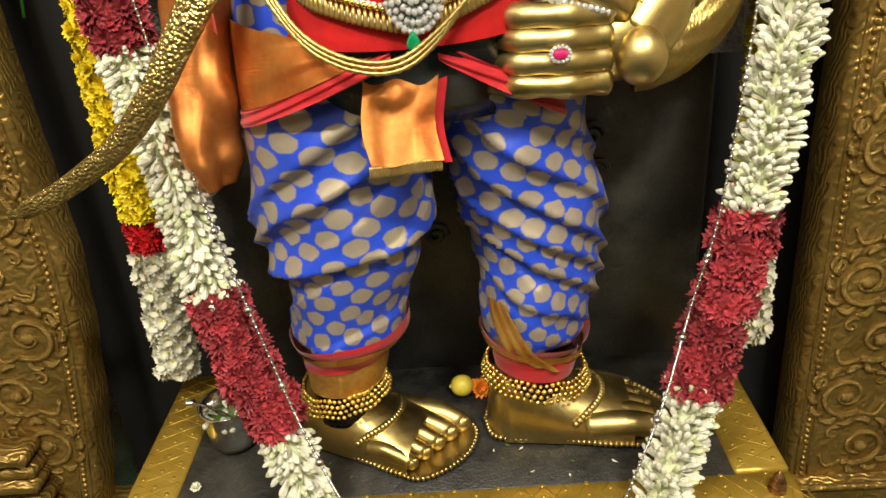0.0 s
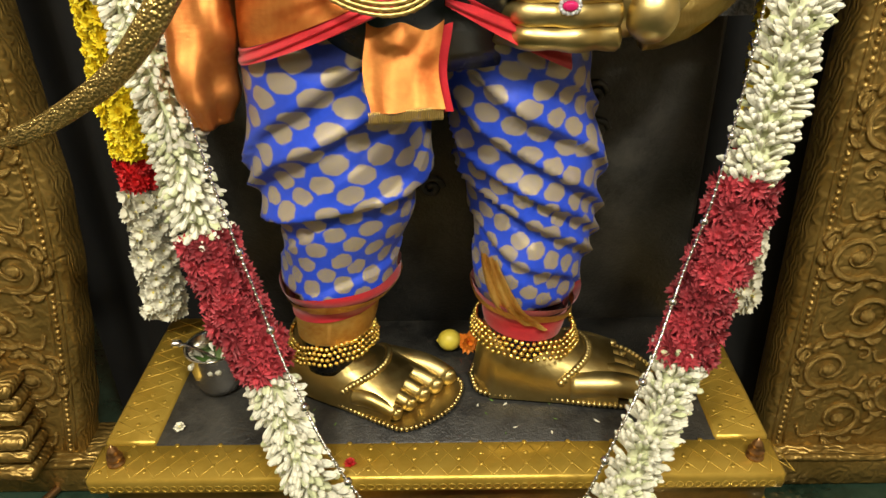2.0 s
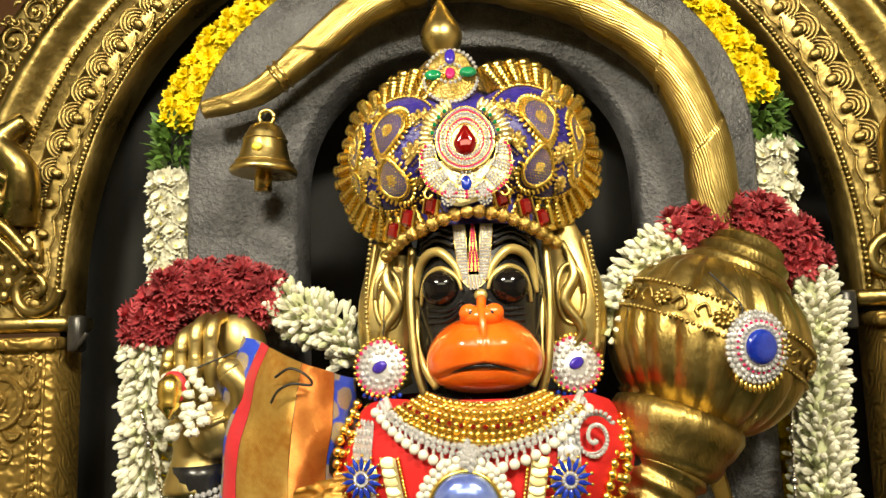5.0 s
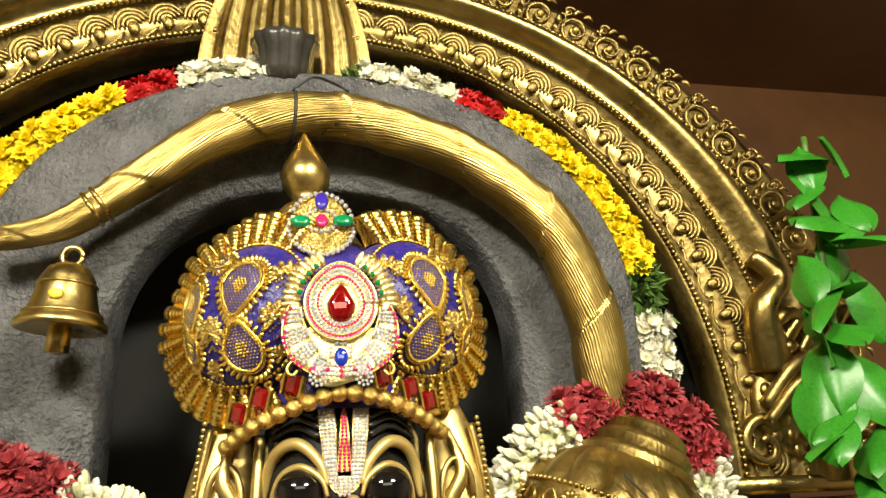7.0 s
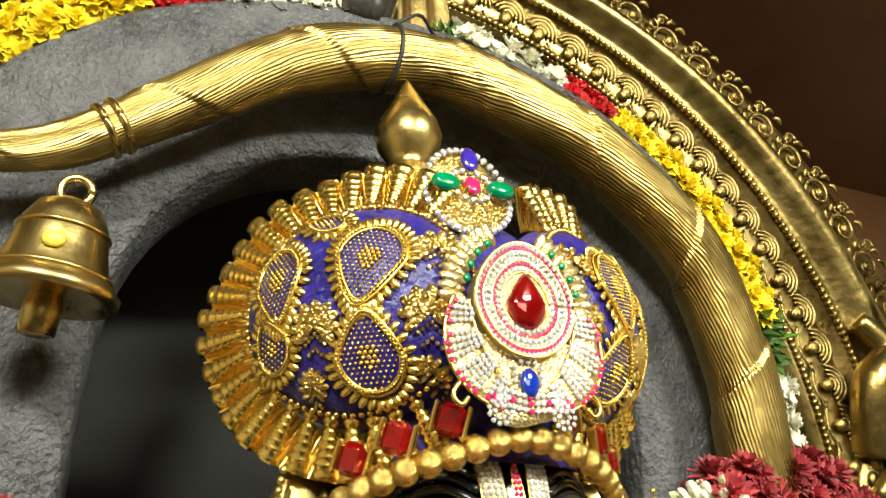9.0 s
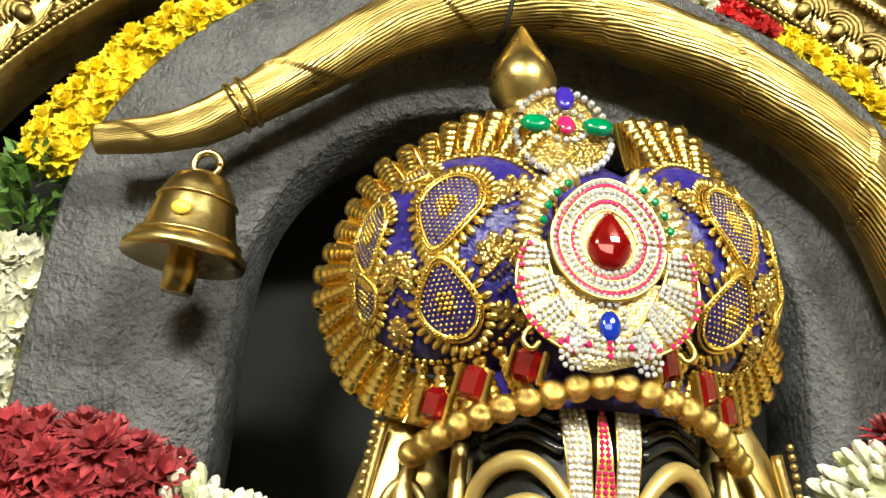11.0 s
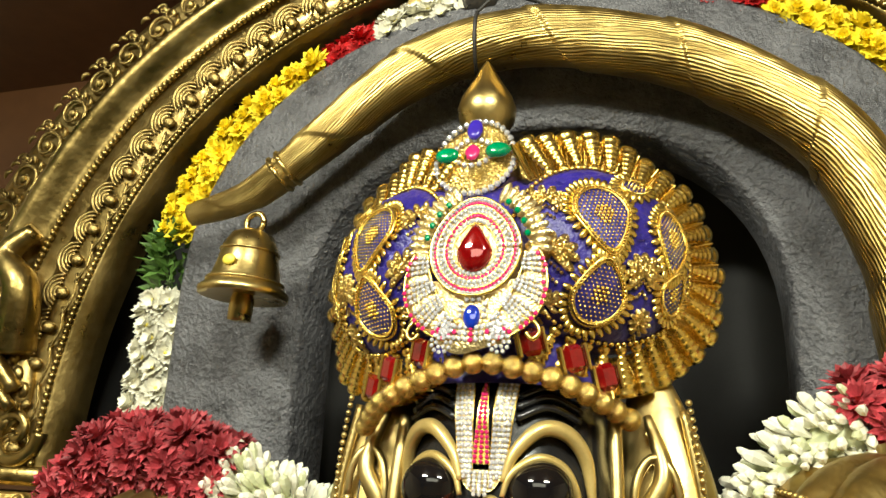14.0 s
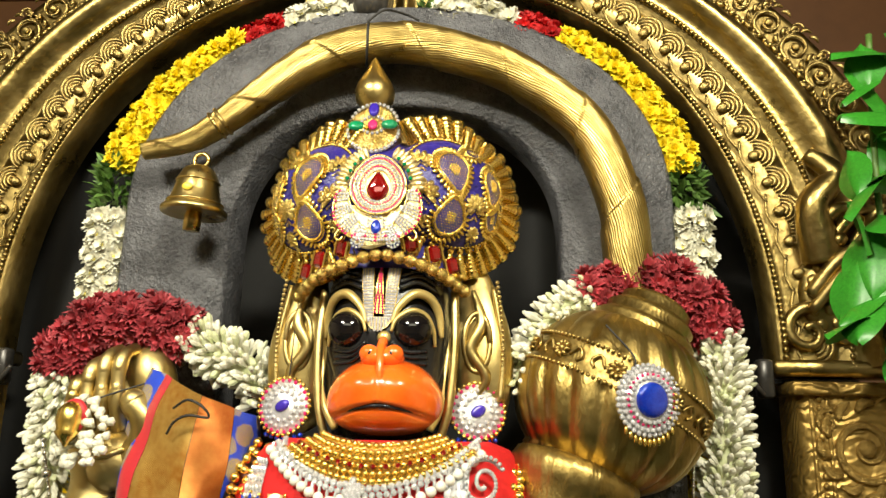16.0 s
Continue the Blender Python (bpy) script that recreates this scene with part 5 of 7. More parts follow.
def string(mesh, ctrl, r, parent, gap=1.9):
    """Single beads along a curve."""
    length = sum((b - a).length for a, b in zip(spline(ctrl, 40), spline(ctrl, 40)[1:]))
    n = max(2, round(length / (r * gap)))
    for p in spline(ctrl, n):
        place(mesh, p, r, parent)


def gem(g, c, rx, rz, deep=0.4, slot=0, at=None, drop=False, facets=20):
    """A cut stone facing -y, with a table and a bevel; drop draws it to a point above."""
    verts, faces = [], []
    levels = ((1.0, 0.0), (1.0, 0.35), (0.82, 0.8), (0.55, 1.0))
    for k, h in levels:
        for i in range(facets):
            a = 2 * math.pi * i / facets
            x, z = math.cos(a), math.sin(a)
            if drop and z > 0:
                x *= 1 - 0.55 * z
                z *= 1.25
            verts.append((c[0] + rx * k * x, c[1] - h * deep * rx, c[2] + rz * k * z))
    for j in range(3):
        for i in range(facets):
            k = (i + 1) % facets
            faces.append((j * facets + i, j * facets + k, (j + 1) * facets + k, (j + 1) * facets + i))
    faces.append(tuple(range(3 * facets, 4 * facets)))
    return g.add(verts, faces, slot, None, at)


def facing(p, way):
    """A pose at p whose -y looks along way, z up."""
    w = Vector(way).normalized()
    x = (-w).cross(Vector((0, 0, 1)))
    x = x.normalized() if x.length > 1e-4 else Vector((1, 0, 0))
    z = x.cross(-w).normalized()
    return Matrix.Translation(p) @ Matrix((x, -w, z)).transposed().to_4x4()


# ---- crown ----
crown = thing("jewelled_crown", "purple silk crown with gold pleated fringe, paisleys and gem brooch", "crown")
g = Geo()
lathe(g, [(0.066, 0.02), (0.074, 0.04), (0.084, 0.09), (0.085, 0.15), (0.072, 0.19), (0.052, 0.225), (0.040, 0.25), (0.028, 0.262)], 40, 0, pose(-0.018, 1.268, 1.585, 2, -4, 0),
      lambda a, s: 1 + 0.012 * math.cos(40 * a) * s)
part("cap", g, gold_fine, crown)
g = Geo()
lathe(g, [(0.020, 0), (0.026, 0.004), (0.020, 0.010), (0.016, 0.016), (0.020, 0.022), (0.029, 0.036), (0.031, 0.048), (0.027, 0.062), (0.019, 0.076), (0.011, 0.092), (0.004, 0.106), (0.001, 0.110)], 32, 0, pose(-0.037, 1.266, 1.842, -3, -2, 0))
part("finial", g, brass, crown, "smooth brass finial")
g = Geo()
loft(g, HEAD, 1.592, 1.65, 60, 10, 0, lambda u, v: 0.010 + 0.006 * noise.noise((20 * u, 4 * v, 1)), 0.0, False)
part("band", g, silk_purple, crown)
g = Geo()
ball(g, (-0.008, 1.228, 1.695), (0.088, 0.084, 0.096), 40, 24)
part("silk_dome", g, silk_purple, crown, "purple silk between the two lobes")


g = Geo()
lathe(g, [(0.0005, 0.0), (0.0048, 0.002), (0.0058, 0.005), (0.0046, 0.0085), (0.0030, 0.010), (0.0042, 0.0115), (0.0052, 0.0135), (0.0042, 0.0152), (0.0058, 0.0172), (0.0062, 0.019), (0.0050, 0.0205),
          (0.0068, 0.0226), (0.0072, 0.0246), (0.0058, 0.0262), (0.0078, 0.0286), (0.0080, 0.0304), (0.0064, 0.032), (0.0086, 0.0344), (0.0088, 0.0362), (0.0072, 0.0376), (0.0088, 0.042), (0.0094, 0.046), (0.004, 0.0462)], 10, 0, Matrix.Diagonal((1, 0.7, 1, 1)))
RIB = g.mesh("fringe_rib", [gold])


def lobe(sx, c, way):
    m = facing(c, way) @ Matrix.Diagonal((1, 1, 0.92, 1))
    R1 = 0.088
    body = lambda x, z: -0.056 * math.sqrt(max(0.0, 1 - (x * x + z * z) / (R1 * R1)))
    lift = lambda x, z, o: (x, body(x, z) - o, z)
    g = Geo()
    grid(g, lambda u, v: (R1 * v * math.cos(2 * math.pi * u), body(R1 * v * math.cos(2 * math.pi * u), R1 * v * math.sin(2 * math.pi * u)) + 0.0034 * noise.noise((9 * v * math.cos(2 * math.pi * u), 34 * v * math.sin(2 * math.pi * u), 4)), R1 * v * math.sin(2 * math.pi * u)), 72, 28, True, at=m)
    grid(g, lambda u, v: (R1 * (1 - 0.3 * v) * math.cos(2 * math.pi * u), 0.07 * v, R1 * (1 - 0.3 * v) * math.sin(2 * math.pi * u)), 40, 6, True, at=m)
    pad = part("silk_lobe", g, silk_purple, crown)
    # stepped gold ribs round the rim, a pleated ruffle behind their ends
    n = 36
    for i in range(n):
        a = 2 * math.pi * i / n
        if math.cos(a) * -sx > 0.60:
            continue
        loc = Matrix.Translation((0.081 * math.cos(a), -0.016, 0.081 * math.sin(a))) @ Matrix.Rotation(math.pi / 2 - a, 4, "Y") @ Matrix.Rotation(-0.22 + 0.08 * math.sin(5 * i), 4, "X")
        ob = new("fringe_rib", RIB)
        ob.matrix_basis, ob.parent = m @ loc, crown
    g = Geo()
    turn0 = (0.0 if sx > 0 else math.pi) + math.pi
    way = lambda u: turn0 + 0.93 + (2 * math.pi - 1.86) * u
    grid(g, lambda u, v: ((0.090 + 0.037 * v) * math.cos(way(u)), 0.003 + 0.0032 * v * math.sin(76 * 2 * math.pi * u) - 0.006 * v, (0.090 + 0.037 * v) * math.sin(way(u))), 520, 3, at=m)
    part("pleated_ruffle", g, gold, crown)
    g = Geo()
    for i in range(90):
        a = 2 * math.pi * i / 90
        ball(g, (0.083 * math.cos(a), -0.0215, 0.083 * math.sin(a)), 0.0026, 6, 4, at=m)
    tagged(part("bead_edge", g, gold, crown), kind="stuff")
    # almond motifs: scalloped gold petals, bead line, netted middle
    for x0, z0, wide, high, rot in ((0.018, 0.022, 0.024, 0.034, 3.0), (-0.050, 0.012, 0.020, 0.033, 3.3), (0.020, -0.050, 0.022, 0.027, 0.1), (-0.020, 0.058, 0.010, 0.020, 1.2), (-0.050, -0.040, 0.015, 0.020, 0.4)):
        x0, rot = x0 * -sx, rot * -sx
        turn = lambda x, z: (x0 + x * math.cos(rot) - z * math.sin(rot), z0 + x * math.sin(rot) + z * math.cos(rot))
        rim = lambda a, f: turn(f * wide * math.cos(a) * (1 - 0.45 * max(0, math.sin(a))), f * high * math.sin(a) * (1.15 if math.sin(a) > 0 else 0.85))
        g = Geo()
        grid(g, lambda u, v: lift(*rim(2 * math.pi * u, v), 0.0025), 36, 6, True, at=m)
        almond = part("almond_patch", g, silk_purple, crown)
        edge = Geo()
        for f, r in ((1.0, 0.0014), (0.88, 0.0011)):
            tube(edge, [lift(*rim(2 * math.pi * k / 36, f), 0.004) for k in range(37)], r, 6, 72, at=m)
        part("gold_edge", edge, gold, almond)
        g = Geo()
        count = round(2.2 * math.pi * (wide + high) / 2 / 0.0056)
        for k in range(count):
            t = 2 * math.pi * (k + 0.5) / count
            p, q = rim(t, 1.0), rim(t, 1.0 + 0.007 / ((wide + high) / 2))
            d = Vector((q[0] - p[0], 0, q[1] - p[1])).normalized()
            ball(g, lift((p[0] + q[0]) / 2, (p[1] + q[1]) / 2, 0.002), (0.0034, 0.0018, 0.0060), 8, 5, turn=Matrix.Rotation(math.atan2(d.x, d.z), 4, "Y"), at=m)
        tagged(part("petal_edging", g, gold, almond), kind="stuff")
        g = Geo()
        for k in range(60):
            ball(g, lift(*rim(2 * math.pi * k / 60, 0.94), 0.0055), 0.0013, 5, 4, at=m)
        for i in range(-9, 10):
            for j in range(-12, 13):
                x, z = 0.0036 * (i + 0.5 * (j % 2)), 0.0031 * j
                k = math.hypot(x / (wide * (1 - 0.35 * max(0, z / high))), z / (high * (1.1 if z > 0 else 0.85)))
                if k < 0.84:
                    ball(g, lift(*turn(x, z), 0.0035), 0.0010 if k > 0.3 else 0.0018, 5, 4, at=m)
        tagged(part("net_beading", g, gold, almond), kind="stuff")
    # palmettes of stitched gold petals
    for x0, z0, r in ((0.058, -0.018, 0.022), (-0.016, -0.028, 0.019), (0.060, 0.034, 0.018), (-0.060, 0.046, 0.013), (-0.020, -0.066, 0.012), (0.056, -0.056, 0.012)):
        x0 *= -sx
        g = Geo()
        for k in range(9):
            a = math.pi * (-0.22 + 1.44 * k / 8)
            for f, w in ((0.62, 0.21), (0.30, 0.13)):
                ball(g, lift(x0 + r * f * math.cos(a), z0 + r * f * math.sin(a), 0.003), (w * r, 0.0024, 0.34 * r), 8, 6, turn=Matrix.Rotation(math.pi / 2 - a, 4, "Y"), at=m)
        for k in range(7):
            for s in (-1, 1):
                ball(g, lift(x0 + s * r * 0.12 * (k % 4), z0 - r * (0.3 + 0.12 * k), 0.002), 0.0016, 5, 4, at=m)
        part("palmette", g, gold_fine, crown)
    return pad


lobe(-1, (-0.086, 1.198, 1.694), (-0.58, -0.81, 0.06))
lobe(1, (0.074, 1.202, 1.703), (0.58, -0.81, 0.06))
# front brooch: drop gem in a round stone plate, two curled wings and a foot
bm_ = facing((-0.004, 1.124, 1.682), (0, -1, 0.10))
brooch = new("brooch")
brooch.parent = crown
drop = lambda a, r: (r * 0.83 * math.cos(a) * (1 - 0.20 * max(0, math.sin(a)) ** 2), 0.008 + r * 0.88 * math.sin(a) * (1.16 if math.sin(a) > 0 else 1))


def set_stone(mesh, x, z, r, y=-0.0105):
    place(mesh, bm_ @ Vector((x, y, z)), (r, r * 0.55, r), brooch)


g = Geo()
grid(g, lambda u, v: (drop(2 * math.pi * u, 0.0425 * v)[0], -0.010 + 0.004 * v ** 6, drop(2 * math.pi * u, 0.0425 * v)[1]), 72, 10, True, at=bm_)
grid(g, lambda u, v: (drop(2 * math.pi * u, 0.0425)[0], -0.006 + 0.022 * v, drop(2 * math.pi * u, 0.0425)[1]), 72, 2, True, at=bm_)
part("round_plate", g, pale_gold, brooch)
for r, mesh, s in ((0.0236, STONE_W, 0.0020), (0.0276, STONE_P, 0.0016), (0.0312, STONE_W, 0.0020), (0.0350, STONE_W, 0.0018), (0.0384, STONE_P, 0.0015), (0.0414, STONE_W, 0.0018)):
    n = round(2 * math.pi * r / (2.5 * s))
    for i in range(n):
        x, z = drop(2 * math.pi * (i + 0.5) / n, r)
        set_stone(mesh, x, z, s)
for r, mat in ((0.0294, gold), (0.0367, gold), (0.0428, gold), (0.0212, gold)):
    g = Geo()
    tube(g, [bm_ @ Vector((drop(k * math.pi / 30, r)[0], -0.0104, drop(k * math.pi / 30, r)[1])) for k in range(61)], 0.0008 if r < 0.04 else 0.0013, 5, 90)
    part("gold_rim", g, mat, brooch)
for s in (-1, 1):
    # fan of pale gold petals beside the plate
    g = Geo()
    for k in range(11):
        a = 0.0 + 0.115 * k
        ball(g, (s * 0.0490 * math.cos(a), -0.001, 0.010 + 0.0540 * math.sin(a)), (0.0040, 0.003, 0.0100), 8, 6, turn=Matrix.Rotation(s * (math.pi / 2 - a), 4, "Y"), at=bm_)
    part("petal_fan", g, pale_gold, brooch)
    for k in range(4):
        a = 0.22 + 0.24 * k
        place(STONE_G, bm_ @ Vector((s * 0.0415 * math.cos(a), -0.008, 0.010 + 0.047 * math.sin(a))), (0.0028, 0.0022, 0.0028), brooch)
    # wing: a paisley curling outwards
    bend = lambda t: -0.12 + 1.42 * t
    line = [Vector((s * (0.0445 + 0.004 * math.sin(3 * t)) * math.cos(bend(t)), 0, 0.000 - 0.0600 * math.sin(bend(t)))) for t in [k / 20 for k in range(21)]]
    half = lambda t: 0.0105 * math.sin(math.pi * (0.08 + 0.80 * t)) + 0.0025
    side = lambda t: Vector((s * math.cos(bend(t)), 0, -math.sin(bend(t))))
    g = Geo()
    grid(g, lambda u, v: bm_ @ (line[round(v * 20)] + side(v) * half(v) * (2 * u - 1) + Vector((0, -0.007 + 0.003 * abs(2 * u - 1) ** 4, 0))), 8, 20)
    part("wing_plate", g, pale_gold, brooch)
    for t in [0.03 + 0.94 * k / 15 for k in range(16)]:
        rows = max(1, round(half(t) / 0.0021))
        for j in range(-(rows // 2), rows // 2 + 1):
            p = line[round(t * 20)] + side(t) * (half(t) * 1.9 * j / max(1, rows))
            set_stone(STONE_P if j == rows // 2 else STONE_W, p.x, p.z, 0.0019, -0.0085)
    g = Geo()
    tube(g, [bm_ @ (line[k] + side(k / 20) * half(k / 20) + Vector((0, -0.007, 0))) for k in range(21)], 0.0011, 5, 40)
    tube(g, [bm_ @ (line[k] - side(k / 20) * half(k / 20) + Vector((0, -0.007, 0))) for k in range(21)], 0.0011, 5, 40)
    part("gold_rim", g, gold, brooch)
for s in (-1, 1):
    g = Geo()
    tube(g, [bm_ @ Vector(p) for p in ((s * 0.036, -0.006, -0.046), (s * 0.047, -0.006, -0.050), (s * 0.051, -0.006, -0.058), (s * 0.046, -0.006, -0.063), (s * 0.041, -0.006, -0.058))], 0.0018, 8, 24)
    part("hook", g, gold, brooch)
    for r, n in ((0.0075, 11), (0.0038, 6)):
        for i in range(n):
            a = 2 * math.pi * i / n
            set_stone(STONE_W, s * 0.022 + r * math.cos(a), -0.066 + r * math.sin(a), 0.0017, -0.0095)
g = Geo()
grid(g, lambda u, v: (0.030 * math.cos(2 * math.pi * u) * v, -0.007 + 0.003 * v ** 4, -0.058 + (0.014 + 0.003 * math.cos(6 * math.pi * u)) * math.sin(2 * math.pi * u) * v), 48, 5, True, at=bm_)
grid(g, lambda u, v: ((0.034 - 0.012 * v) * (2 * u - 1), -0.0055, -0.016 - 0.044 * v), 6, 6, at=bm_)
part("foot_plate", g, pale_gold, brooch)
for i in range(-6, 7):
    for j in range(3):
        set_stone(STONE_P if (i == 0 or (j == 1 and i % 3 == 0)) else STONE_W, 0.0042 * i, -0.064 + 0.0045 * j + 0.0006 * abs(i), 0.0020, -0.0085)
for i in range(-2, 3):
    for j in range(3):
        set_stone(STONE_W, 0.0048 * i, -0.036 - 0.0046 * j if abs(i) > 1 else -0.032, 0.0019, -0.0078)
g = Geo()
gem(g, (0, -0.010, 0.006), 0.0142, 0.0176, 0.5, 0, bm_, True, 28)
part("red_gem", g, ruby, brooch, "drop-shaped red gem")
g = Geo()
gem(g, (0, -0.008, -0.046), 0.0066, 0.0095, 0.5, 0, bm_, False, 20)
part("blue_gem", g, sapphire, brooch)
# peak plate with four gems
pk = facing((-0.022, 1.170, 1.789), (0, -0.95, 0.25))
g = Geo()
grid(g, lambda u, v: ((0.036 + 0.004 * math.cos(10 * math.pi * u)) * math.cos(2 * math.pi * u) * v, 0.004 - 0.012 * (1 - v * v), (0.034 + 0.012 * max(0, math.sin(2 * math.pi * u))) * math.sin(2 * math.pi * u) * v), 60, 6, True, at=pk)
grid(g, lambda u, v: (0.036 * math.cos(2 * math.pi * u), 0.004 + 0.05 * v, 0.036 * math.sin(2 * math.pi * u) * (1 - 0.3 * v)), 40, 2, True, at=pk)
peak = part("peak_plate", g, gold_fine, crown, "gold peak plate set with coloured gems")
for name, mat, x, z, rx, rz in (("green_gem", emerald, -0.022, 0.0, 0.0115, 0.0075), ("green_gem", emerald, 0.023, 0.002, 0.0115, 0.0075), ("violet_gem", violet, 0.0, 0.028, 0.0072, 0.0115), ("pink_gem", pink, 0.0, 0.002, 0.0066, 0.0085)):
    g = Geo()
    gem(g, (x, -0.010, z), rx, rz, 0.5, 0, pk)
    part(name, g, mat, peak)
for i in range(36):
    a = 2 * math.pi * i / 36
    place(STONE_W, pk @ Vector((0.035 * math.cos(a), -0.001, 0.035 * math.sin(a) + 0.010 * max(0, math.sin(a)))), 0.003, peak)
for i in range(16):
    a = 2 * math.pi * i / 16
    place(STONE_W, pk @ Vector((0.017 * math.cos(a), -0.008, 0.014 * math.sin(a) + 0.004)), 0.0026, peak)
# bead band and row of red stones over the brow
band = [(-0.112, 1.180, 1.560), (-0.084, 1.146, 1.578), (-0.042, 1.128, 1.594), (-0.004, 1.124, 1.605), (0.034, 1.130, 1.600), (0.070, 1.148, 1.588), (0.104, 1.184, 1.570)]
for p in spline(band, 18):
    place(FILIGREE, p, 0.0090, crown)
for t in (0.08, 0.20, 0.33, 0.66, 0.79, 0.91):
    p = spline(band, 100)[round(t * 100)] + Vector((0, 0.002, 0.022))
    m = facing(p, (-0.9 if t < 0.5 else 0.9, -1.2, 0)) @ Matrix.Rotation(0.25 if t < 0.5 else -0.25, 4, "Y")
    part("red_stone", block(Geo(), (-0.009, -0.005, -0.0105), (0.009, 0.004, 0.0105), 0.004, at=m), ruby, crown, smooth=False)
    for s in (-1, 1):
        part("setting", block(Geo(), (s * 0.0110 - 0.0014, -0.004, -0.0105), (s * 0.0110 + 0.0014, 0.003, 0.0105), 0.001, at=m), gold, crown, smooth=False)

# ---- forehead mark ----
tilak = thing("forehead_ornament", "white stone forehead ornament with a red stone centre", "ornament")
bar = lambda u, v, s: 0.0005 + s * (0.0095 + 0.017 * u - 0.009 * v * (0.35 + 0.65 * u))
for s in (-1, 1):
    g = Geo()
    grid(g, lambda u, v: front(HEAD, bar(u, v, s), 1.602 - 0.078 * v, 0.004 + 0.001 * math.sin(math.pi * u)), 6, 24)
    arm = part("side_bar", g, pale_gold, tilak)
    for k in range(20):
        for j in range(4):
            v, u = (k + 0.5) / 20, (j + 0.5) / 4
            place(STONE_W, front(HEAD, bar(u, v, s), 1.602 - 0.078 * v, 0.0055), (0.0019, 0.0012, 0.0019), arm)
    g = Geo()
    for u in (0, 1):
        tube(g, [front(HEAD, bar(u, k / 10, s), 1.602 - 0.0078 * k, 0.0045) for k in range(11)], 0.0008, 5, 30)
    part("gold_edge", g, gold, arm)
g = Geo()
grid(g, lambda u, v: front(HEAD, 0.0005 + 0.016 * (2 * u - 1) * math.sqrt(max(0, 1 - v * v)), 1.528 - 0.017 * v, 0.005), 12, 8)
plate = part("lower_plate", g, pale_gold, tilak)
for k in range(6):
    for j in range(-3, 4):
        if abs(j) < 4 - 0.5 * k:
            place(STONE_W, front(HEAD, 0.0005 + 0.0042 * j, 1.526 - 0.0030 * k, 0.0065), (0.0018, 0.0012, 0.0018), plate)
g = Geo()
grid(g, lambda u, v: front(HEAD, 0.0005 + (0.0010 + 0.0060 * v) * (2 * u - 1), 1.612 - 0.080 * v, 0.006), 6, 24)
centre = part("centre_bar", g, gold, tilak)
for k in range(22):
    v = (k + 0.5) / 22
    wide = 0.0006 + 0.0044 * v
    for x in ([0.0] if v < 0.3 else [-wide * 0.6, wide * 0.6] if v < 0.7 else [-wide, 0.0, wide]):
        place(STONE_P, front(HEAD, 0.0005 + x, 1.610 - 0.078 * v, 0.0070), (0.0016, 0.0011, 0.0016), centre)

# ---- earrings ----
for c, way in (((-0.121, 1.184, 1.418), (-0.25, -1, 0.1)), ((0.122, 1.200, 1.416), (0.25, -1, 0.1))):
    ring = thing("round_earring", "round white stone earring with pink rim and dark blue centre", "earring", group="earrings")
    m = facing(c, way)
    g = Geo()
    lathe(g, [(0.030, 0), (0.036, 0.002), (0.034, 0.006), (0.020, 0.009), (0.006, 0.010)], 32, 0, m @ Matrix.Rotation(math.pi / 2, 4, "X"))
    part("disc", g, diamond, ring)
    for n, r, mesh, s in ((30, 0.036, GOLD_BEAD, 0.0030), (22, 0.0325, STONE_P, 0.0026), (20, 0.026, STONE_W, 0.0032), (14, 0.0185, STONE_W, 0.0032)):
        for i in range(n):
            a = 2 * math.pi * i / n
            place(mesh, m @ Vector((r * math.cos(a), -0.006 - (0.036 - r) * 0.2, r * math.sin(a))), s, ring)
    g = Geo()
    gem(g, (0, -0.010, 0), 0.0105, 0.0072, 0.4, 0, m @ Matrix.Rotation(-0.5, 4, "Y"))
    part("centre_gem", g, violet, ring)
    for i in range(7):
        place(shared("bead", sapphire, 8, 6), m @ Vector((-0.024 + 0.008 * i, 0.0, -0.041 + 0.002 * abs(3 - i))), 0.0034, ring)
    g = Geo()
    tube(g, [m @ Vector((0, 0, 0.034)), m @ Vector((0.002, -0.004, 0.08)), m @ Vector((-0.002, 0.004, 0.15))], 0.0009, 5, 10)
    part("cord", g, cord_black, ring, "thin black cord")


# ---- chest jewellery ----
def ucurve(cx, a, low, rise, off, n=14, p=2.0):
    return [chest(cx + a * s, low + rise * abs(s) ** p, off) for s in [-1 + 2 * k / n for k in range(n + 1)]]


collar = thing("gold_collar", "broad gold collar of fine beadwork with red stones", "necklace", at=CHEST)
for k in range(6):
    string(GOLD_BEAD, ucurve(0.006, 0.070 + 0.008 * k, 1.356 - 0.0075 * k, 0.012 + 0.004 * k, 0.010 + 0.001 * k), 0.0042, collar, 2.0)
string(STONE_R, ucurve(0.006, 0.094, 1.334, 0.024, 0.018), 0.0032, collar, 4.4)
g = Geo()
grid(g, lambda u, v: chest(0.006 + (0.066 + 0.052 * v) * (2 * u - 1), 1.360 - 0.046 * v + (0.010 + 0.026 * v) * (2 * u - 1) ** 2, 0.008), 40, 6)
part("backing", g, gold_fine, collar)
pearls = thing("pearl_necklace", "white stone and pearl necklace with a hanging pearl edge", "necklace", at=CHEST)
string(STONE_W, ucurve(0.0, 0.122, 1.311, 0.052, 0.014), 0.0046, pearls, 1.8)
string(STONE_W, ucurve(0.0, 0.122, 1.304, 0.053, 0.014), 0.0040, pearls, 2.0)
string(PEARL, ucurve(0.0, 0.126, 1.290, 0.058, 0.014), 0.0062, pearls, 2.15)
for p in spline(ucurve(0.0, 0.124, 1.297, 0.055, 0.014), 30):
    place(STONE_W, p, (0.0022, 0.0022, 0.006), pearls)
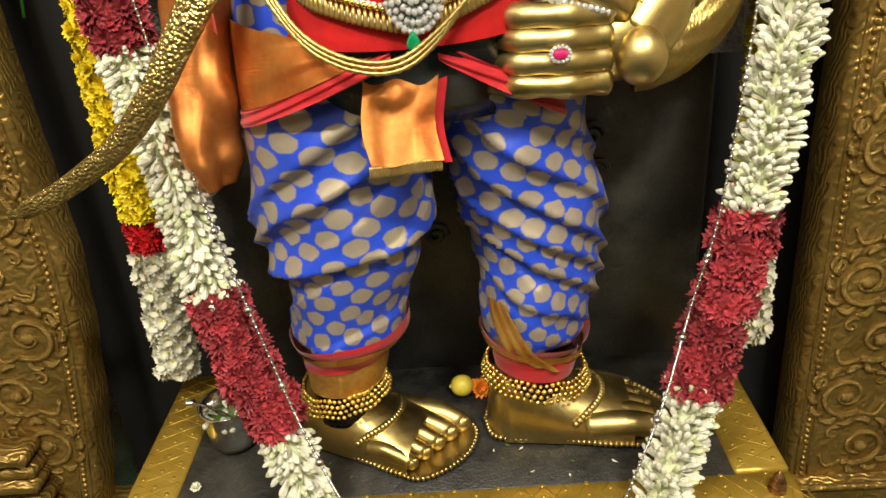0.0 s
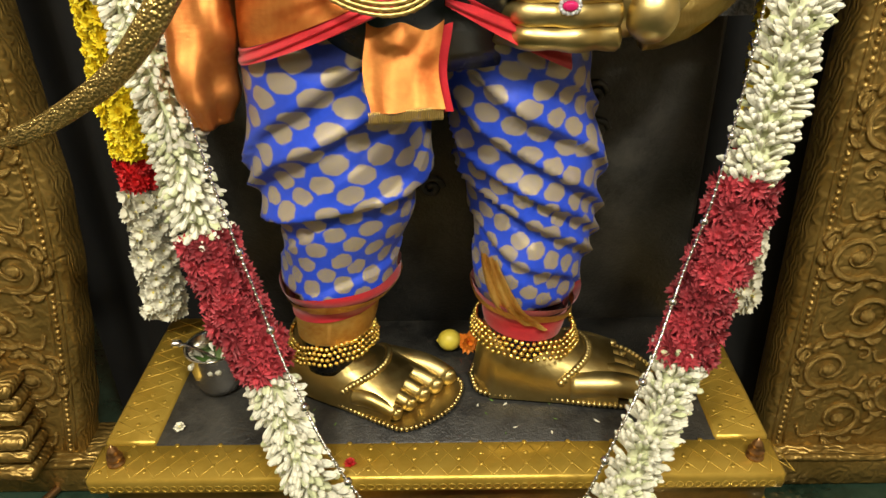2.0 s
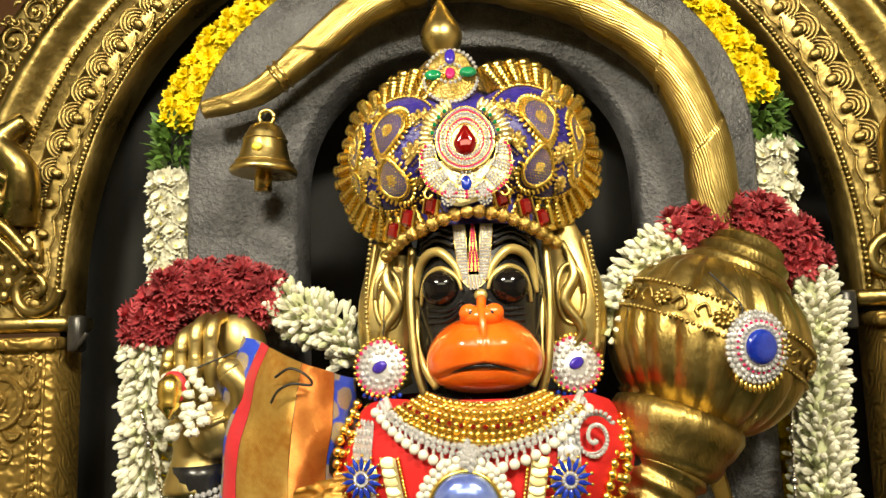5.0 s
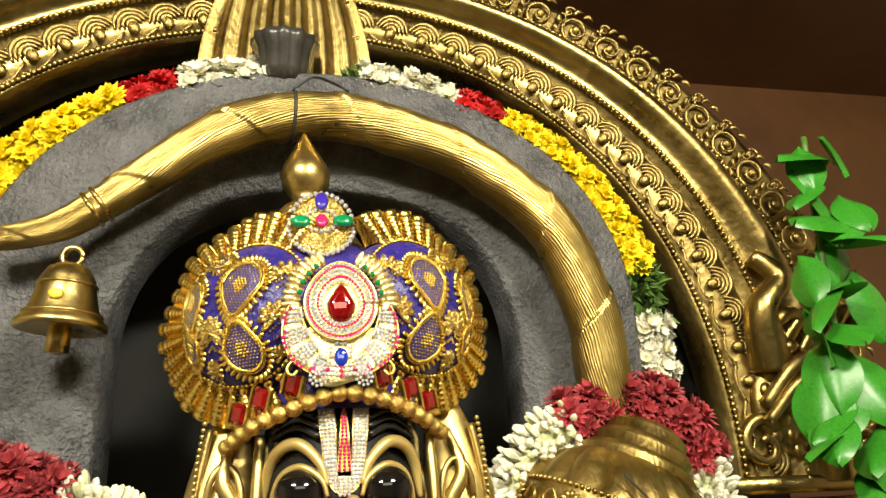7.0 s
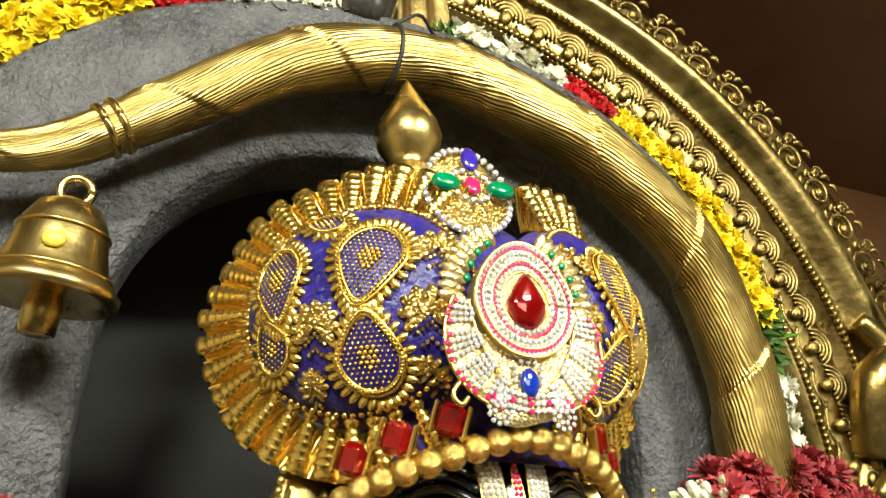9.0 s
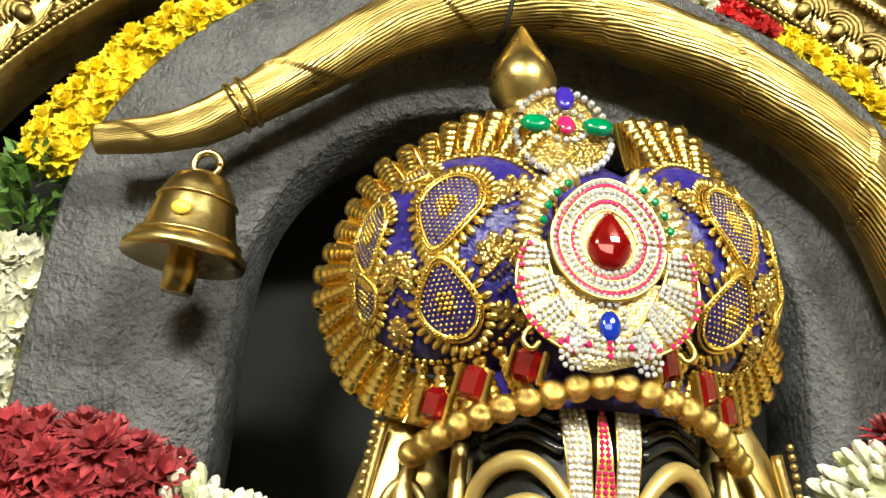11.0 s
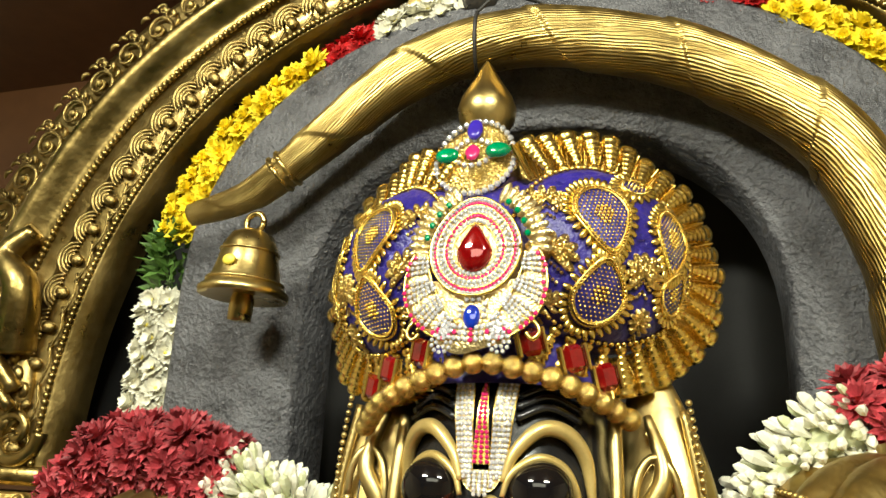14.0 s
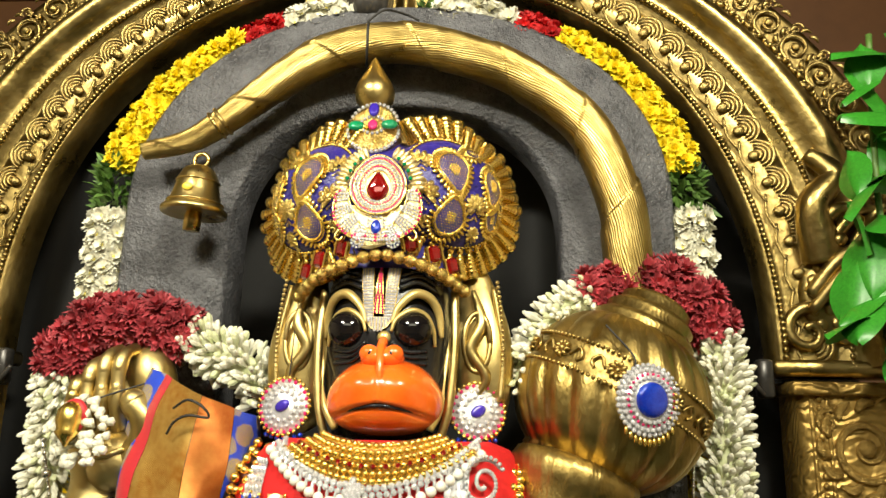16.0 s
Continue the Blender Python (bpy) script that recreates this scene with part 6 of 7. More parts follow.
for k in range(24):
    place(STONE_W, chest(-0.014 + 0.012 * math.cos(k * 2.4) * (k / 24), 1.307 + 0.016 * math.sin(k * 2.4) * (k / 24), 0.020), 0.0042, pearls)

for sx, side_x in ((-1, (-0.142, -0.139, -0.122, -0.091, -0.070)), (1, (0.100, 0.096, 0.080, 0.056, 0.040))):
    strap = thing("stone_strap", "white stone strap with blue flower brooches down the chest", "strap", at=CHEST, group="chest straps")
    zs = (1.335, 1.275, 1.184, 1.097, 1.050)
    path = [chest(x, z, 0.010) for x, z in zip(side_x, zs)]
    pts = spline(path, 52)
    g = Geo()
    grid(g, lambda u, v: chest(pts[round(v * 52)].x + 0.0135 * (2 * u - 1), pts[round(v * 52)].z, 0.009), 6, 52)
    part("band", g, diamond, strap)
    for p in pts[::2]:
        for j in range(5):
            place(STONE_W, chest(p.x + 0.0055 * (j - 2), p.z, 0.011), (0.0022, 0.0022, 0.0042), strap)
    for x, z in zip(side_x[1:4], zs[1:4]):
        m = facing(chest(x, z, 0.014), (0.25 * sx, -1, 0.05))
        flower = new("blue_flower")
        flower.parent = strap
        for i in range(14):
            a = 2 * math.pi * i / 14
            q = m @ Matrix.Rotation(a, 4, "Y")
            g = Geo()
            gem(g, (0, -0.003, 0.0165), 0.0030, 0.0075, 0.8, 0, q, True, 8)
            part("petal_gem", g, sapphire, flower)
            place(GOLD_BEAD, q @ Vector((0, -0.002, 0.0265)), 0.0022, flower)
            place(STONE_W, q @ Vector((0, -0.004, 0.0075)), 0.0022, flower)
        g = Geo()
        gem(g, (0, -0.004, 0), 0.0055, 0.0055, 0.6, 0, m)
        part("centre_gem", g, sapphire, flower)
        g = Geo()
        lathe(g, [(0.022, 0), (0.021, 0.002), (0.008, 0.004), (0.002, 0.004)], 20, 0, m @ Matrix.Rotation(math.pi / 2, 4, "X"))
        part("backing", g, gold, flower)
    foil = thing("gold_foil_strip", "shiny scalloped gold foil strip on red velvet", "strip", at=CHEST, group="gold foil strips")
    a, b = ((-0.108, 1.300), (-0.066, 1.110)) if sx < 0 else ((0.066, 1.300), (0.036, 1.118))
    g = Geo()
    grid(g, lambda u, v: chest(a[0] + (b[0] - a[0]) * v + 0.010 * (2 * u - 1), a[1] + (b[1] - a[1]) * v, 0.008), 6, 84)
    part("foil", g, foil_gold, foil)
    for k in range(19):
        v = (k + 0.5) / 19
        place(SEQUIN, chest(a[0] + (b[0] - a[0]) * v, a[1] + (b[1] - a[1]) * v, 0.0095), (0.0096, 0.0070, 0.0007), foil, (0.1 * sx, -1, 0.30 + 0.1 * math.sin(9 * k)))
    string(GOLD_BEAD, [chest(a[0] + (b[0] - a[0]) * v + 0.0135 * -sx, a[1] + (b[1] - a[1]) * v, 0.009) for v in (0, 0.3, 0.6, 1)], 0.0022, foil)

disc = thing("round_pendant", "large round blue gem pendant, lamp glint in its colour, in a pearl rim", "pendant", at=CHEST)
dm = facing(chest(-0.018, 1.250, 0.016), (0, -1, 0.06))
g = Geo()
lathe(g, [(0.0375, 0), (0.0375, 0.003), (0.034, 0.009), (0.026, 0.014), (0.014, 0.0165), (0.003, 0.0172)], 40, 0, dm @ Matrix.Rotation(math.pi / 2, 4, "X"))
part("gem", g, gem_glint, disc)
g = Geo()
tube(g, [dm @ Vector((0.039 * math.cos(a), -0.003, 0.039 * math.sin(a))) for a in [k * math.pi / 12 for k in range(25)]], 0.0026, 8, 60)
part("setting", g, gold, disc)
for n, r, s in ((36, 0.0445, 0.0042), (34, 0.0515, 0.0048)):
    for i in range(n):
        a = 2 * math.pi * (i + (0.5 if r > 0.05 else 0)) / n
        place(PEARL, dm @ Vector((r * math.cos(a), -0.001, r * math.sin(a))), s if r < 0.05 else (s, s, s), disc)
g = Geo()
lathe(g, [(0.050, -0.006), (0.050, 0.0), (0.046, 0.001)], 40, 0, dm @ Matrix.Rotation(math.pi / 2, 4, "X"))
part("backing", g, diamond, disc)

square = thing("square_pendant", "square dark blue pendant framed with gold and pink stones", "pendant", at=CHEST)
sm = facing(chest(-0.017, 1.165, 0.012), (0, -1, -0.08))
part("frame_plate", block(Geo(), (-0.044, -0.003, -0.044), (0.044, 0.004, 0.044), 0.002, at=sm), gold_fine, square, smooth=False)
part("blue_plate", block(Geo(), (-0.0265, -0.008, -0.030), (0.0265, 0.002, 0.038), 0.002, at=sm), violet, square, smooth=False)
for k in range(16):
    for f, mesh, r in ((0.040, STONE_W, 0.0030), (0.0335, STONE_P, 0.0022)):
        t = -f + 2 * f * (k + 0.5) / 16
        for x, z in ((t, -f), (-f, t), (f, t)):
            place(mesh, sm @ Vector((x, -0.004, z)), r, square)

drop = thing("drop_pendant", "heart-shaped pendant with blue drop and rows of stones", "pendant", at=CHEST)
pm = facing(chest(-0.022, 1.078, 0.012), (0, -1, -0.12))
heart = lambda a, r: (r * 0.95 * math.cos(a), r * (math.sin(a) if math.sin(a) > 0 else 1.28 * math.sin(a)) * (0.85 if math.sin(a) > 0 else 1))
g = Geo()
grid(g, lambda u, v: (heart(2 * math.pi * u, 0.040)[0] * v, -0.008 * (1 - v * v), heart(2 * math.pi * u, 0.040)[1] * v), 60, 6, True, at=pm)
grid(g, lambda u, v: (heart(2 * math.pi * u, 0.040)[0], 0.012 * v, heart(2 * math.pi * u, 0.040)[1]), 60, 1, True, at=pm)
part("plate", g, gold_fine, drop)
for n, r, mesh, s in ((34, 0.040, shared("stone", emerald, 8, 5), 0.0030), (36, 0.0345, STONE_P, 0.0025), (34, 0.030, STONE_W, 0.0032), (28, 0.0235, STONE_W, 0.0030)):
    for i in range(n):
        x, z = heart(2 * math.pi * (i + 0.5) / n, r)
        place(mesh if r < 0.038 or z < 0 else STONE_W, pm @ Vector((x, -0.008 * (1 - (r / 0.040) ** 2) - 0.001, z)), s, drop)
g = Geo()
gem(g, (0, -0.008, 0.002), 0.0165, 0.0185, 0.35, 0, pm @ Matrix.Rotation(math.pi, 4, "Y"), True, 24)
part("blue_gem", g, violet, drop)

chain = thing("gold_bead_garland", "long garland of paired gold beads round the chest", "necklace", at=CHEST)
path = [(-0.150, 1.352), (-0.168, 1.30), (-0.160, 1.22), (-0.141, 1.143), (-0.105, 1.065), (-0.070, 1.030), (-0.033, 1.018), (0.010, 1.024), (0.056, 1.060), (0.100, 1.130), (0.130, 1.200), (0.158, 1.28), (0.166, 1.335)]
mid = spline([chest(x, z, 0.012) for x, z in path], 66)
for i, p in enumerate(mid):
    q = mid[min(i + 1, len(mid) - 1)] - mid[max(i - 1, 0)]
    side_ = Vector((q.z, 0, -q.x)).normalized()
    place(GOLD_BEAD, p + side_ * 0.0078, 0.0066, chain)
    place(GOLD_BEAD, p - side_ * 0.0078, 0.0066, chain)
    if i % 2:
        place(GOLD_BEAD, p + Vector((0, -0.006, 0)), 0.0052, chain)
g = Geo()
for x, z, r in ((0.128, 1.318, 0.030),):
    m = facing(chest(x, z, 0.018), (0.3, -1, 0))
    spiral(g, r * 0.9, 1.8, 0.0018, (0, 0), 1, 0.5, n=60)
conch = thing("shell_brooch", "white stone spiral shell-shaped brooch", "brooch", at=CHEST)
g2 = Geo()
g2.add([m @ Vector(p) for p in g.v], g.f)
part("spiral", g2, diamond, conch)
for k in range(46):
    a = 0.5 + k * 0.24
    rr = 0.026 * (1 - 0.85 * k / 46)
    place(STONE_W, m @ Vector((rr * math.cos(a), -0.004, rr * math.sin(a) * 1.2)), 0.0027, conch)

# ---- belt ----
belt = thing("pearl_belt", "pearl-string belt on red velvet with gold beaded edges", "belt", at=CHEST)
for row in range(6):
    for s in (-1, 1):
        x0 = -0.178 if s < 0 else 0.092
        z0 = (1.025 if s < 0 else 1.035) - 0.003 * row
        x1, z1 = -0.030 + s * 0.028, 0.992 - 0.0155 * row
        ctrl = [chest(x0 + (x1 - x0) * t, z0 + (z1 - z0) * t - 0.030 * (row / 5) * math.sin(math.pi * t ** 0.7), 0.010) for t in (0, 0.25, 0.5, 0.75, 1)]
        string(PEARL, ctrl, 0.0036, belt, 1.75)
for s in (-1, 1):
    x0 = -0.186 if s < 0 else 0.100
    for off in (0.0, 0.008):
        ctrl = [chest(x0 + (-0.03 - x0) * t, 1.030 + off + (0.998 - 1.03) * t + 0.004, 0.011) for t in (0, 0.3, 0.6, 0.9)]
        string(GOLD_BEAD, ctrl, 0.0036, belt)
    low = spline([chest(x0 + (-0.03 - x0) * t, 0.975 - 0.058 * t ** 0.6, 0.010) for t in (0, 0.25, 0.5, 0.75, 1)], 34)
    g = Geo()
    for p in low:
        tube(g, [p, p + Vector((0, -0.003, -0.006)), p + Vector((0, -0.002, -0.016))], lambda v: 0.0030 * (0.7 + 0.5 * v), 6, 5)
    tagged(part("gold_fringe", g, thread, belt), kind="stuff")
    for p in low:
        place(GOLD_BEAD, p + Vector((0, -0.002, 0.005)), 0.0034, belt)
buckle = thing("stone_buckle", "oval buckle of white stones with a red centre and green drop", "buckle", at=CHEST)
km = facing(chest(-0.029, 0.958, 0.018), (0, -1, 0.05))
g = Geo()
grid(g, lambda u, v: (0.032 * v * math.cos(2 * math.pi * u), -0.012 * (1 - v * v), 0.052 * v * math.sin(2 * math.pi * u)), 40, 6, True, at=km)
part("plate", g, silver, buckle)
for n, f in ((34, 1.0), (28, 0.82), (22, 0.62), (16, 0.42)):
    for i in range(n):
        a = 2 * math.pi * (i + 0.5 * (n % 3)) / n
        place(STONE_W, km @ Vector((0.032 * f * math.cos(a), -0.012 * (1 - f * f) - 0.001, 0.052 * f * math.sin(a))), random.uniform(0.0030, 0.0044), buckle)
g = Geo()
gem(g, (0, -0.012, -0.008), 0.0082, 0.0105, 0.5, 0, km, True)
part("red_gem", g, ruby, buckle)
g = Geo()
gem(g, (-0.004, -0.004, -0.062), 0.0075, 0.0095, 0.5, 0, km, True)
part("green_gem", g, emerald, buckle)
for k in range(3):
    cords = thing("waist_chain", "twisted gold rope chain slung across chest and waist", "chain", at=CHEST, group="gold cords")
    o = 0.0055 * (k - 1)
    g = Geo()
    tube(g, [(0.128 + o, 1.075, 1.20), (0.105 + o, 1.062, 1.09), (0.087 + o, 1.058, 1.043), (0.030 + o, 1.036, 0.945 + o), (-0.02, 1.032, 0.893 + o), (-0.061, 1.030, 0.876 + o), (-0.110, 1.040, 0.884 + o), (-0.152, 1.050, 0.914 + o), (-0.190 + o, 1.075, 0.978), (-0.186 + o, 1.10, 1.01), (-0.165, 1.10, 1.033)],
         0.0026, 6, 150, ridge=lambda a, s: 1 + 0.25 * math.cos(2 * a + 400 * s))
    part("strand", g, thread, cords)

# ---- mace ----
mace = thing("brass_mace", "large brass mace with fluted round head and spiral shaft", "mace", at=(-0.020, 0.035, 0.004))
hd = aim((0.318, 1.200, 1.430), (0.46, 0.05, 0.88))
prof = [(0.050, -0.112), (0.075, -0.100)] + [(0.120 * math.cos(a) ** 0.8, 0.112 * math.sin(a)) for a in [-1.0 + 0.0625 * k for k in range(33)]] + [(0.050, 0.106)]


def gadroon(a, s):
    if 0.50 < s < 0.66:
        return 1.045 if s < 0.53 or s > 0.63 else 1.022
    return 0.985 + 0.075 * abs(math.sin(9 * a + (6.0 * (s - 0.5) if s < 0.5 else 7.0 * (s - 0.66)))) ** 0.7


g = Geo()
lathe(g, prof, 216, 0, hd, gadroon)
part("head", g, brass_mace, mace)
g = Geo()
shell = [(0.078, 0.078), (0.074, 0.090), (0.066, 0.094), (0.070, 0.104), (0.062, 0.112), (0.058, 0.114), (0.060, 0.124), (0.051, 0.133), (0.047, 0.135), (0.047, 0.145), (0.036, 0.153), (0.028, 0.156), (0.010, 0.158)]
lathe(g, shell, 72, 0, hd, lambda a, s: 1 + 0.018 * abs(math.sin(18 * a)) + 0.02 * math.sin(a))
part("crest", g, brass_mace, mace)
g = Geo()
for z, r, n in ((-0.003, 0.1265, 110), (0.036, 0.1225, 110)):
    for i in range(n):
        a = 2 * math.pi * i / n
        ball(g, (r * math.cos(a), r * math.sin(a), z), 0.0030, 6, 4, at=hd)
tagged(part("beading", g, brass_mace, mace), kind="stuff")
for i in range(10):
    a = 2 * math.pi * i / 10 - 0.6
    m = hd @ Matrix.Rotation(a, 4, "Z") @ pose(0, -0.1235, 0.017)
    g = Geo()
    for j in range(9):
        b = 2 * math.pi * j / 9
        tube(g, [(0.003 * math.cos(b), 0.001, 0.003 * math.sin(b)), (0.008 * math.cos(b), -0.003, 0.008 * math.sin(b)), (0.0125 * math.cos(b + 0.2), 0, 0.0125 * math.sin(b + 0.2))], lambda v: 0.0030 * math.sin(math.pi * (0.15 + 0.75 * v)), 6, 6, at=m)
    ball(g, (0, -0.002, 0), (0.004, 0.004, 0.004), 8, 5, at=m)
    for sx in (-1, 1):
        tube(g, [(sx * 0.014, 0.001, -0.004), (sx * 0.024, 0.001, 0.008), (sx * 0.032, 0.003, -0.002), (sx * 0.026, 0.003, -0.009)], 0.0022, 6, 14, at=m)
    part("rosette", g, brass_mace, mace)
sh = aim((0.262, 1.168, 1.325), (-0.36, -0.15, -0.92))
g = Geo()
lathe(g, [(0.050, -0.030), (0.076, -0.022), (0.080, -0.008), (0.074, 0.010), (0.066, 0.024), (0.068, 0.034), (0.062, 0.044), (0.054, 0.048)], 72, 0, sh, lambda a, s: 1 + 0.05 * abs(math.sin(14 * a)) * (s > 0.1) * (s < 0.6))
part("collar", g, brass_mace, mace)
g = Geo()
lathe(g, [(0.055 - 0.034 * (k / 90) ** 0.8, 0.045 + 0.36 * k / 90) for k in range(91)], 40, 0, sh, lambda a, s: 1 + 0.055 * math.sin(2 * a + 92 * s))
part("shaft", g, brass_mace, mace)
eye = thing("blue_stone_ornament", "blue stone ornament with white and pink rays tied to the mace", "ornament", at=(-0.008, 0.040, 0.008))
em = facing((0.330, 1.074, 1.424), (0.32, -0.9, -0.05))
g = Geo()
grid(g, lambda u, v: (0.040 * v * math.cos(2 * math.pi * u), -0.010 * (1 - v * v), 0.040 * v * math.sin(2 * math.pi * u)), 40, 5, True, at=em)
part("plate", g, diamond, eye)
for n, r, mesh, s in ((36, 0.040, STONE_W, 0.0032), (30, 0.0345, STONE_W, 0.0032), (26, 0.0295, STONE_P, 0.0018), (26, 0.0255, STONE_W, 0.0030)):
    for i in range(n):
        a = 2 * math.pi * i / n
        place(mesh, em @ Vector((r * math.cos(a), -0.010 * (1 - (r / 0.04) ** 2) - 0.001, r * math.sin(a))), s, eye)
g = Geo()
gem(g, (0, -0.008, 0), 0.0205, 0.0205, 0.3, 0, em, False, 28)
part("blue_gem", g, sapphire, eye)
for i in range(11):
    x = -0.03 + 0.006 * i
    place(GOLD_BEAD, em @ Vector((x, -0.001, -math.sqrt(max(0, 0.040 ** 2 - x * x)) - 0.008)), (0.0024, 0.0024, 0.005), eye)
g = Geo()
tube(g, [em @ Vector((-0.02, -0.002, 0.034)), (0.315, 1.075, 1.475), (0.285, 1.082, 1.512)], 0.0012, 6, 14)
part("cord", g, cord_black, eye)

# ---- tail arching over the stele, with a bell ----
tail = thing("brass_tail", "brass-clad tail with engraved hair arching over the stele", "tail", at=(0.0, 0.026, 0.006))
T = [(0.345, 1.262, 1.46), (0.343, 1.262, 1.56), (0.338, 1.262, 1.635), (0.328, 1.262, 1.722), (0.284, 1.262, 1.832), (0.186, 1.262, 1.918), (0.068, 1.262, 1.967), (-0.044, 1.262, 1.979), (-0.149, 1.262, 1.945), (-0.235, 1.262, 1.880), (-0.309, 1.262, 1.826), (-0.350, 1.262, 1.808), (-0.400, 1.262, 1.798)]
g = Geo()
tube(g, T, lambda s: 0.0365 - 0.006 * s - 0.017 * max(0, (s - 0.72) / 0.28) ** 1.1, 180, 420, 0, 1.0, lambda a, s: 0.955 + 0.085 * ((8 * s + a / (2 * math.pi)) % 1) ** 1.6 + 0.0030 * math.sin(56 * a - 60 * s))
part("body", g, brass_tail, tail)
for v in (0.885, 0.895, 0.50, 0.70):
    pts = spline(T, 200)
    p, t = pts[round(v * 200)], (pts[round(v * 200) + 1] - pts[round(v * 200)]).normalized()
    r = 0.0305 - 0.002 * v - 0.016 * max(0, (v - 0.72) / 0.28) ** 1.1 + (0.002 if v > 0.8 else 0.0005)
    m = aim(p, t)
    g = Geo()
    tube(g, [m @ Vector((r * math.cos(a), r * math.sin(a), 0)) for a in [k * math.pi / 8 for k in range(17)]], 0.0030 if v > 0.8 else 0.0012, 8, 48, up=tuple(t))
    part("ring", g, brass, tail)
bell = thing("brass_bell", "small brass bell with clapper hanging from the tail's tip", "bell", at=(0.0, 0.012, 0.003))
bp = pose(-0.300, 1.250, 1.692, 0, 3, 0) @ Matrix.Scale(1.08, 4)
g = Geo()
lathe(g, [(0.030, 0.003), (0.044, 0.0), (0.0445, 0.006), (0.040, 0.010), (0.034, 0.020), (0.030, 0.036), (0.027, 0.052), (0.021, 0.064), (0.010, 0.070), (0.004, 0.071)], 40, 0, bp, lambda a, s: 1 + (0.006 * math.cos(30 * a) if 0.25 < s < 0.35 else 0))
part("body", g, brass, bell)
g = Geo()
lathe(g, [(0.006, -0.024), (0.0115, -0.023), (0.012, -0.004), (0.010, 0.004), (0.004, 0.02)], 20, 0, bp)
part("clapper", g, brass, bell)
g = Geo()
tube(g, [bp @ Vector((0.010 * math.cos(a), 0.0, 0.078 + 0.010 * math.sin(a))) for a in [k * math.pi / 6 for k in range(13)]], 0.0034, 8, 30)
part("loop", g, brass, bell)
for z, r in ((0.015, 0.0375), (0.046, 0.0288)):
    g = Geo()
    tube(g, [bp @ Vector((r * math.cos(a), r * math.sin(a), z)) for a in [k * math.pi / 10 for k in range(21)]], 0.0016, 6, 60, up=(0, 0, 1))
    part("raised_ring", g, brass, bell)
g = Geo()
ball(g, bp @ Vector((0, -0.034, 0.030)), (0.008, 0.003, 0.006), 10, 6)
part("yellow_mark", g, lemon_skin, bell, "dab of yellow paste")
tie = thing("tie_string", "thin black cord tied round the brass tail", "cord", at=(0.0, 0.026, 0.006))
g = Geo()
tube(g, [(-0.057 + 0.034 * math.sin(a) * 0.15, 1.262 - 0.0325 * math.sin(a), 1.977 + 0.0345 * math.cos(a)) for a in [k * math.pi / 8 for k in range(17)]], 0.0022, 6, 60)
tube(g, [(-0.055, 1.245, 2.008), (-0.03, 1.25, 2.03), (0.0, 1.29, 2.045), (0.02, 1.30, 2.04)], 0.002, 6, 20)
part("loop", g, cord_black, tie)

# ---- scarf of brass, scaly sash end, drapes ----
scarf = thing("brass_scarf", "wavy brass scarf hanging behind the lowered arm", "scarf", at=(-0.022, 0.010, 0.012))
g = Geo()
tube(g, [(0.285, 1.262, 1.36), (0.305, 1.262, 1.27), (0.328, 1.262, 1.17), (0.352, 1.258, 1.08), (0.372, 1.25, 1.00), (0.382, 1.24, 0.93), (0.350, 1.225, 0.86), (0.290, 1.20, 0.822), (0.25, 1.19, 0.815)],
     lambda s: 0.027 + 0.006 * math.sin(9 * s), 36, 110, 0, 0.55, lambda a, s: 1 + 0.06 * math.sin(9 * a + 10 * math.sin(7 * s)))
part("body", g, brass_mace, scarf)
for z, y in ((1.165, 1.150),):
    g = Geo()
    tube(g, [(0.236, 1.152, 1.205), (0.240, 1.147, 1.18), (0.244, 1.147, 1.155)], lambda s: 0.010 * math.sin(math.pi * (0.15 + 0.7 * s)), 10, 14, 0, 0.25)
    tagged(part("yellow_paste_mark", g, lemon_skin), "dab of yellow paste on the stone arm", "mark")
ribbon = thing("scaled_sash", "brass sash of woven scales sweeping out from the waist", "sash", at=(0.0, 0.0, 0.008))
g = Geo()
tube(g, [(-0.150, 1.155, 1.130), (-0.182, 1.125, 1.075), (-0.205, 1.11, 1.035), (-0.247, 1.09, 0.967), (-0.285, 1.082, 0.915), (-0.324, 1.08, 0.862), (-0.375, 1.085, 0.810), (-0.431, 1.09, 0.773), (-0.490, 1.095, 0.742), (-0.545, 1.10, 0.722)],
     lambda s: 0.020 * (1 - 0.6 * max(0, s - 0.25) ** 1.0) * (1 if s < 0.96 else 0.55), 20, 90, 0, 0.35)
part("body", g, rope, ribbon)

# ---- ornaments on arms and ankles ----
wd = thing("wrist_ornament", "round pale gold pendant tied at the wrist", "ornament", at=FIST)
m = facing((0.231, 1.128, 0.920), (0.15, -1, 0.05))
g = Geo()
lathe(g, [(0.030, 0), (0.036, 0.002), (0.036, 0.005), (0.032, 0.008), (0.012, 0.009), (0.002, 0.010)], 36, 0, m @ Matrix.Rotation(math.pi / 2, 4, "X"))
part("disc", g, silver, wd)
for n, r in ((26, 0.027), (20, 0.020), (13, 0.013), (6, 0.006)):
    for i in range(n):
        a = 2 * math.pi * i / n
        place(GOLD_BEAD, m @ Vector((r * math.cos(a), -0.009, r * math.sin(a))), 0.0028, wd)
g = Geo()
tube(g, [m @ Vector((-0.01, -0.004, 0.034)), (0.20, 1.12, 0.952), (0.178, 1.11, 0.957), (0.176, 1.108, 0.975)], 0.0011, 6, 20)
part("cord", g, white_petal, wd, "white cord")
fr_ = thing("finger_ring", "ring with a bright pink stone on the brass fist", "ring", at=FIST)
m = facing((0.130, 1.070, 0.862), (0, -1, 0))
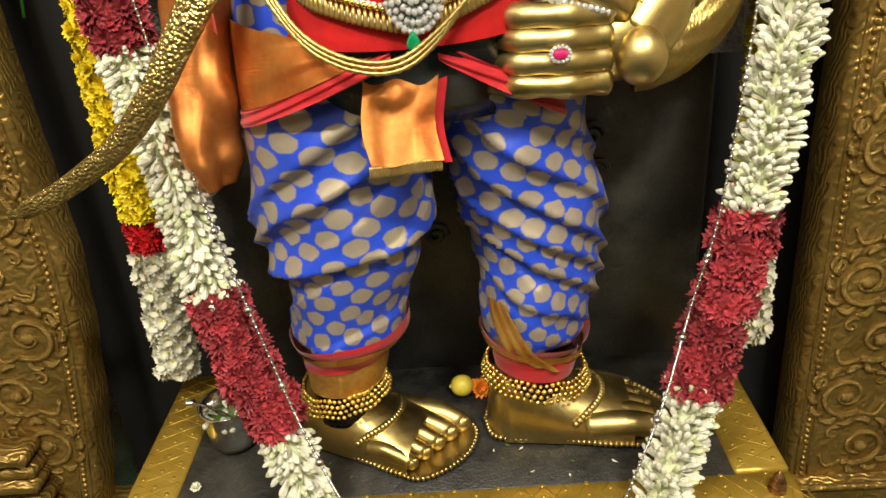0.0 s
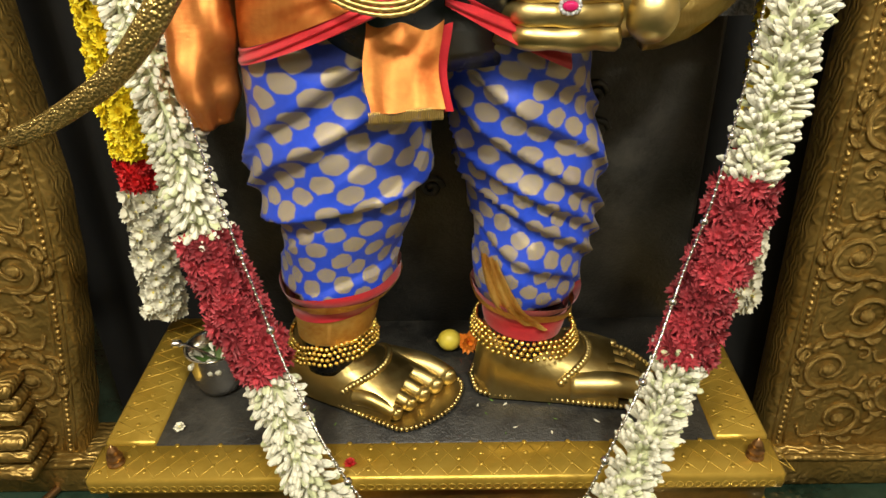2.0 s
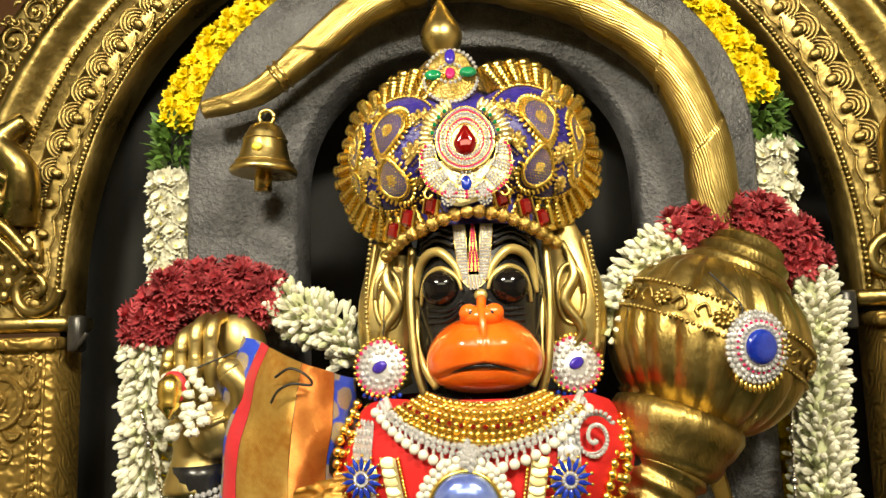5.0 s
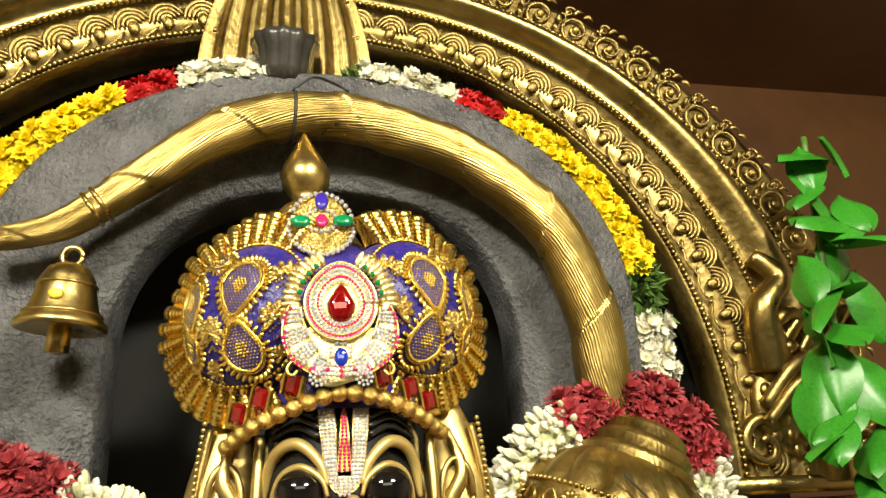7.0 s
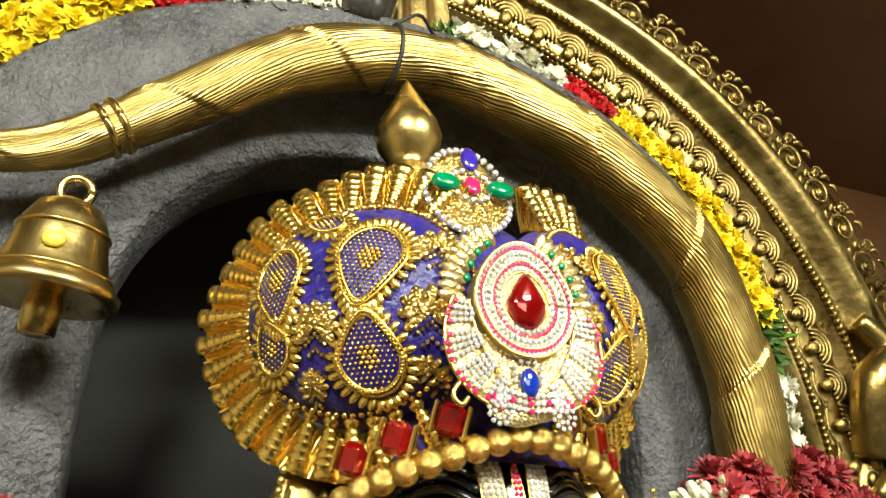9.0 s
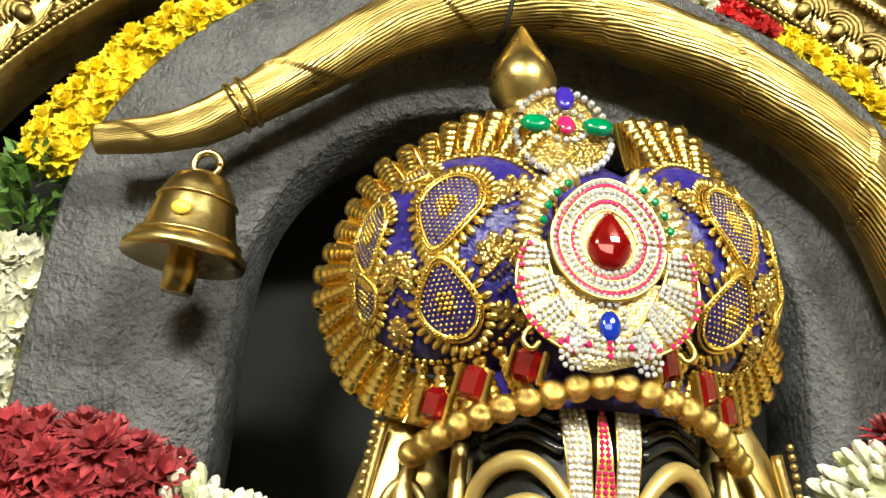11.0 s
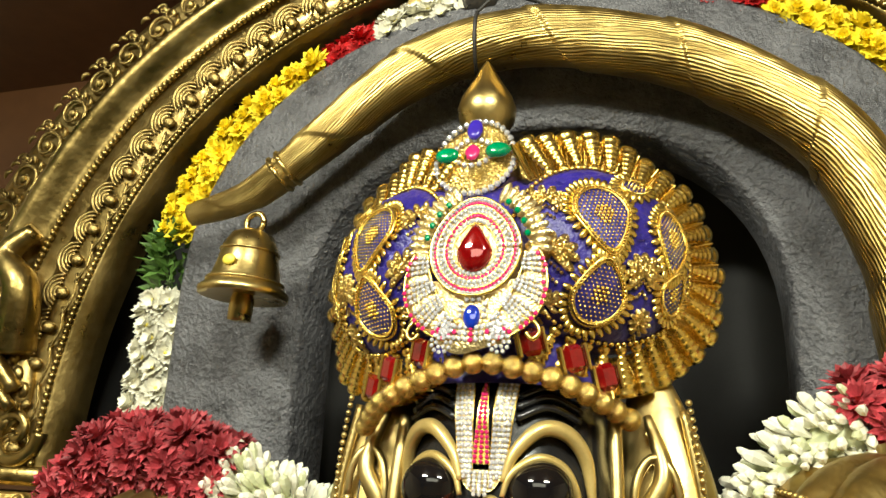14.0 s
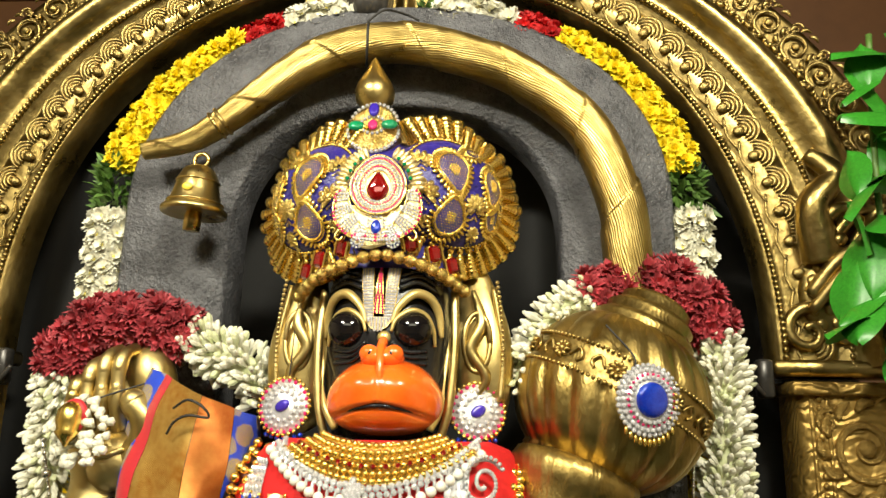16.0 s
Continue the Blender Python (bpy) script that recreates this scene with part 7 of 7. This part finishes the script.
g = Geo()
gem(g, (0, 0, 0), 0.0085, 0.0055, 0.5, 0, m)
part("pink_gem", g, pink, fr_)
for i in range(14):
    a = 2 * math.pi * i / 14
    place(STONE_W, m @ Vector((0.0105 * math.cos(a), 0.0, 0.0080 * math.sin(a))), 0.0028, fr_)
cf = thing("stone_cuff", "band of white stones across the back of the fist", "bracelet", at=FIST)
string(STONE_W, [(0.095, 1.090, 0.925), (0.13, 1.082, 0.915), (0.165, 1.085, 0.905), (0.19, 1.095, 0.895)], 0.004, cf)
br = thing("stone_bracelet", "white stone bracelet with an eye-shaped pendant", "bracelet", at=(0.002, 0.018, 0.014))
for k in range(4):
    string(STONE_W, [(-0.408, 1.185, 1.268 - 0.007 * k), (-0.385, 1.158, 1.255 - 0.009 * k), (-0.355, 1.152, 1.252 - 0.010 * k), (-0.325, 1.165, 1.262 - 0.008 * k)], 0.0040, br, 1.8)
m = facing((-0.356, 1.158, 1.203), (-0.1, -1, 0))
g = Geo()
grid(g, lambda u, v: (0.040 * v * math.cos(2 * math.pi * u), -0.007 * (1 - v * v), 0.026 * v * math.sin(2 * math.pi * u) * (1 - 0.3 * abs(math.cos(2 * math.pi * u)))), 40, 5, True, at=m)
part("eye_plate", g, diamond, br)
for n, f in ((34, 1.0), (26, 0.75), (16, 0.45)):
    for i in range(n):
        a = 2 * math.pi * i / n
        place(STONE_W, m @ Vector((0.040 * f * math.cos(a), -0.007 * (1 - f * f) - 0.001, 0.026 * f * math.sin(a) * (1 - 0.3 * abs(math.cos(a))))), 0.0030, br)
place(STONE_R, m @ Vector((0, -0.008, 0)), 0.005, br)
for i in range(11):
    x = -0.03 + 0.006 * i
    place(GOLD_BEAD, m @ Vector((x, 0, -0.034 + 0.35 * abs(x) ** 1.0)), 0.0042, br)
palm = thing("palm_ornament", "red and gold pendant with white blossoms on the raised palm", "ornament")
m = facing((-0.376, 1.160, 1.392), (-0.2, -1, 0.1))
g = Geo()
for i in range(70):
    a, r = random.uniform(0, 6.28), 0.031 * math.sqrt(random.random())
    bud(g, m @ Vector((0.010 + r * math.cos(a), 0.004, -0.012 + 1.15 * r * math.sin(a))), m.to_3x3() @ Vector((1.1 * r / 0.04 * math.cos(a), -0.8, 1.1 * r / 0.04 * math.sin(a))), 0.020, 0.006, 0)
tagged(part("blossoms", g, white_petal, palm, "white blossoms", False), kind="stuff")
g = Geo()
ball(g, m @ Vector((0, -0.014, 0.008)), (0.018, 0.008, 0.021), 16, 10)
part("red_pad", g, red_silk, palm)
g = Geo()
lathe(g, [(0.002, -0.034), (0.004, -0.030), (0.009, -0.024), (0.014, -0.018), (0.012, -0.014), (0.015, -0.004), (0.014, 0.010), (0.008, 0.018), (0.002, 0.021)], 16, 0, m @ pose(0, -0.020, 0.004), lambda a, s: 1 + 0.08 * math.cos(8 * a))
part("gold_pendant", g, gold, palm)
g = Geo()
tube(g, [m @ Vector((0.0, -0.012, 0.02)), (-0.345, 1.172, 1.43), (-0.30, 1.20, 1.45)], 0.0012, 6, 12)
part("cord", g, cord_black, palm)
for cx, cy, z, rx, ry, tilt in ((-0.203, 1.244, 0.350, 0.066, 0.062, 8), (0.106, 1.256, 0.352, 0.078, 0.070, -8)):
    ank = thing("gold_anklet", "gold anklet of clustered small bells", "anklet", group="anklets")
    for k in range(4):
        n = 52
        for i in range(n):
            a = 2 * math.pi * (i + 0.5 * (k % 2)) / n
            if math.sin(a) > 0.4:
                continue
            r = 1 + 0.035 * k
            p = Vector((cx + rx * r * math.cos(a), cy + ry * r * math.sin(a), z - 0.0085 * k + math.radians(tilt) * rx * math.cos(a) + 0.002 * math.sin(9 * a)))
            place(GOLD_BEAD, p, random.uniform(0.0032, 0.0046), ank)

# ---- silver chain slung inside the garland ----
sil = thing("silver_bead_chain", "thin silver chain of small and large beads", "chain")
for ctrl in ([(-0.44, 1.19, 1.37), (-0.416, 1.195, 1.274), (-0.389, 1.21, 1.134), (-0.369, 1.215, 0.91), (-0.327, 1.155, 0.71), (-0.261, 1.09, 0.487), (-0.217, 1.035, 0.394), (-0.163, 0.975, 0.319), (-0.104, 0.943, 0.242), (-0.07, 0.94, 0.20)],
             [(0.10, 0.94, 0.20), (0.154, 0.952, 0.258), (0.207, 0.99, 0.362), (0.253, 1.045, 0.431), (0.300, 1.115, 0.523), (0.336, 1.145, 0.639), (0.370, 1.19, 0.845), (0.380, 1.21, 0.965), (0.398, 1.24, 1.28), (0.408, 1.25, 1.39)]):
    g = Geo()
    tube(g, ctrl, 0.0016, 6, 120)
    part("cord", g, silver, sil)
    pts = spline(ctrl, 150)
    g = Geo()
    for p in pts:
        ball(g, p, 0.0030, 6, 4)
    tagged(part("beading", g, silver, sil), kind="stuff")
    for p in pts[5::13]:
        place(SILVER_BEAD, p, 0.0062, sil)

# ---- things on the pedestal and in front of it ----
bowl = thing("steel_bowl", "small steel bowl with flowers and a spoon", "bowl")
bm2 = pose(-0.408, 1.255, TOP)
g = Geo()
lathe(g, [(0.030, 0), (0.036, 0.003), (0.040, 0.02), (0.042, 0.05), (0.043, 0.075), (0.047, 0.080), (0.047, 0.083), (0.041, 0.080), (0.039, 0.05), (0.030, 0.012)], 36, 0, bm2)
part("body", g, steel, bowl)
g = Geo()
lathe(g, [(0.038, 0.040), (0.038, 0.048), (0.002, 0.050)], 24, 0, bm2)
part("water", g, leaf_fine, bowl, "green leaves in water")
g = Geo()
for i in range(16):
    a, r = random.uniform(0, 6.28), random.uniform(0, 0.03)
    bud(g, bm2 @ Vector((r * math.cos(a), r * math.sin(a), 0.05)), (math.cos(a), math.sin(a), 0.4), 0.018, 0.006, 0)
tagged(part("floating_petals", g, white_petal, bowl), kind="stuff")
g = Geo()
tube(g, [bm2 @ Vector(p) for p in ((0.0, 0.0, 0.055), (-0.025, -0.008, 0.080), (-0.045, -0.012, 0.094), (-0.06, -0.014, 0.096))], lambda s: 0.0028 + 0.004 * (s > 0.8), 8, 24)
part("spoon", g, steel, bowl)
lem = thing("lemon", "small yellow lemon lying on the stone", "lemon")
g = Geo()
ball(g, (-0.017, 1.345, 0.238), (0.021, 0.019, 0.0195), 24, 16)
ball(g, (-0.037, 1.344, 0.238), (0.004, 0.004, 0.004), 8, 6)
part("fruit", g, lemon_skin, lem)
mg = thing("marigold_flower", "orange marigold flower lying beside the lemon", "flower")
place(mum_mesh("bloom", [marigold], ((14, 0.1, 1.0), (12, 0.6, 0.8), (9, 1.1, 0.6)), 0.25), (0.016, 1.340, 0.236), 0.021, mg, (0.3, -1, 0.6))
scraps = Geo()
for i in range(46):
    x, y = random.uniform(-0.32, 0.33), random.uniform(1.13, 1.33)
    m = pose(x, y, TOP - 0.0035, random.uniform(-10, 10), random.uniform(-10, 10), random.uniform(0, 360)) @ Matrix.Scale(random.uniform(0.004, 0.009), 4)
    scraps.add([(0, -0.3, 0), (1, 0, 0.12), (0, 0.3, 0), (-0.6, 0, 0.1)], [(0, 1, 2, 3)], random.choice((0, 0, 1)), None, m)
tagged(part("petal_scraps", scraps, [leaf_fine, white_petal], None, "", False), "scattered leaf bits and petals on the stone", "petals", kind="stuff")
for x, y, z, mesh, s in ((-0.447, 1.150, TOP, MUM_WHITE, 0.010), (-0.165, 1.068, TOP + 0.002, MUM_SCARLET, 0.011)):
    fl = thing("fallen_petals", "small clump of petals fallen on the pedestal", "petals")
    place(mesh, (x, y, z), s, fl)

basin = thing("steel_basin", "wide shallow shiny steel basin before the pedestal", "basin")
bs = pose(0.326, 0.868, FLOOR)
g = Geo()
lathe(g, [(0.07, 0), (0.08, 0.004), (0.085, 0.10), (0.095, 0.205), (0.128, 0.236), (0.132, 0.240), (0.130, 0.243), (0.120, 0.238), (0.105, 0.222), (0.06, 0.214), (0.004, 0.212)], 64, 0, bs)
part("body", g, steel, basin)
bund = thing("draped_cloth", "green brocade cloth with broad gold border draped over a stool", "cloth")
g = Geo()


def bundle(u, v):
    x = -0.285 + 0.485 * u
    top = 0.072 + 0.016 * math.sin(math.pi * min(1, 1.6 * u + 0.1)) - 0.075 * max(0, u - 0.42) - 0.10 * max(0, 0.06 - u) * 8
    if v < 0.45:
        y = 0.985 - 0.16 * v / 0.45
        return x, y, top - 0.030 * (1 - v / 0.45) ** 3 + 0.003 * noise.noise((9 * u, 6 * v, 2))
    w = (v - 0.45) / 0.55
    return x, 0.825 - 0.02 * w + 0.008 * math.sin(20 * u) * w, top - (top - FLOOR) * w


grid(g, bundle, 60, 40)
grid(g, lambda u, v: (-0.285 - 0.004 * u + 0.0 * v, 0.985 - 0.16 * u, -0.04 + 0.0 * u + (FLOOR + 0.04) * v + (FLOOR + 0.0 - (-0.04)) * 0), 12, 8)
part("green_field", g, green_silk, bund)
for name, mat, a, b, off in (("gold_border", zari, 0.0, 0.16, 0.003), ("white_stripe", white_petal, 0.162, 0.195, 0.003), ("pink_stripe", pink, 0.197, 0.212, 0.003)):
    g = Geo()
    grid(g, lambda u, v: Vector(bundle(u, a + (b - a) * v)) + Vector((0, 0, off)), 60, 8)
    part(name, g, mat, bund)
g = Geo()
grid(g, lambda u, v: Vector(bundle(0.012 + 0.06 * v, 0.05 + 0.9 * u)) + Vector((0, 0, 0.004)), 30, 4)
part("gold_border", g, zari, bund)
lid = thing("silver_pot", "dark embossed silver pot with domed top on the floor", "pot")
lm = pose(0.735, 1.075, FLOOR)
g = Geo()
lathe(g, [(0.085, 0), (0.088, 0.06), (0.110, 0.068), (0.112, 0.075), (0.104, 0.084), (0.085, 0.096), (0.055, 0.108), (0.03, 0.112), (0.018, 0.118), (0.012, 0.135), (0.003, 0.140)], 48, 0, lm, lambda a, s: 1 + 0.006 * math.cos(16 * a))
part("dome", g, steel, lid)
for i in range(12):
    a = 2 * math.pi * i / 12
    ob = new("scroll", SCROLL)
    ob.matrix_basis = lm @ Matrix.Rotation(a, 4, "Z") @ pose(0, -0.078, 0.102, -60, 0, 0) @ Matrix.Scale(0.036, 4)
    ob.parent = lid
wire = thing("black_cable", "thick dark cable lying on the marble floor", "cable")
g = Geo()
tube(g, [(-0.86, 1.42, -0.185), (-0.90, 1.33, -0.19), (-0.925, 1.25, -0.19), (-0.90, 1.19, -0.19), (-0.83, 1.165, -0.19), (-0.72, 1.16, -0.19), (-0.60, 1.18, -0.19)], 0.009, 10, 50)
part("sheath", g, copper, wire)
for ctrl in ([(-0.719, 1.572, 1.04), (-0.71, 1.572, 1.006), (-0.719, 1.572, 0.971), (-0.702, 1.572, 0.937), (-0.708, 1.572, 0.891)], [(0.627, 1.572, 0.971), (0.639, 1.572, 0.937), (0.633, 1.572, 0.903), (0.642, 1.572, 0.88)]):
    tubs = thing("green_wire", "thin green wire hanging in front of the black cloth", "wire", group="green wires")
    g = Geo()
    tube(g, ctrl, 0.003, 6, 24)
    part("strand", g, leaf_big, tubs)

# ---- leafy sprays tied to the outer sides of the arch ----
for sx, c in ((1, (0.765, 1.34, 1.76)), (-1, (-0.86, 1.345, 1.90))):
    spray = thing("leaf_spray", "spray of broad green leaves tied to the arch", "leaves", at=(-0.035, 0.0, 0.0), group="leaf sprays")
    g = Geo()
    tube(g, [(c[0], c[1], c[2] - 0.24), (c[0] - sx * 0.01, c[1] - 0.01, c[2]), (c[0] + sx * 0.01, c[1], c[2] + 0.26)], 0.005, 8, 24)
    part("stem", g, leaf_fine, spray)
    g = Geo()
    grid(g, lambda u, v: (0.34 * (2 * u - 1) * math.sin(math.pi * min(1, v * 0.96 + 0.03)) ** 0.75, 0.10 * abs(2 * u - 1) + 0.14 * v * v, v), 6, 12)
    mesh = g.mesh("leaf", [leaf_big])
    for i in range(26):
        z = c[2] - 0.24 + 0.50 * i / 25
        way = Vector((sx * random.uniform(-0.9, 0.7), random.uniform(-0.7, -0.1), random.uniform(-1.0, 0.15)))
        ob = new("leaf", mesh)
        ob.matrix_basis = aim((c[0] + random.uniform(-0.05, 0.05), c[1] - 0.01, z), way, random.uniform(0.085, 0.125), random.uniform(2.4, 3.9))
        ob.parent = spray
